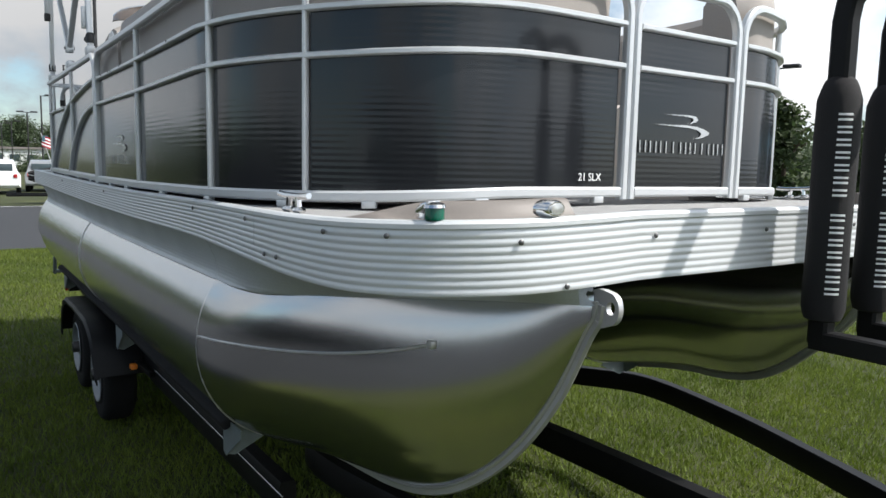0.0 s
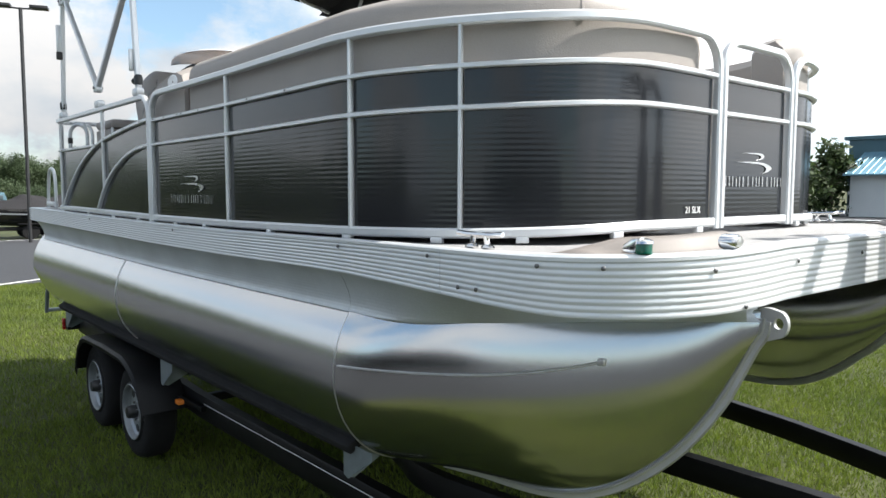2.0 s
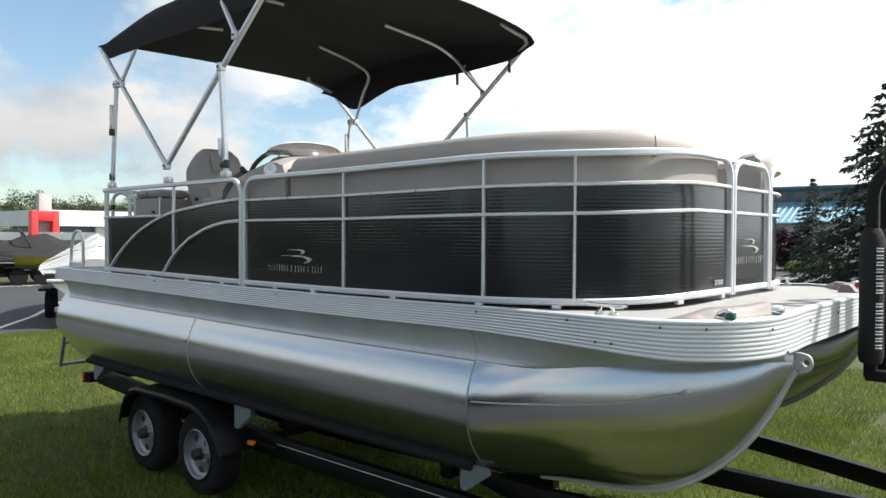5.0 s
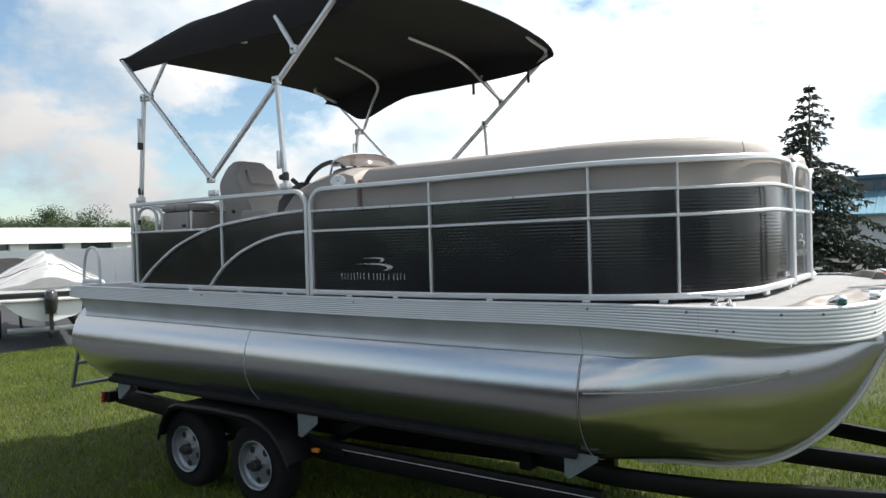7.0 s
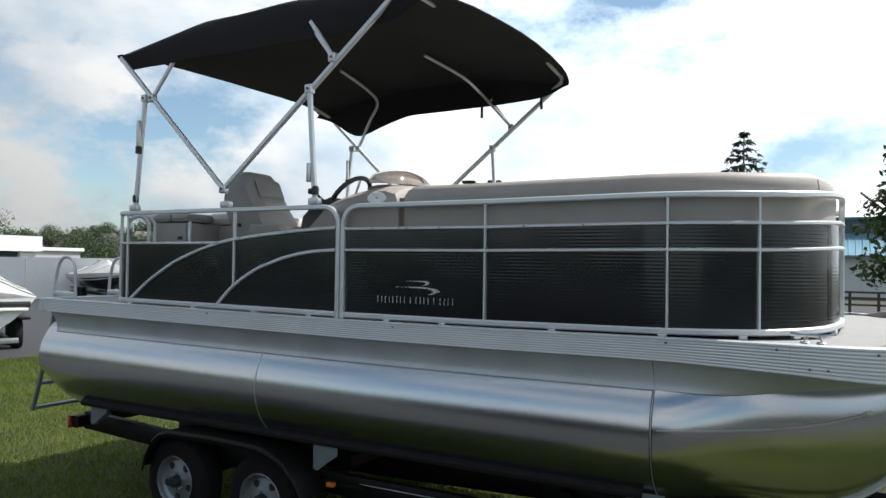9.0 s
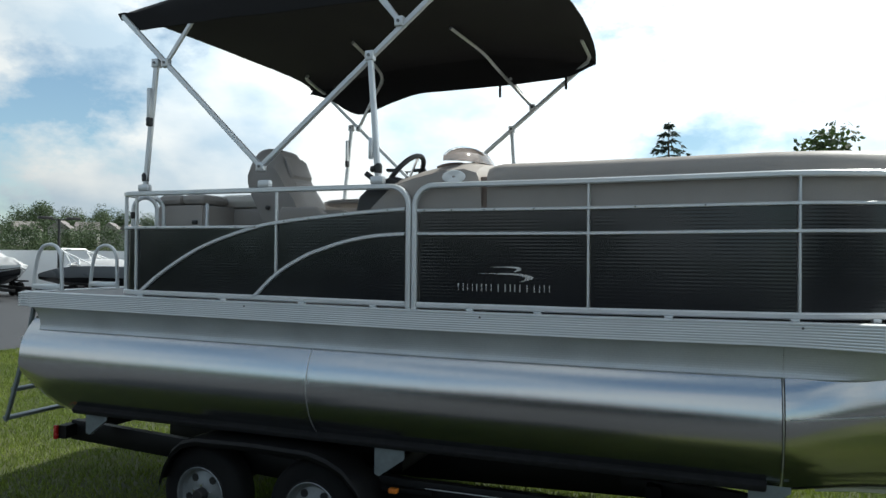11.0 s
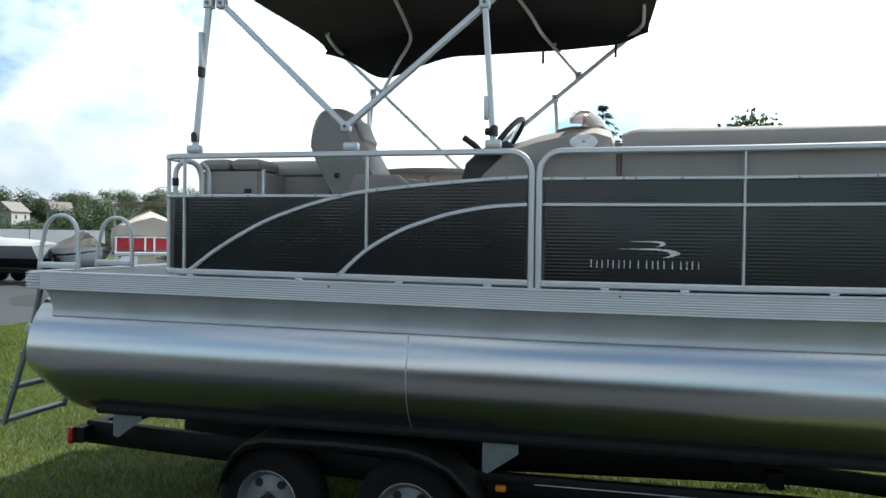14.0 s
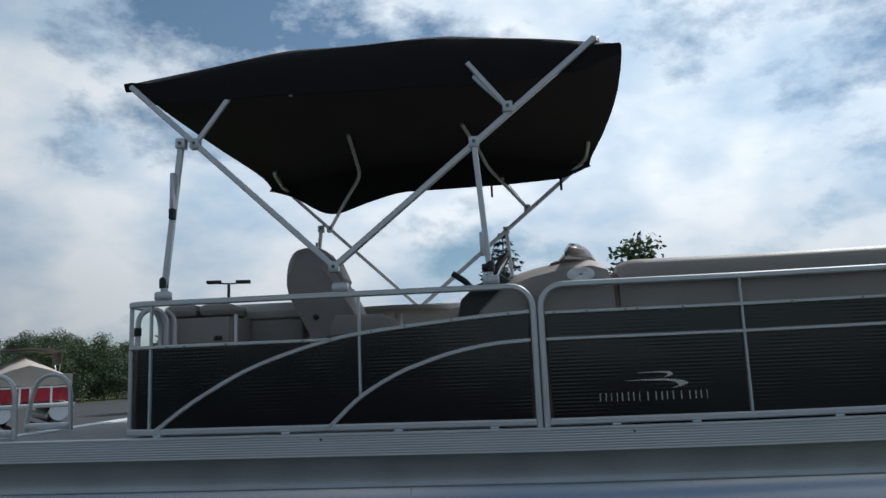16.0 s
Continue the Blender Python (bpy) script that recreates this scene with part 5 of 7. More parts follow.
for flip in (False, True):
    fy = (lambda y: 2 * MID + 0.0 - y) if flip else (lambda y: y)
    beam("frame_rail", [(-4.05, fy(0.34), 0.505), (-3.0, fy(0.34), 0.46), (-1.2, fy(0.34), 0.375), (0.3 if flip else 0.95, fy(0.34), 0.38)], 0.07, 0.15)
    ry = (lambda y: y) if flip else (lambda y: 2.96 - y)
    beam("tongue_rail", [tuple(p) for p in spline([(0.1, ry(2.16), 0.44), (0.6, ry(2.36), 0.49), (0.95, ry(2.48), 0.505), (1.5, ry(2.40), 0.50), (2.0, ry(2.24), 0.50), (2.5, ry(2.06), 0.495), (3.2, ry(1.80), 0.485), (4.1, ry(1.53), 0.47)], 5)], 0.06, 0.105)
    for y in (0.17, 0.58):
        bm = B()
        box(bm, (-3.82, fy(y) - 0.06, 0.67 if y > 0.3 else 0.715), (0.9, fy(y) + 0.06, 0.715 if y > 0.3 else 0.76), 0.012)
        bmesh.ops.rotate(bm, cent=(0, fy(y), 0.7), matrix=Matrix.Rotation(radians((28 if y < 0.3 else -28) * (-1 if flip else 1)), 3, "X"), verts=bm.verts)
        part("bunk", bm, M_BUNK, tr, "carpeted black bunk board")
    for x, dz in ((-3.70, 0.0), (-1.324, -0.03), (0.825, 0.03)):
        bm = B()
        extrude_xz(bm, [(x - 0.012, 0.55 + dz), (x + 0.02, 0.54 + dz), (x + 0.19, 0.66 + dz), (x + 0.19, 0.72), (x - 0.012, 0.72)], fy(0.13), fy(0.136))
        part("bunk_bracket", bm, M_GALV, tr, "grey galvanised gusset plate", False)
        bm = B()
        vs = [bm.verts.new(q) for q in ((x, fy(0.138), 0.54 + dz), (x, fy(0.17), 0.53 + dz), (x, fy(0.32), 0.60 + dz), (x, fy(0.20), 0.72), (x, fy(0.138), 0.72))]
        bm.faces.new(vs)
        ex = bmesh.ops.extrude_face_region(bm, geom=bm.faces[:])
        bmesh.ops.translate(bm, vec=(0.006, 0, 0), verts=[v for v in ex["geom"] if isinstance(v, bmesh.types.BMVert)])
        part("bunk_bracket", bm, M_GALV, tr, "", False)
    # wheels
    for x in WHEEL_X:
        bm = B()
        yo = fy(0.07)
        sg = -1 if not flip else 1
        prof = [(0.185, 0.0), (0.20, 0.012), (0.25, 0.006), (0.29, 0.012), (0.312, 0.035), (0.317, 0.06), (0.317, 0.15), (0.312, 0.18), (0.28, 0.205), (0.19, 0.20)]
        lathe(bm, [(r * 1.025, -sg * h) for r, h in prof], (x, yo, WHEEL_Z), "y", 36, False)
        tyre = part("tyre", bm, M_TYRE, tr, "black ribbed trailer tyre")
        bm = B()
        lathe(bm, [(r, -sg * h) for r, h in [(0.19, 0.0), (0.186, -0.004), (0.178, 0.0), (0.170, 0.03), (0.150, 0.045), (0.10, 0.038), (0.07, 0.03), (0.045, 0.03)]], (x, yo, WHEEL_Z), "y", 36, False)
        rim = part("rim", bm, M_RIM, tyre, "galvanised steel wheel rim")
        bm = B()
        lathe(bm, [(r, -sg * h) for r, h in [(0.045, 0.03), (0.043, -0.02), (0.036, -0.03), (0.0, -0.033)]], (x, yo, WHEEL_Z), "y", 16)
        part("hub", bm, M_PLASTIC, tyre)
        for k in range(5):
            a = math.tau * k / 5 + 0.3
            bm = B()
            lathe(bm, [(0.010, -sg * 0.032), (0.010, -sg * 0.012), (0.0, -sg * 0.010)], (x + 0.063 * math.cos(a), yo, WHEEL_Z + 0.063 * math.sin(a)), "y", 8)
            part("wheel_nut", bm, M_CHROME, tyre)
            bm = B()
            a += 0.6
            lathe(bm, [(0.027, -sg * 0.046), (0.027, -sg * 0.036), (0.0, -sg * 0.036)], (x + 0.122 * math.cos(a), yo, WHEEL_Z + 0.122 * math.sin(a)), "y", 10)
            part("vent_hole", bm, M_PLASTIC, tyre)
    # fender
    top_line = [(-2.905, 0.34), (-2.87, 0.45), (-2.81, 0.55), (-2.73, 0.615), (-2.62, 0.645), (-2.16, 0.655), (-1.74, 0.645), (-1.62, 0.615), (-1.50, 0.56), (-1.395, 0.46), (-1.315, 0.34)]
    bm = B()
    loops = []
    for x, z in top_line:
        loops.append([Vector((x, fy(0.005), z - 0.05)), Vector((x, fy(-0.005), z - 0.02)), Vector((x, fy(0.01), z)), Vector((x, fy(0.29), z)), Vector((x, fy(0.29), z - 0.006)), Vector((x, fy(0.012), z - 0.006)), Vector((x, fy(0.003), z - 0.02)), Vector((x, fy(0.012), z - 0.05))])
    rings(bm, loops)
    part("fender", bm, M_BLACK, tr, "black steel tandem fender")
    bm = B()
    box(bm, (-1.27, fy(0.21) - 0.02, 0.39), (-1.21, fy(0.21) + 0.02, 0.42), 0.006)
    part("marker_light", bm, M_AMBER, tr, "amber side marker light")
    beam("marker_arm", [(-1.34, fy(0.25), 0.40), (-1.0, fy(0.27), 0.40)], 0.03, 0.03)
    bm = B()
    box(bm, (-4.092, fy(0.19) - 0.012, 0.455), (-4.062, fy(0.19) + 0.012, 0.56), 0.004)
    part("end_reflector", bm, M_RED, tr, "red rear reflector")
beam("tongue", [(0.5, 1.46, 0.50), (1.5, 1.48, 0.503), (2.6, 1.50, 0.50), (4.5, 1.50, 0.47)], 0.075, 0.11)
# added black beam, not a known part: blocks sunlit grass showing under the tubes
beam("main_beam", [(-3.9, MID, 0.27), (-1.5, MID, 0.27), (0.6, 1.40, 0.30)], 0.09, 0.20)
beam("brake_line", [(-1.06, 0.297, 0.413), (0.0, 0.297, 0.417), (1.0, 0.297, 0.421)], 0.0035, 0.0035, M_WHITE)
for x, y0, y1 in ((-4.035, 0.205, 2 * MID - 0.205), (-2.9, 0.6, 1.94), (-1.4, 0.6, 1.94), (0.3, 0.6, 1.94)):
    beam("crossmember", [(x, y0, 0.508 if x < -4 else 0.45), (x, y1, 0.508 if x < -4 else 0.45)], 0.09, 0.10)
for x in WHEEL_X:
    beam("axle", [(x, 0.2, WHEEL_Z), (x, 2 * MID - 0.2, WHEEL_Z)], 0.06, 0.06)

# bow stand with two padded guide posts
PX, PY = 2.485, (1.32, 1.60)
beam("stand_base", [(2.95, 1.48, 0.30), (2.95, 1.48, 0.62), (2.95, 1.48, 1.18)], 0.08, 0.08)
for y in PY:
    bm = B()
    tube(bm, [(PX, y, 1.225), (PX, y, 2.12)] + [(PX + 0.17 * (1 - math.cos(a)), y, 2.12 + 0.17 * math.sin(a)) for a in (0.3, 0.6, 0.9, 1.2, 1.57)] + [(PX + 0.55, y, 2.30)], 0.028, square=True)
    post = part("guide_post", bm, M_BLACK, tr, "tall black steel guide post with an arched top")
    bm = B()
    lathe(bm, [(0.03, 1.290), (0.049, 1.298), (0.058, 1.33), (0.056, 1.55), (0.059, 1.80), (0.057, 1.91), (0.048, 1.94), (0.040, 1.96), (0.03, 1.97)], (PX, y, 0), "z", 18)
    sleeve = part("padded_sleeve", bm, M_CANVAS, post, "black padded fabric sleeve")
    for k in range(15):
        z = 1.86 - 0.034 * k
        if k == 7:
            continue
        for off, wd in ((-0.010, 0.006), (0.004, 0.006)):
            bm = B()
            lp = []
            for j in range(5):
                a = radians(-62 + 9 * j)
                lp.append([Vector((PX + 0.0605 * math.cos(a), y + 0.0605 * math.sin(a), zz)) for zz in (z + off, z + off + wd)])
            rings(bm, lp, closed=False, caps=False)
            part("mark", bm, M_WHITE, sleeve, "", False)
    beam("stand_arm", [(PX - 0.02, y, 1.235), (PX + 0.3, y, 1.235), (2.95, 1.48 + (y - 1.46) * 0.3, 1.19)], 0.055, 0.055)

# ---- surroundings ----
def clump_leaves(verts, faces, c, r, n, size, flat=0.7, rng=random):
    """Loose leaf quads in a ball round c."""
    for _ in range(n):
        while True:
            d = Vector((rng.uniform(-1, 1), rng.uniform(-1, 1), rng.uniform(-1, 1)))
            if 0.25 < d.length < 1:
                break
        p = Vector(c) + Vector((d.x * r, d.y * r, d.z * r * flat))
        u = Vector((rng.gauss(0, 1), rng.gauss(0, 1), rng.gauss(0, 0.7))).normalized()
        v = u.cross(d.normalized() + Vector((0, 0, 0.3))).normalized()
        s = size * rng.uniform(0.6, 1.3)
        i = len(verts)
        verts += [p - u * s, p + v * s * 0.55, p + u * s, p - v * s * 0.55]
        faces.append((i, i + 1, i + 2, i + 3))


def from_lists(name, verts, faces, mat):
    me = bpy.data.meshes.new(name)
    me.from_pydata([tuple(v) for v in verts], [], faces)
    me.materials.append(mat)
    return me


def broad_tree(x, y, h, w, mat, label, seed, z0=0.0, leaves=1500, size=0.16, bare=0.25):
    rng = random.Random(seed)
    ob = thing("tree", label, "tree", at=(x, y, z0))
    bm = B()
    tube(bm, [(0, 0, -0.2), (0.05, 0, h * 0.3), (0, 0.05, h * 0.62)], 0.045 * h / 2, 7)
    for k in range(7):
        a, f = rng.uniform(0, 6.28), rng.uniform(0.3, 0.6)
        tube(bm, [(0, 0, h * f), (math.cos(a) * w * 0.2, math.sin(a) * w * 0.2, h * (f + 0.15)), (math.cos(a) * w * 0.38, math.sin(a) * w * 0.38, h * (f + 0.25))], 0.012 * h / 2, 5)
    part("trunk", bm, M_BARK, ob)
    vs, fs = [], []
    n = 22
    for k in range(n):
        a = rng.uniform(0, 6.28)
        f = rng.uniform(0, 1) ** 0.7
        zz = h * (bare + (0.93 - bare) * (k + 0.5) / n)
        prof = math.sin(math.pi * (0.12 + 0.83 * (k + 0.5) / n)) ** 0.7
        r = w * 0.5 * prof * f * 0.72
        clump_leaves(vs, fs, (math.cos(a) * r, math.sin(a) * r, zz), w * rng.uniform(0.15, 0.24), leaves // n, size, 0.75, rng)
    cr = new("crown", from_lists("crown", vs, fs, mat))
    cr.parent = ob
    return ob


def conifer(x, y, h, w, mat, label, seed, tiers=17, droop=0.35, size=0.10, low=0.06):
    """A spruce: whorls of drooping boughs set with needle sprays, ragged at the edge."""
    rng = random.Random(seed)
    ob = thing("spruce_tree", label, "tree", "spruce trees", at=(x, y, 0))
    bm = B()
    lathe(bm, [(0.018 * h, -0.2), (0.011 * h, h * 0.5), (0.005 * h, h * 0.8), (0.012, h)], (0, 0, 0), "z", 7)
    part("trunk", bm, M_BARK, ob)
    vs, fs = [], []
    for t in range(tiers):
        f = t / (tiers - 1)
        zz = h * (low + (0.985 - low) * f)
        reach = w * 0.5 * (1 - f) ** 0.85 + 0.06 * w * (1 - f) + 0.02
        for k in range(int(6 + 6 * (1 - f))):
            a = rng.uniform(0, 6.28)
            ln = reach * rng.uniform(0.6, 1.12)
            steps = max(3, int(ln / 0.10))
            for q in range(steps):
                g = (q + 1) / steps
                p = Vector((math.cos(a) * ln * g, math.sin(a) * ln * g, zz - droop * ln * g * g + 0.12 * ln * g ** 4 + rng.uniform(-0.05, 0.05)))
                for _ in range(7):
                    d = Vector((math.cos(a) + rng.gauss(0, 0.8), math.sin(a) + rng.gauss(0, 0.8), rng.gauss(-0.75, 0.45))).normalized()
                    v = d.cross(Vector((rng.gauss(0, 1), rng.gauss(0, 1), rng.gauss(0, 1)))).normalized()
                    s = size * rng.uniform(0.7, 1.5)
                    i = len(vs)
                    vs += [p, p + d * s + v * s * 0.28, p + d * s * 2.1, p + d * s - v * s * 0.28]
                    fs.append((i, i + 1, i + 2, i + 3))
    i = len(vs)
    cr = new("crown", from_lists("crown", vs, fs, mat))
    cr.parent = ob
    return ob


def polar(cx, cy, bearing, d):
    return cx + d * math.cos(radians(bearing)), cy + d * math.sin(radians(bearing))


conifer(-0.93, 20.6, 6.36, 5.5, M_SPRUCE, "tall dark spruce with drooping ragged boughs", 3, 25, 0.42, 0.08)
conifer(-8.8, 43.7, 5.5, 3.3, M_BLUES, "blue-green young spruce by the drive", 5, 22, 0.3, 0.085)
conifer(-5.3, 43.5, 3.6, 2.6, M_BLUES, "low blue-green spruce by the drive", 6, 16, 0.3, 0.085)
broad_tree(3.75, 22.6, 6.45, 4.0, M_LEAF, "round green broadleaf tree beyond the boat", 8, leaves=2200, size=0.12)
broad_tree(*polar(3.51, -0.72, 120.6, 45), 5.9, 5.0, M_LEAF, "full green broadleaf tree beyond the lawn", 9, leaves=2600, size=0.2, bare=0.1)
broad_tree(*polar(3.51, -0.72, 115.6, 52), 5.0, 5.0, M_LEAF, "full green broadleaf tree beyond the lawn", 10, leaves=2200, size=0.2, bare=0.1)
broad_tree(*polar(3.51, -0.72, 112.0, 60), 5.4, 6.0, M_LEAF, "full green broadleaf tree beyond the lawn", 11, leaves=2200, size=0.22, bare=0.1)
broad_tree(*polar(3.25, -2.76, 106.3, 48), 2.5, 2.4, M_PURPLE, "purple-leaved ornamental bush by the drive", 12, leaves=1800, size=0.12, bare=0.08)
for k, b in enumerate((105.6, 105.0, 104.3, 103.7, 102.6, 102.0)):
    rng = random.Random(40 + k)
    vs, fs = [], []
    clump_leaves(vs, fs, (0, 0, 0.3), 0.55, 420, 0.08, 0.7, rng)
    ob = tagged(new("shrub", from_lists("shrub", vs, fs, M_LEAFL if k % 2 == 0 else M_LEAF)), "rounded clipped green shrub", "shrub", "shrubs by the drive")
    ob.location = (*polar(3.25, -2.76, b, 45.5), 0)

# teal-roofed building past the drive
bld = thing("office_building", "low white building with teal metal roofs", "building")
bx0, bx1, by0 = -19.0, 14.0, 55.0
bm = B()
box(bm, (bx0, by0 + 3, 0), (bx1, by0 + 20, 5.7))
part("wall", bm, M_TEALD, bld, "dark teal upper wall", False)
bm = B()
box(bm, (bx0 + 1.3, by0, 0), (bx1, by0 + 3.2, 3.1))
part("wall", bm, M_WALL, bld, "white lower wall", False)
bm = B()
extr = [(by0 - 0.9, 2.95), (by0 - 0.9, 3.05), (by0 + 3.0, 4.75), (by0 + 3.0, 4.6)]
a = [bm.verts.new((bx0 + 1.1, y, z)) for y, z in extr]
b = [bm.verts.new((bx1, y, z)) for y, z in extr]
for i in range(4):
    bm.faces.new((a[i], a[(i + 1) % 4], b[(i + 1) % 4], b[i]))
bm.faces.new(a)
bm.faces.new(b)
roof = part("roof", bm, M_TEALR, bld, "light teal standing-seam roof", False)
for k in range(70):
    x = bx0 + 1.3 + k * 0.45
    bm = B()
    tube(bm, [(x, by0 - 0.9, 3.08), (x, by0 + 2.95, 4.77)], 0.03, 4)
    part("seam", bm, M_TEALR, roof, "", False)
bm = B()
box(bm, (bx0 - 0.3, by0 + 2.8, 5.7), (bx1, by0 + 20.2, 5.95))
part("parapet", bm, M_TEALD, bld, "", False)
for k in range(13):
    x = bx0 + 3.2 + k * 2.0
    bm = B()
    box(bm, (x, by0 + 2.93, 4.85), (x + 1.5, by0 + 3.02, 5.5))
    part("window", bm, M_WINDOW, bld, "", False)
for k in range(4):
    bm = B()
    x = bx0 + 0.1
    box(bm, (x, by0 + 2.9, 0.1 + k * 0.75), (x + 1.1, by0 + 3.02, 0.75 + k * 0.75))
    part("window", bm, M_WINDOW if k % 2 else M_WALL, bld, "", False)

# timber rail along the drive, lamp globe, parked car
rl = thing("rail_fence", "dark timber rail fence along the drive", "fence")
for k in range(15):
    bm = B()
    box(bm, (-4.6 + k * 1.1, 33.0, 0), (-4.48 + k * 1.1, 33.12, 1.05))
    part("post", bm, M_BARK, rl, "", False)
for z in (0.45, 0.75, 1.0):
    bm = B()
    box(bm, (-4.6, 32.96, z), (10.9, 33.0, z + 0.09))
    part("slat", bm, M_BARK, rl, "", False)
gl = thing("globe_lamp", "white globe lamp on a slim post", "lamp")
gx, gy = polar(3.25, -2.76, 103.4, 44)
bm = B()
tube(bm, [(gx, gy, 0), (gx, gy, 1.25)], 0.04, 8)
part("post", bm, M_GREYW, gl)
bm = B()
ball(bm, (gx, gy, 1.42), 0.22, seg=14)
part("globe", bm, M_WALL, gl)


def parking_lamp(x, y, h, label, double=True, turn=0.0):
    ob = thing("parking_lamp", label, "lamp", "parking lamps", at=(x, y, 0))
    bm = B()
    tube(bm, [(0, 0, 0), (0, 0, h)], 0.06, 8)
    part("pole", bm, M_PLASTIC, ob)
    for sgn in (-1, 1) if double else (1,):
        bm = B()
        tube(bm, [(0, 0, h - 0.03), (0.5 * sgn, 0, h - 0.0)], 0.03, 6)
        part("arm", bm, M_PLASTIC, ob)
        bm = B()
        box(bm, (0.28 * sgn - 0.3 * (sgn < 0) * 0, -0.18, h - 0.02), (0.85 * sgn, 0.18, h + 0.10), 0.03)
        part("head", bm, M_PLASTIC, ob)
    ob.rotation_euler.z = radians(turn)


parking_lamp(-11.9, 24.4, 5.55, "dark twin-headed parking lamp", True, 15)
parking_lamp(*polar(0.0, -3.5, 138.7, 36), 3.45, "dark twin-headed parking lamp", True, 60)
parking_lamp(-25.2, 3.95, 8.0, "tall grey twin-headed parking lamp", True, 70)
for b_, d_, h_, two in ((172.4, 58, 8.2, False), (173.9, 66, 6.6, False), (174.8, 78, 5.9, True), (175.8, 90, 5.5, True), (176.4, 96, 5.5, False)):
    parking_lamp(*polar(3.43, -1.13, b_, d_), h_, "dark twin-headed parking lamp" if two else "dark parking lamp with one head", two, 80)


# runabout boats on trailers across the lot
def runabout(x, y, turn, length, label, hull, stripe, cover=None, tower=False, sleek=False):
    ob = thing("runabout_boat", label, "boat", "boats across the lot", at=(x, y, 0))
    L, W = length, length * 0.36
    def station(f):
        w = W / 2 * (1 - max(0, (f - 0.45) / 0.55) ** 2.2) * (0.92 + 0.08 * min(1, f * 4))
        keel = 0.55 + 0.55 * max(0, (f - 0.55) / 0.45) ** 2
        gun = 1.25 + 0.18 * f
        if sleek:
            w = W / 2 * (1 - max(0, (f - 0.35) / 0.65) ** 1.9) + 0.015
            keel = 0.50 + 0.30 * max(0, (f - 0.5) / 0.5) ** 2
            gun = 1.42 - 0.40 * max(0, (f - 0.35) / 0.65) ** 1.7
        return w, keel, gun
    def shell(v0, v1, mat, nm, grow=0.0):
        bm = B()
        loops = []
        for k in range(17):
            f = k / 16
            w, kz, gz = station(f)
            row = []
            for v in [v0 + (v1 - v0) * j / 4 for j in range(5)]:
                yy = w * (0.0 + v ** 0.45) + grow
                row.append(Vector((-L / 2 + L * f, yy, kz + (gz - kz) * v)))
            loops.append(row + [Vector((p.x, -p.y, p.z)) for p in reversed(row)])
        rings(bm, loops, closed=True, caps=True)
        return part(nm, bm, mat, ob)
    belt = 0.50 if sleek else 0.61
    shell(0.0, belt + 0.01, hull[0], "lower_hull")
    shell(belt - 0.01, 1.0, hull[1], "upper_hull", 0.008)
    if not sleek:
        shell(0.66, 0.74, stripe, "stripe", 0.02)
    def top(f, c):
        w, kz, gz = station(f)
        hh = (0.60 if cover else 0.13 if sleek else 0.12) * math.sin(math.pi * min(1, 0.10 + f * 0.9)) ** 0.8 + 0.02
        sag = 0.0
        if cover:
            hh *= 0.80 + 0.30 * abs(math.sin(f * 8.2 + 0.6)) ** 2.5
            sag = (0.05 * math.sin(f * 31 + c * 5) * math.sin(c * 9 + f * 7) - 0.05 * abs(math.sin(f * 23 + 2.2 * c))) * (1 - abs(c))
        return Vector((-L / 2 + L * f, w * c, gz - 0.01 + hh * (1 - min(1, abs(c)) ** (1.15 if cover else 1.6)) + sag))
    bm = B()
    loops = []
    for k in range(49):
        loops.append([top(k / 48, -1.02 + 2.04 * j / 14) for j in range(15)] + [Vector((-L / 2 + L * k / 48, 0, station(k / 48)[2] - 0.05))])
    rings(bm, loops)
    part("cover" if cover else "foredeck", bm, cover or hull[1], ob)
    if cover == M_COVER:
        for f0, f1 in ((0.05, 0.20), (0.34, 0.20), (0.34, 0.48), (0.66, 0.66)):
            for s in (-1, 1):
                bm = B()
                tube(bm, [top(f0 + (f1 - f0) * j / 8, s * (1.0 - j / 8 * 0.98)) + Vector((0, s * 0.012, 0.012)) for j in range(9)], 0.014, 5)
                part("strap", bm, M_GREYW, ob, "grey cover strap")
        bm = B()
        box(bm, (-L / 2 + 0.02, -W * 0.34, 0.36), (-L / 2 + 0.12, W * 0.34, 0.46), 0.01)
        part("trailer_crossbar", bm, M_RIM, ob)
        bm = B()
        box(bm, (-L / 2 - 0.10, -W * 0.40, 0.99), (-L / 2 + 0.05, W * 0.40, 1.05), 0.012)
        part("swim_platform", bm, M_GEL, ob)
        bm = B()
        box(bm, (-L / 2 - 0.03, -W * 0.42, 1.06), (-L / 2 + 0.02, W * 0.42, 1.17), 0.005)
        part("rub_strip", bm, M_GELB, ob)
    if not cover:
        bm = B()
        for s in (-1, 1):
            tube(bm, spline([(-0.1, s * W * 0.36, 1.3), (0.1, s * W * 0.30, 1.62), (0.5, s * W * 0.1, 1.66), (0.75, 0, 1.60)], 4), 0.03, 6)
        part("windscreen_frame", bm, M_RAIL, ob)
    if sleek:
        for s in (-1, 1):
            bm = B()
            for q0, q1 in (((0.75, 1.42), (1.05, 2.1)), ((-0.15, 1.45), (1.05, 2.1)), ((-0.9, 1.42), (0.95, 2.02)), ((0.3, 1.44), (0.85, 1.94))):
                tube(bm, [(q0[0], s * W * 0.40, q0[1]), (q1[0], s * W * 0.30, q1[1])], 0.028, 6)
            part("tower_strut", bm, M_WHITE, ob, "white folded tower strut")
        bm = B()
        tube(bm, [(1.05, -W * 0.31, 2.1), (1.05, W * 0.31, 2.1)], 0.04, 8)
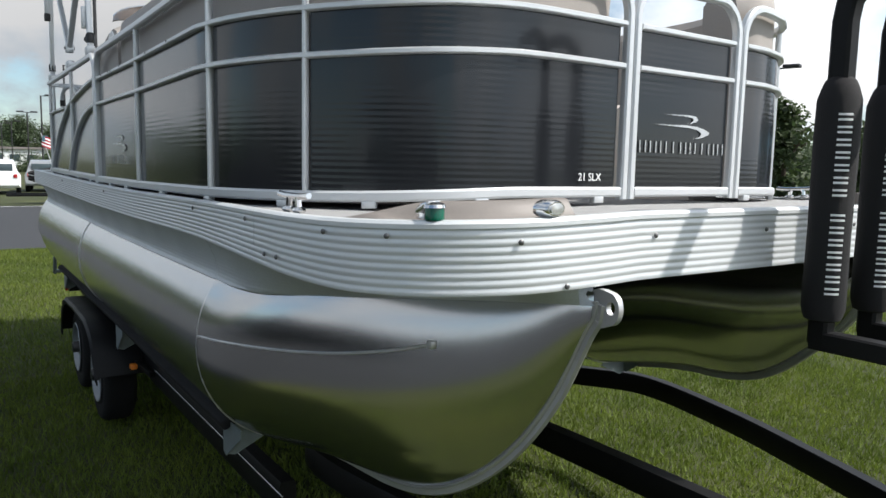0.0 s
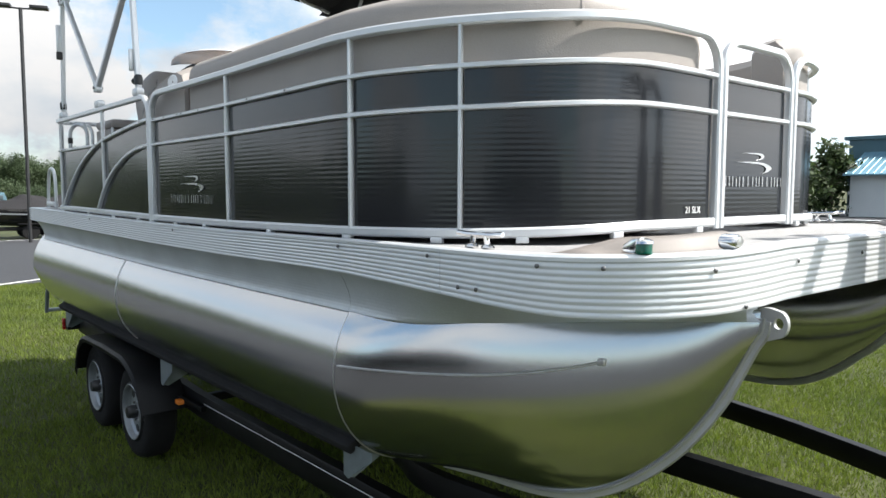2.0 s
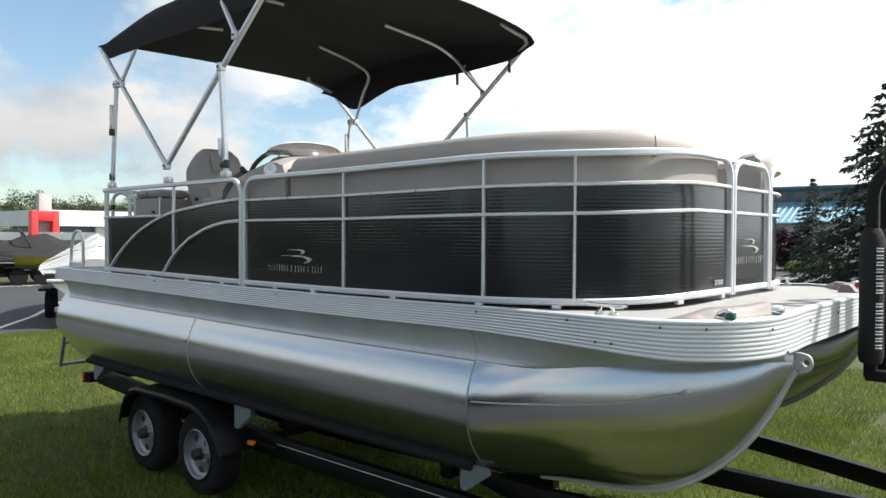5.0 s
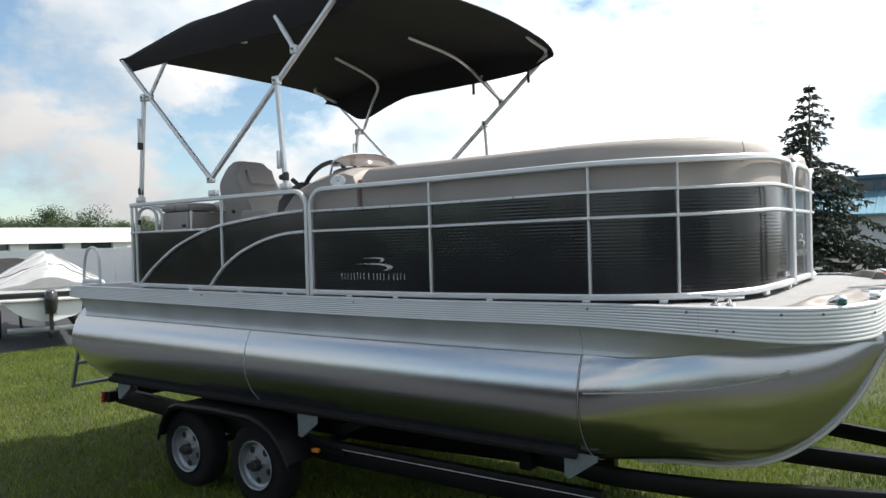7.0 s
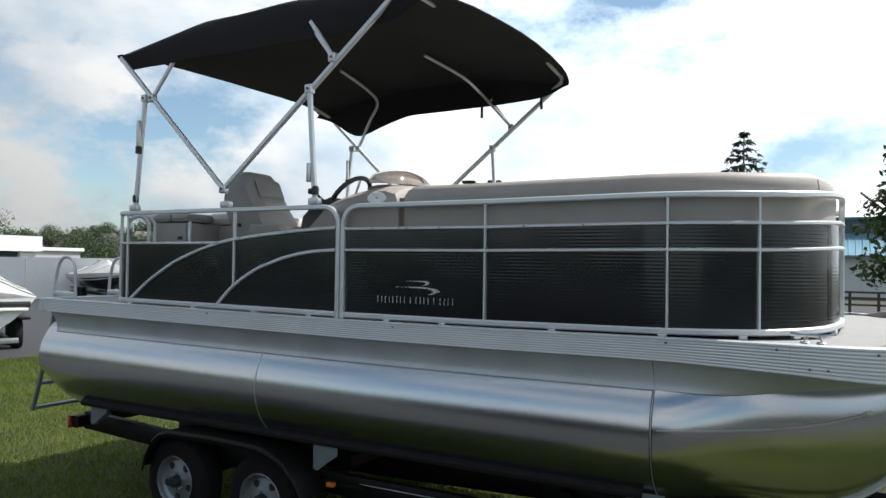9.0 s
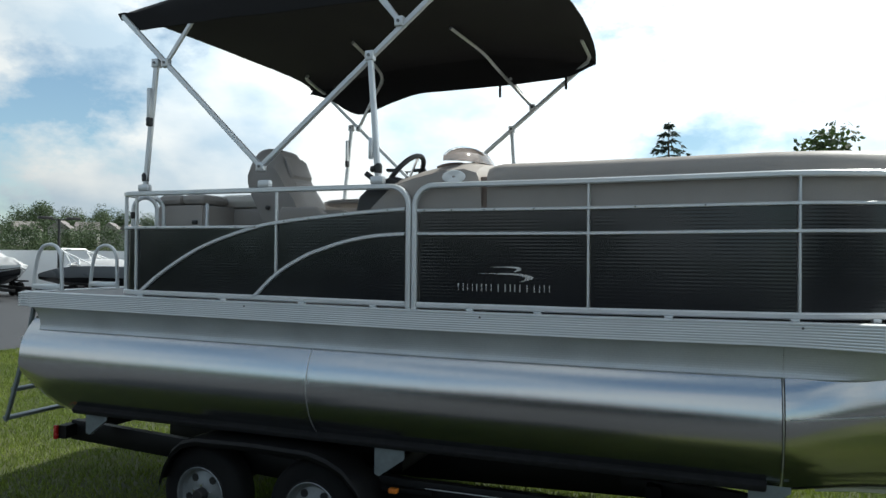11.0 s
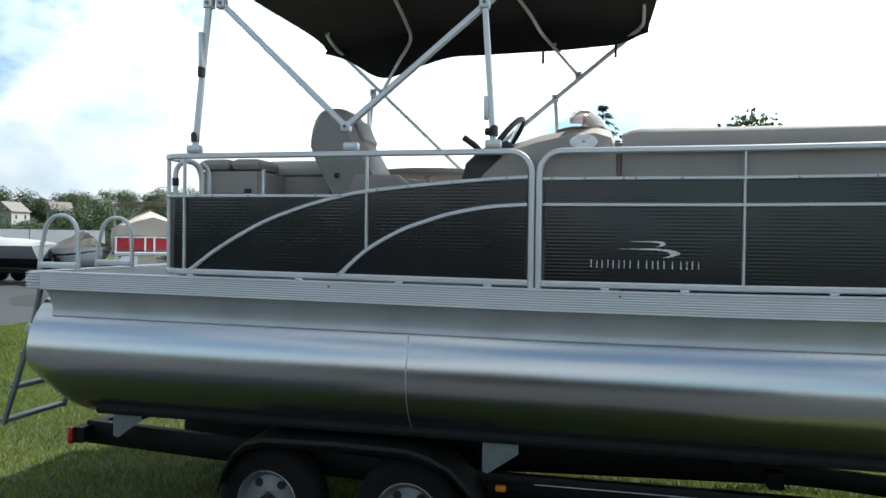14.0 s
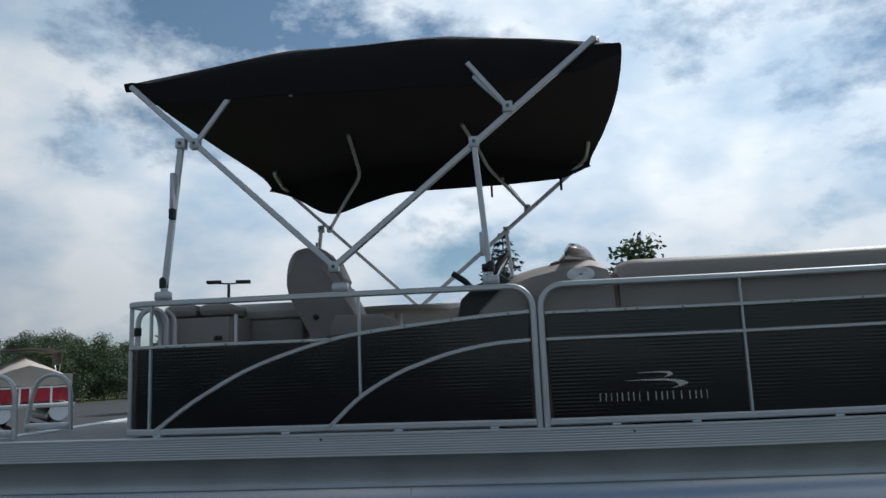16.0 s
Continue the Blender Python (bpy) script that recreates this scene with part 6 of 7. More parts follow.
        box(bm, (0.75, -W * 0.2, 2.06), (1.1, W * 0.2, 2.12), 0.02)
        part("tower_bar", bm, M_WHITE, ob, "white tower crossbar")
        bm = B()
        loops = []
        for k in range(9):
            f = k / 8
            x0 = -2.6 + 3.2 * f
            hh = 0.05 + 0.22 * math.sin(math.pi * (0.15 + 0.7 * f))
            loops.append([Vector((x0, W * 0.40 * c, 1.43 + hh * (1 - abs(c) ** 2.2))) for c in (-1, -0.8, -0.4, 0, 0.4, 0.8, 1)] + [Vector((x0, 0, 1.38))])
        rings(bm, loops)
        part("cockpit_cover", bm, M_COVER, ob, "white snap-on cockpit cover")
    elif tower:
        bm = B()
        tube(bm, spline([(-0.2, -W * 0.42, 1.3), (-0.5, -W * 0.4, 1.95), (-0.65, 0, 2.15), (-0.5, W * 0.4, 1.95), (-0.2, W * 0.42, 1.3)], 5), 0.04, 6)
        part("tower", bm, M_PLASTIC, ob)
    bm = B()
    loops = []
    for z, rx, ry, dx in ((0.74, 0.13, 0.085, 0.0), (0.82, 0.17, 0.12, -0.01), (0.98, 0.20, 0.135, -0.02), (1.10, 0.20, 0.135, -0.03), (1.18, 0.16, 0.11, -0.02), (1.21, 0.09, 0.06, 0.0)):
        loops.append([Vector((-L / 2 - 0.20 + dx + rx * math.cos(math.tau * k / 14), ry * math.sin(math.tau * k / 14), z)) for k in range(14)])
    rings(bm, loops)
    motor = part("outboard_motor", bm, M_GELB, ob, "black outboard motor cowl")
    bm = B()
    extrude_xz(bm, [(-L / 2 - 0.30, 0.76), (-L / 2 - 0.10, 0.76), (-L / 2 - 0.13, 0.40), (-L / 2 - 0.20, 0.26), (-L / 2 - 0.30, 0.30), (-L / 2 - 0.42, 0.36), (-L / 2 - 0.42, 0.40), (-L / 2 - 0.26, 0.42)], -0.035, 0.035, 0.008)
    part("lower_unit", bm, M_PLASTIC, motor)
    for s in (-1, 1):
        bm = B()
        box(bm, (-L / 2 - 0.12, s * 0.09 - 0.02, 0.72), (-L / 2 + 0.03, s * 0.09 + 0.02, 0.98), 0.006)
        part("clamp_bracket", bm, M_RIM, motor)
    for s in (-1, 1):
        bm = B()
        box(bm, (-L / 2 + 0.1, s * 0.55 - 0.05, 0.38), (L / 2 + 0.8, s * (0.5) + 0.05, 0.5), 0.01)
        part("trailer_rail", bm, M_BLACK, ob)
        for wx in (-0.7, 0.1):
            bm = B()
            lathe(bm, [(0.17, -0.10), (0.30, -0.10), (0.325, -0.05), (0.325, 0.05), (0.30, 0.10), (0.17, 0.10)], (wx, s * (W / 2 - 0.12), 0.325), "y", 18)
            part("wheel", bm, M_TYRE, ob)
            bm = B()
            lathe(bm, [(0.19, s * 0.10), (0.12, s * 0.075), (0.0, s * 0.09)], (wx, s * (W / 2 - 0.12), 0.325), "y", 14, False)
            part("rim", bm, M_RIM, ob)
        bm = B()
        box(bm, (-1.15, s * (W / 2 - 0.02) - 0.12, 0.66), (0.55, s * (W / 2 - 0.02) + 0.12, 0.72), 0.02)
        part("fender", bm, M_BLACK, ob)
    ob.rotation_euler.z = radians(turn)
    return ob


small = runabout(-28.0, 4.5, 266, 5.6, "black runabout boat on a trailer under a dark cover", (M_GELB, M_GELB), M_GEL, M_CANVAS)
small.scale = (0.92, 0.92, 0.84)
runabout(-27.9, 8.1, 74, 6.2, "white and yellow runabout boat with a dark tower", (M_GELY, M_SILVERB), M_GELY, M_CANVAS, True)
runabout(-15.3, 5.1, 156, 6.3, "white runabout boat under a creased white fitted cover", (M_GEL, M_GEL), M_GELB, M_COVER)
runabout(-28.5, 18.3, 340, 6.0, "white and black runabout boat under a white cover", (M_GELB, M_GEL), M_GELB, M_COVER)
runabout(-23.9, 19.2, 182.7, 5.9, "sleek silver and black runabout boat with a white folded tower", (M_GELB, M_SILVERB), M_GELB, None, True, True)


def parked_car(x, y, turn, label, paint):
    """A hatchback seen mostly from behind."""
    ob = thing("parked_car", label, "car", "parked cars", at=(x, y, 0))
    bm = B()
    loops = []
    for px, zl, zt, w in ((-2.2, 0.45, 0.95, 0.86), (-2.12, 0.35, 1.02, 0.92), (-1.2, 0.3, 1.05, 0.95), (0.6, 0.3, 1.02, 0.95), (1.6, 0.32, 0.92, 0.92), (2.15, 0.42, 0.75, 0.82)):
        loops.append([Vector((px, -w, zl)), Vector((px, w, zl)), Vector((px, w, zt - 0.12)), Vector((px, w - 0.06, zt)), Vector((px, -w + 0.06, zt)), Vector((px, -w, zt - 0.12))])
    rings(bm, loops)
    part("body", bm, paint, ob)
    bm = B()
    loops = []
    for px, zt, w in ((-2.08, 1.0, 0.84), (-1.75, 1.58, 0.68), (-1.4, 1.66, 0.66), (-0.2, 1.66, 0.66), (0.25, 1.58, 0.68), (0.95, 1.0, 0.82)):
        loops.append([Vector((px, -0.86, 0.98)), Vector((px, 0.86, 0.98)), Vector((px, w, zt)), Vector((px, -w, zt))])
    rings(bm, loops)
    part("cabin", bm, paint, ob)
    bm = B()
    box(bm, (-2.03, -0.62, 1.12), (-1.86, 0.62, 1.46), 0.02)
    part("rear_window", bm, M_WINDOW, ob)
    for s in (-1, 1):
        bm = B()
        box(bm, (-2.235, s * 0.80 - 0.16 * (s > 0), 0.80), (-2.08, s * 0.80 + 0.16 * (s < 0), 0.98), 0.02)
        part("tail_light", bm, M_RED, ob)
        bm = B()
        box(bm, (-1.4, s * 0.80 - 0.012, 1.10), (0.2, s * 0.80 + 0.012, 1.46), 0.01)
        part("side_window", bm, M_WINDOW, ob)
        for wx in (-1.35, 1.35):
            bm = B()
            lathe(bm, [(0.18, -0.1), (0.30, -0.1), (0.32, -0.06), (0.32, 0.06), (0.30, 0.1), (0.18, 0.1)], (wx, s * 0.84, 0.32), "y", 16)
            wheel = part("wheel", bm, M_TYRE, ob)
            bm = B()
            lathe(bm, [(0.20, s * 0.1), (0.12, s * 0.08), (0.0, s * 0.09)], (wx, s * 0.84, 0.32), "y", 12, False)
            part("rim", bm, M_RIM, wheel)
    ob.rotation_euler.z = radians(turn)


parked_car(-38.2, 1.5, 176, "white hatchback car parked beyond the lot", M_GEL)
parked_car(-41.0, 3.9, 172, "silver car parked beyond the lot", M_SILVERB)
parked_car(-56.0, 7.6, 170, "dark car parked beyond the lot", M_TEALD)

x, y = polar(-0.8, -3.8, 129.2, 30)
runabout(x, y, 322, 5.2, "white runabout boat under a draped taupe canvas", (M_GEL, M_GEL), M_GELB, M_DRAPE)

# flag on a slim pole beside the black boat
fl = thing("flag", "small striped flag on a slim leaning pole", "flag")
bm = B()
tube(bm, [(-30.0, 3.0, 1.3), (-30.0, 2.6, 2.75)], 0.02, 6)
part("pole", bm, M_RAIL, fl)
for k in range(7):
    bm = B()
    loops = []
    for j in range(7):
        u = j / 6
        yy, zz = 2.62 + 0.55 * u, 2.68 - 0.065 * k - 0.2 * u
        xx = -30.0 + 0.05 * math.sin(5 * u)
        loops.append([Vector((xx, yy, zz)), Vector((xx + 0.004, yy, zz)), Vector((xx + 0.004, yy, zz - 0.064)), Vector((xx, yy, zz - 0.064))])
    rings(bm, loops)
    part("stripe", bm, M_REDP if k % 2 == 0 else M_WHITE, fl)
bm = B()
box(bm, (-29.99, 2.63, 2.43), (-29.955, 2.84, 2.66))
part("canton", bm, M_TEALD, fl, "", False)

# behind the walk, never in view: a black boat added to darken the tubes' reflections
runabout(-2.2, -7.0, 180, 7.4, "unseen covered black boat added to darken the tube reflections", (M_GELB, M_GELB), M_GELB, M_CANVAS)

# red pontoon boat across the lot
rp = thing("red_pontoon_boat", "red-panelled pontoon boat with a tan canvas top", "boat")
rp.location = (-17.8, 20.6, 0)
rp.rotation_euler.z = radians(309)
for y in (-0.8, 0.8):
    bm = B()
    tube(bm, [(-3, y, 0.85), (2.2, y, 0.85), (2.9, y, 1.0)], 0.28, 14)
    part("pontoon", bm, M_TUBE, rp)
bm = B()
box(bm, (-3.0, -1.25, 1.15), (2.9, 1.25, 1.27), 0.01)
part("deck", bm, M_TRIM, rp)
for y in (-1.2, 1.2):
    for k in range(4):
        bm = B()
        box(bm, (-2.7 + k * 1.2, y - 0.02, 1.33), (-2.7 + k * 1.2 + 1.10, y + 0.02, 1.74))
        part("panel", bm, M_REDP, rp, "", False)
    bm = B()
    tube(bm, [(-2.75, y, 1.78), (2.1, y, 1.78)], 0.03, 6)
    part("rail", bm, M_WHITE, rp)
    for k in range(5):
        bm = B()
        tube(bm, [(-2.75 + k * 1.2, y, 1.27), (-2.75 + k * 1.2, y, 1.80)], 0.035, 6)
        part("post", bm, M_WHITE, rp)
    bm = B()
    loops = []
    for k in range(25):
        x = -2.85 + 5.0 * k / 24
        b_ = y * (1.03 + 0.02 * math.sin(k * 1.9))
        loops.append([Vector((x, b_, 1.79)), Vector((x, y * 0.99, 2.12)), Vector((x, y * 0.97, 2.12)), Vector((x, b_ - 0.03 * y, 1.79))])
    rings(bm, loops)
    part("side_flap", bm, M_TAN, rp, "hanging tan side flap")
for x, y0, y1 in ((-2.75, -1.2, 1.2), (2.1, -1.2, 1.2)):
    bm = B()
    box(bm, (x - 0.02, y0, 1.33), (x + 0.02, y1, 1.74))
    part("panel", bm, M_REDP, rp, "", False)
bm = B()
loops = []
for k in range(12):
    f = k / 11
    x = -2.8 + 5.0 * f
    hh = 0.78 * math.sin(math.pi * (0.08 + 0.84 * f)) ** 0.5 * (1 + 0.12 * math.sin(5 * f * 3))
    loops.append([Vector((x, 1.25 * c, 2.08 + hh * (1 - abs(c) ** 1.2))) for c in (-1, -0.75, -0.4, 0, 0.4, 0.75, 1)] + [Vector((x, 0, 1.8))])
rings(bm, loops)
part("mooring_cover", bm, M_TAN, rp, "tan peaked mooring cover")
bm = B()
loops = []
for k in range(8):
    x = -2.0 + 2.6 * k / 7
    loops.append([Vector((x, 1.2 * c, 3.12 - 0.12 * abs(c) ** 3)) for c in (-1, -0.6, 0, 0.6, 1)] + [Vector((x, 1.2 * c, 3.08 - 0.12 * abs(c) ** 3)) for c in (1, 0.6, 0, -0.6, -1)])
rings(bm, loops)
part("canopy", bm, M_BROWN, rp, "brown bimini canopy")
for y in (-1.2, -0.25, 0.05, 0.65, 1.2):
    bm = B()
    tube(bm, [(2.14, y, 1.27), (2.14, y, 1.82)], 0.035, 6)
    part("post", bm, M_WHITE, rp)
bm = B()
tube(bm, [(2.14, -1.2, 1.79), (2.14, 1.2, 1.79)], 0.03, 6)
part("rail", bm, M_WHITE, rp)
bm = B()
loops = []
for k in range(21):
    y = -1.26 + 2.52 * k / 20
    dx = 0.03 * math.sin(k * 1.7)
    loops.append([Vector((2.18 + dx, y, 1.84)), Vector((2.20, y, 2.20)), Vector((2.17, y, 2.20)), Vector((2.15 + dx, y, 1.84))])
rings(bm, loops)
part("end_flap", bm, M_TAN, rp, "hanging tan end flap")
bm = B()
box(bm, (-1.95, 1.12, 2.55), (0.55, 1.15, 3.0))
part("curtain", bm, M_BROWN, rp, "brown hanging side curtain", False)
for x in (-1.9, 0.5):
    for y in (-1.15, 1.15):
        bm = B()
        tube(bm, [(-0.6, y, 1.86), (x, y, 3.0)], 0.02, 6)
        part("bow_tube", bm, M_RAIL, rp)
for x in (-1.0, 0.4):
    for y in (-1.05, 1.05):
        bm = B()
        lathe(bm, [(0.15, -0.09), (0.3, -0.09), (0.3, 0.09), (0.15, 0.09)], (x, y, 0.3), "y", 16)
        part("wheel", bm, M_TYRE, rp)
bm = B()
box(bm, (-2.9, -0.5, 0.42), (3.6, -0.4, 0.55))
box(bm, (-2.9, 0.4, 0.42), (3.6, 0.5, 0.55))
part("trailer_frame", bm, M_BLACK, rp, "", False)

# long white wall and low white sheds behind the boats
wl_ = thing("boundary_wall", "long white panelled wall behind the boats", "wall")
for k in range(7):
    p0, p1 = Vector((-40.0 + 2.2 * k, 10.5 + 2.35 * k, 0)), Vector((-40.0 + 2.2 * (k + 1) - 0.03, 10.5 + 2.35 * (k + 1) - 0.03, 0))
    t = (p1 - p0).normalized()
    nn = Vector((-t.y, t.x, 0)) * 0.08
    bm = B()
    loops = [[p0 - nn, p1 - nn, p1 + nn, p0 + nn], [q + Vector((0, 0, 2.05)) for q in (p0 - nn, p1 - nn, p1 + nn, p0 + nn)]]
    rings(bm, loops)
    part("panel", bm, M_WALL, wl_, "", False)
shed = thing("storage_shed", "white flat-roofed storage shed with dark open bays", "building")
bm = B()
box(bm, (-58, 16, 0), (-50, 28.3, 1.85))
part("wall", bm, M_WALL, shed, "", False)
bm = B()
box(bm, (-58.2, 15.8, 2.5), (-49.6, 28.5, 3.6))
part("roof", bm, M_WALL, shed, "", False)
for k in range(4):
    bm = B()
    box(bm, (-50.5, 16.6 + 3.7 * k - 0.6, 1.8), (-50.0, 16.6 + 3.7 * k + 0.6, 2.55))
    part("pier", bm, M_WALL, shed, "", False)
bm = B()
box(bm, (-57, 16.5, 1.8), (-50.3, 27.8, 2.52))
part("bay", bm, M_WINDOW, shed, "dark bands of window glass", False)
shed2 = thing("storage_shed", "low grey store beside the white shed", "building")
bm = B()
box(bm, (-57, 28.6, 0), (-51, 32.5, 2.6))
part("wall", bm, M_GREYW, shed2, "", False)
bm = B()
box(bm, (-57.2, 28.55, 2.6), (-50.8, 32.7, 2.85))
part("roof", bm, M_WALL, shed2, "", False)
bm = B()
box(bm, (-51.02, 29.4, 0.6), (-50.95, 31.6, 1.9))
part("window", bm, M_WINDOW, shed2, "", False)
cot = thing("storage_shed", "long white building beyond the parked cars", "building")
bm = B()
box(bm, (-104, 1.6, -1), (-96, 9.6, 2.7))
part("wall", bm, M_WALL, cot, "", False)
bm = B()
box(bm, (-104.3, 1.3, 2.7), (-95.7, 9.9, 2.95))
part("roof", bm, M_ROOF, cot, "", False)
for k in range(4):
    bm = B()
    box(bm, (-96.02, 2.2 + 1.8 * k, 1.3), (-95.95, 3.3 + 1.8 * k, 2.1))
    part("window", bm, M_WINDOW, cot, "", False)
# red arch sign with a grey pylon
sg_ = thing("red_arch_sign", "bright red square arch sign with a grey pylon", "sign")
sx0, sy0 = -39.0, 12.3
bm = B()
box(bm, (sx0, sy0 - 0.78, 0), (sx0 + 0.5, sy0 - 0.45, 3.2), 0.02)
box(bm, (sx0, sy0 + 0.3, 0), (sx0 + 0.5, sy0 + 0.62, 3.2), 0.02)
box(bm, (sx0 + 0.01, sy0 - 0.46, 2.65), (sx0 + 0.49, sy0 + 0.31, 3.19), 0.02)
part("arch", bm, M_REDS, sg_)
bm = B()
box(bm, (sx0 - 0.6, sy0 - 0.2, 0), (sx0 - 0.1, sy0 + 0.45, 4.1), 0.02)
part("pylon", bm, M_GREYW, sg_)

# hill with woods and houses
bm = B()
loops = []
for i in range(40):
    b = 100 + 2.2 * i
    row = []
    for d, z in ((78, -0.1), (95, 0.7), (120, 2.4), (160, 4.4), (230, 5.0), (330, 2.0)):
        zz = z * (0.8 + 0.35 * math.sin(b * 0.11) + 0.15 * math.sin(b * 0.37)) if d > 78 else z
        row.append(Vector((*polar(0, -3, b, d), zz)))
    loops.append(row)
rings(bm, loops, closed=False, caps=False)
whole("hillside", bm, M_GRASS, "low grassy hill behind the lot", "hill", "structure")


def hill_z(b, d):
    pts = table([(78, -0.1), (95, 0.7), (120, 2.4), (160, 4.4), (230, 5.0), (330, 2.0)])
    return pts(d) * (0.8 + 0.35 * math.sin(b * 0.11) + 0.15 * math.sin(b * 0.37)) if d > 78 else 0


def house(x, y, z, turn, w, label):
    ob = thing("house", label, "house", "houses on the hill", at=(x, y, z))
    bm = B()
    box(bm, (-w / 2, -4, -1.5), (w / 2, 4, 2.6))
    wall = part("wall", bm, M_HOUSE, ob, "", False)
    bm = B()
    a = [bm.verts.new(q) for q in ((-w / 2 - 0.4, -4.5, 2.5), (-w / 2 - 0.4, 4.5, 2.5), (-w / 2 - 0.4, 0, 5.0))]
    b = [bm.verts.new(q) for q in ((w / 2 + 0.4, -4.5, 2.5), (w / 2 + 0.4, 4.5, 2.5), (w / 2 + 0.4, 0, 5.0))]
    bm.faces.new(a)
    bm.faces.new(b)
    for i in range(3):
        bm.faces.new((a[i], a[(i + 1) % 3], b[(i + 1) % 3], b[i]))
    part("roof", bm, M_ROOF, ob, "", False)
    for k in range(2):
        bm = B()
        box(bm, (-w / 4 - 0.5 + w / 2 * k, -4.06, 0.7), (-w / 4 + 0.5 + w / 2 * k, -3.98, 1.7))
        part("window", bm, M_WINDOW, wall, "", False)
    ob.rotation_euler.z = radians(turn)
    ob.scale = (0.34, 0.40, 0.56)


rng = random.Random(77)
for b, d, w in ((134.2, 118, 10), (135.6, 128, 12), (137.2, 122, 9), (138.8, 130, 11), (141.0, 124, 10), (131.2, 132, 9), (143.5, 132, 11), (146.2, 120, 10), (148.6, 130, 10), (158.5, 118, 11), (160.6, 110, 9), (162.6, 120, 12), (164.8, 112, 10), (151.5, 128, 12)):
    x, y = polar(0, -3, b, d)
    house(x, y, hill_z(b, d) + 1.1, b - 90 + rng.choice((0, 90, 55, -50)) + rng.uniform(-20, 20), w, "distant pale house with a dark gabled roof")


def woods(name, spots, mat, label, seed, size):
    rng = random.Random(seed)
    vs, fs = [], []
    for b, d, h, w in spots:
        x, y = polar(0, -3, b, d)
        z0 = hill_z(b, d)
        for k in range(12):
            f = (k + 0.5) / 12
            a = rng.uniform(0, 6.28)
            r = w * 0.33 * rng.uniform(0.1, 1) * math.sin(math.pi * (0.2 + 0.7 * f))
            clump_leaves(vs, fs, (x + math.cos(a) * r, y + math.sin(a) * r, z0 + h * (0.08 + 0.84 * f)), w * rng.uniform(0.16, 0.27), 210, size * 0.62, 0.8, rng)
    tagged(new(name, from_lists(name, vs, fs, mat)), label, "trees", kind="stuff")


rng = random.Random(5)
def crown_top(b, d, top):
    """Tree height on the hill that reaches a given level."""
    return max(3.0, top - hill_z(b, d))


far_spots = [(b + rng.uniform(-0.7, 0.7), rng.uniform(135, 190), rng.uniform(3.6, 6.8) * (1.0 if b < 152 else 0.6), rng.uniform(6, 9)) for b in [104 + 0.55 * k for k in range(140)]]
near_spots = [(b + rng.uniform(-0.5, 0.5), rng.uniform(84, 116), rng.uniform(2.6, 5.4) * (0.4 if 130.3 < b < 135.5 or 146 < b < 149 or b > 156 else 1.0), rng.uniform(4.5, 7.5)) for b in [112 + 0.85 * k for k in range(76)]]
near_spots += [(b, 74 + rng.uniform(-4, 4), h, 5.5) for b, h in ((119.3, 4.3), (120.6, 5.4), (121.8, 5.6), (123.2, 4.6), (124.6, 4.9), (126.2, 4.2), (129.2, 4.6), (127.6, 3.6), (131.5, 4.4), (117.6, 4.0), (116.2, 3.6))]
far_spots = [(b, d, h if b < 150 else crown_top(b, d, rng.uniform(6.8, 9.4)), w if b < 150 else w * 1.1) for b, d, h, w in far_spots]
far_spots += [(146 + 0.5 * k, 138 + 4 * (k % 3), crown_top(146 + 0.5 * k, 140, rng.uniform(5.2, 7.2)), 7.0) for k in range(54)]
woods("woods", far_spots, M_FAR, "dense green woods along the hilltop", 1, 0.26)
# unseen trees behind the walk, added to cover low sky in the boat's reflections
back_spots = [(-170 + 1.6 * k + rng.uniform(-0.6, 0.6), rng.uniform(42, 50), rng.uniform(3.0, 4.6), rng.uniform(5, 7)) for k in range(46)]
back_spots += [(-58 + 1.6 * k + rng.uniform(-0.6, 0.6), rng.uniform(42, 50), rng.uniform(3.0, 4.6), rng.uniform(5, 7)) for k in range(26)]
woods("woods", back_spots, M_LEAF, "unseen belt of green trees added to dim the low reflections", 3, 0.25)
woods("woods", near_spots, M_FAR, "mixed green trees below the hill", 2, 0.18)

# painted lines on the lot
def road_line(pts):
    bm = B()
    pts = [Vector((x, y, 0.0155)) for x, y in pts]
    loops = []
    for i, p in enumerate(pts):
        t = (pts[min(i + 1, len(pts) - 1)] - pts[max(i - 1, 0)]).normalized()
        nn = Vector((-t.y, t.x, 0)) * 0.055
        loops.append([p - nn, p + nn])
    rings(bm, loops, closed=False, caps=False)
    whole("road_line", bm, M_LINE, "white painted line on the asphalt lot", "line", "structure", False)


road_line([(-12.75, 1.0), (-13.55, 2.28), (-15.54, 3.68), (-19.0, 5.6)])
road_line([(-12.9, 6.1), (-17.7, 9.65), (-22.0, 12.8)])
road_line([(-26.6, -6.0), (-26.6, 0.0), (-26.7, 3.2), (-26.6, 12.0)])

# a shadow on the lot, put in as a flat near-black patch
bm = B()
rng = random.Random(31)
rim = []
for k in range(28):
    a = math.tau * k / 28
    u, v = 2.0 * math.cos(a), (0.62 + rng.uniform(-0.10, 0.10)) * math.sin(a)
    rim.append((-16.4 - 0.70 * u + 0.71 * v, 13.4 + 0.71 * u + 0.70 * v))
rings(bm, [[Vector((x, y, z)) for x, y in rim] for z in (0.010, 0.0165)])
whole("road_patch", bm, M_LOT_SHADOW, "flat dark patch standing for a shadow on the asphalt lot", "road", "structure", False)

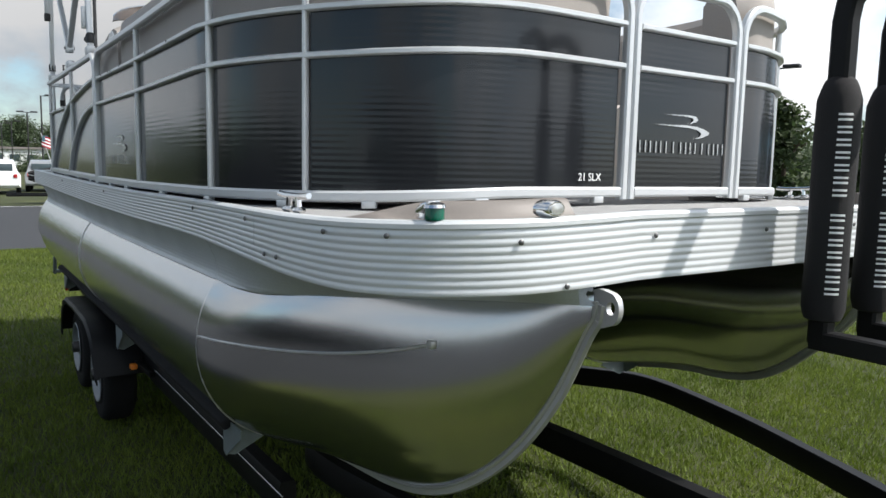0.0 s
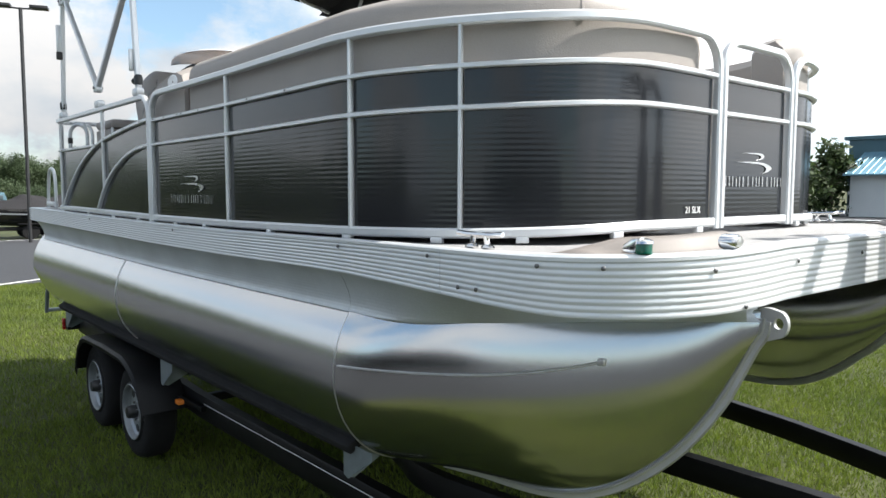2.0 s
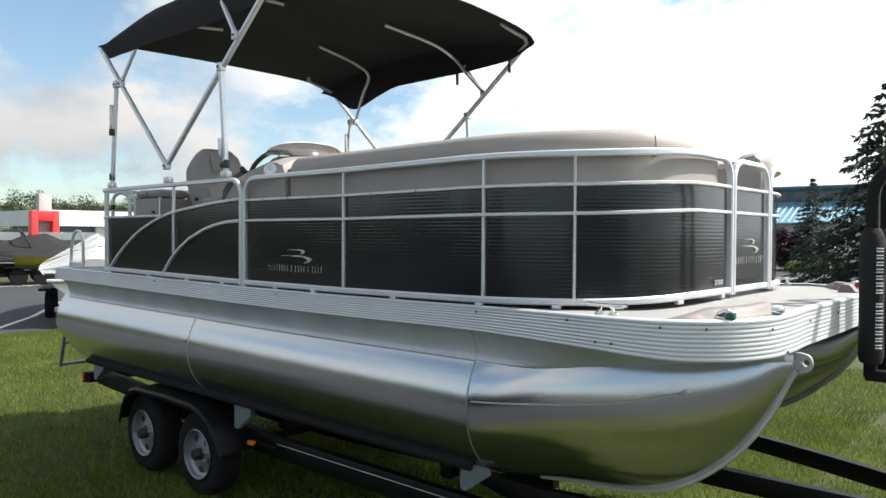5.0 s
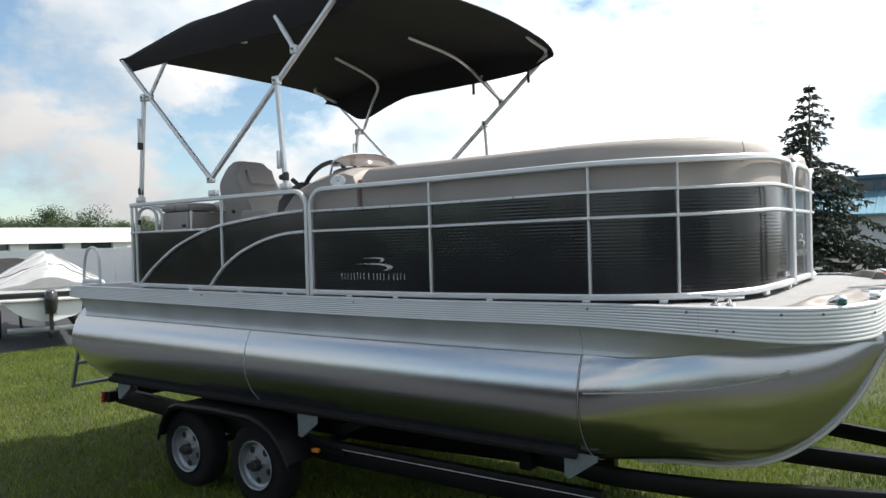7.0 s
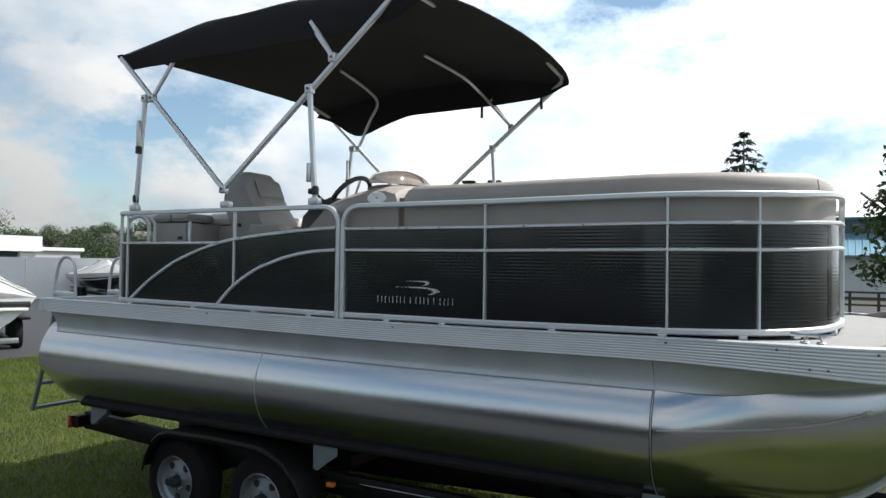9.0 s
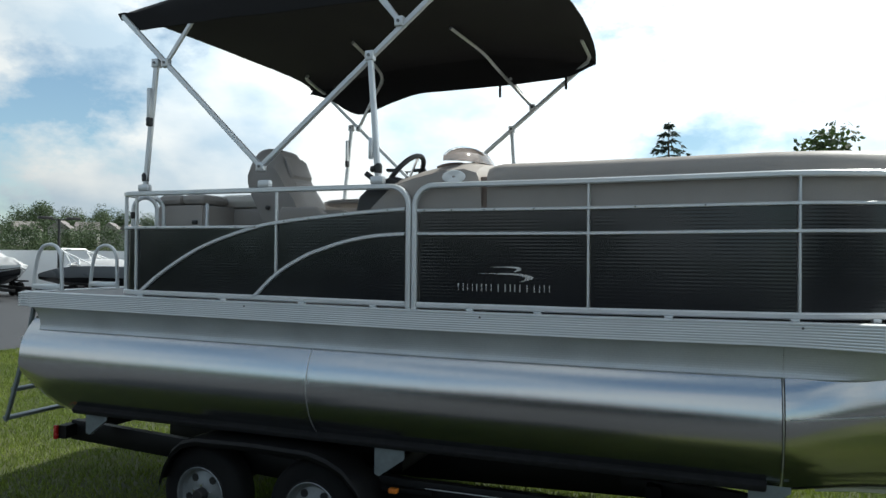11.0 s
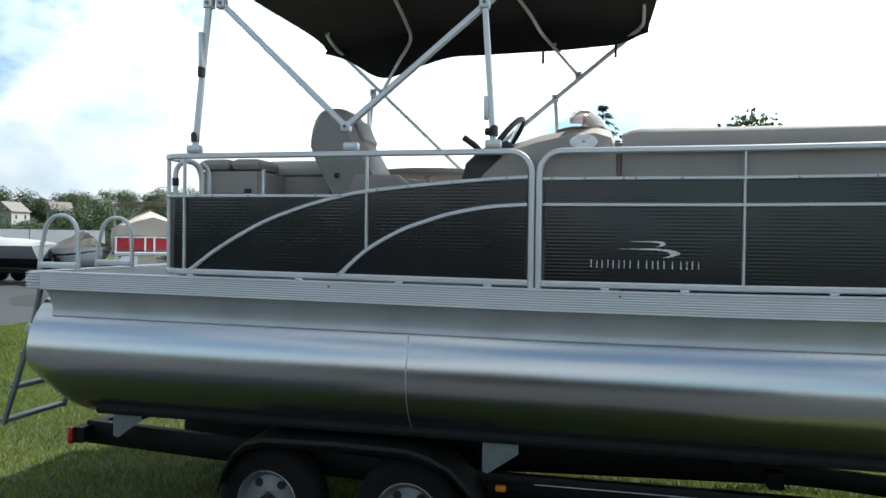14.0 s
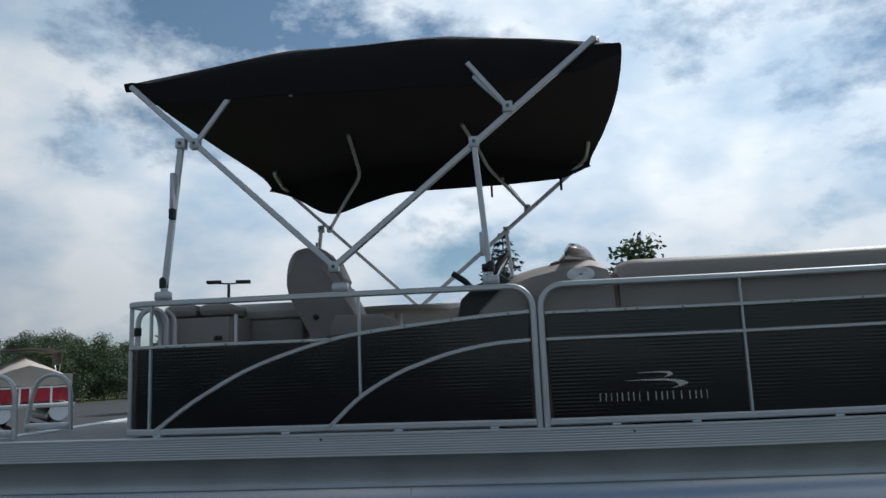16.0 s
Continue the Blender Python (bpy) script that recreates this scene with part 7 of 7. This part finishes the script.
# ---- grass blades ----
def lawn(name, x0, x1, y0, y1, count, height, width, seed, soft=(0, 0)):
    r = np.random.RandomState(seed)
    n = count
    x, y = r.uniform(x0, x1, n), r.uniform(y0, y1, n)
    x, y = x + soft[0] * np.abs(r.normal(0, 1, n)), y + soft[1] * np.abs(r.normal(0, 1, n))
    a = r.uniform(0, 6.283, n)
    h = height * r.uniform(0.5, 1.3, n)
    lean = r.uniform(0.1, 0.9, n) * h
    la = r.uniform(0, 6.283, n)
    w = width * r.uniform(0.6, 1.3, n)
    v = np.zeros((n, 3, 3))
    v[:, 0] = np.stack([x - np.cos(a) * w, y - np.sin(a) * w, np.zeros(n)], 1)
    v[:, 1] = np.stack([x + np.cos(a) * w, y + np.sin(a) * w, np.zeros(n)], 1)
    v[:, 2] = np.stack([x + np.cos(la) * lean, y + np.sin(la) * lean, h], 1)
    me = bpy.data.meshes.new(name)
    me.vertices.add(3 * n)
    me.vertices.foreach_set("co", v.ravel())
    me.loops.add(3 * n)
    me.loops.foreach_set("vertex_index", np.arange(3 * n))
    me.polygons.add(n)
    me.polygons.foreach_set("loop_start", np.arange(n) * 3)
    me.update()
    me.validate()
    me.materials.append(M_BLADE)
    tagged(new(name, me), "short mown lawn grass blades", "grass", kind="stuff")


lawn("lawn_grass", -12.6, 1.6, -1.13, 9.5, 290000, 0.050, 0.0045, 4)
lawn("lawn_grass", 1.6, 4.2, -1.4, 9.5, 58000, 0.050, 0.0045, 5, (0.5, 0))
lawn("lawn_grass", -3.0, 4.0, -1.13, 6.0, 100000, 0.042, 0.0045, 7)

# the lawn and lot lie a little below the trailer's datum
GROUND = -0.08
ON_BOAT = {"pontoon_boat", "fence_section", "bow_gate", "stern_gate", "bow_lounge", "aft_lounge", "helm_console", "captain_chair", "stern_bench", "stern_locker", "cockpit_table", "bimini_top", "deck_cleat", "bow_light_pod", "boarding_ladder", "boat_trailer"}
for ob in list(scene.objects):
    if ob.parent is None and ob.type in ("MESH", "EMPTY") and ob.name.split(".")[0] not in ON_BOAT:
        ob.location.z += GROUND
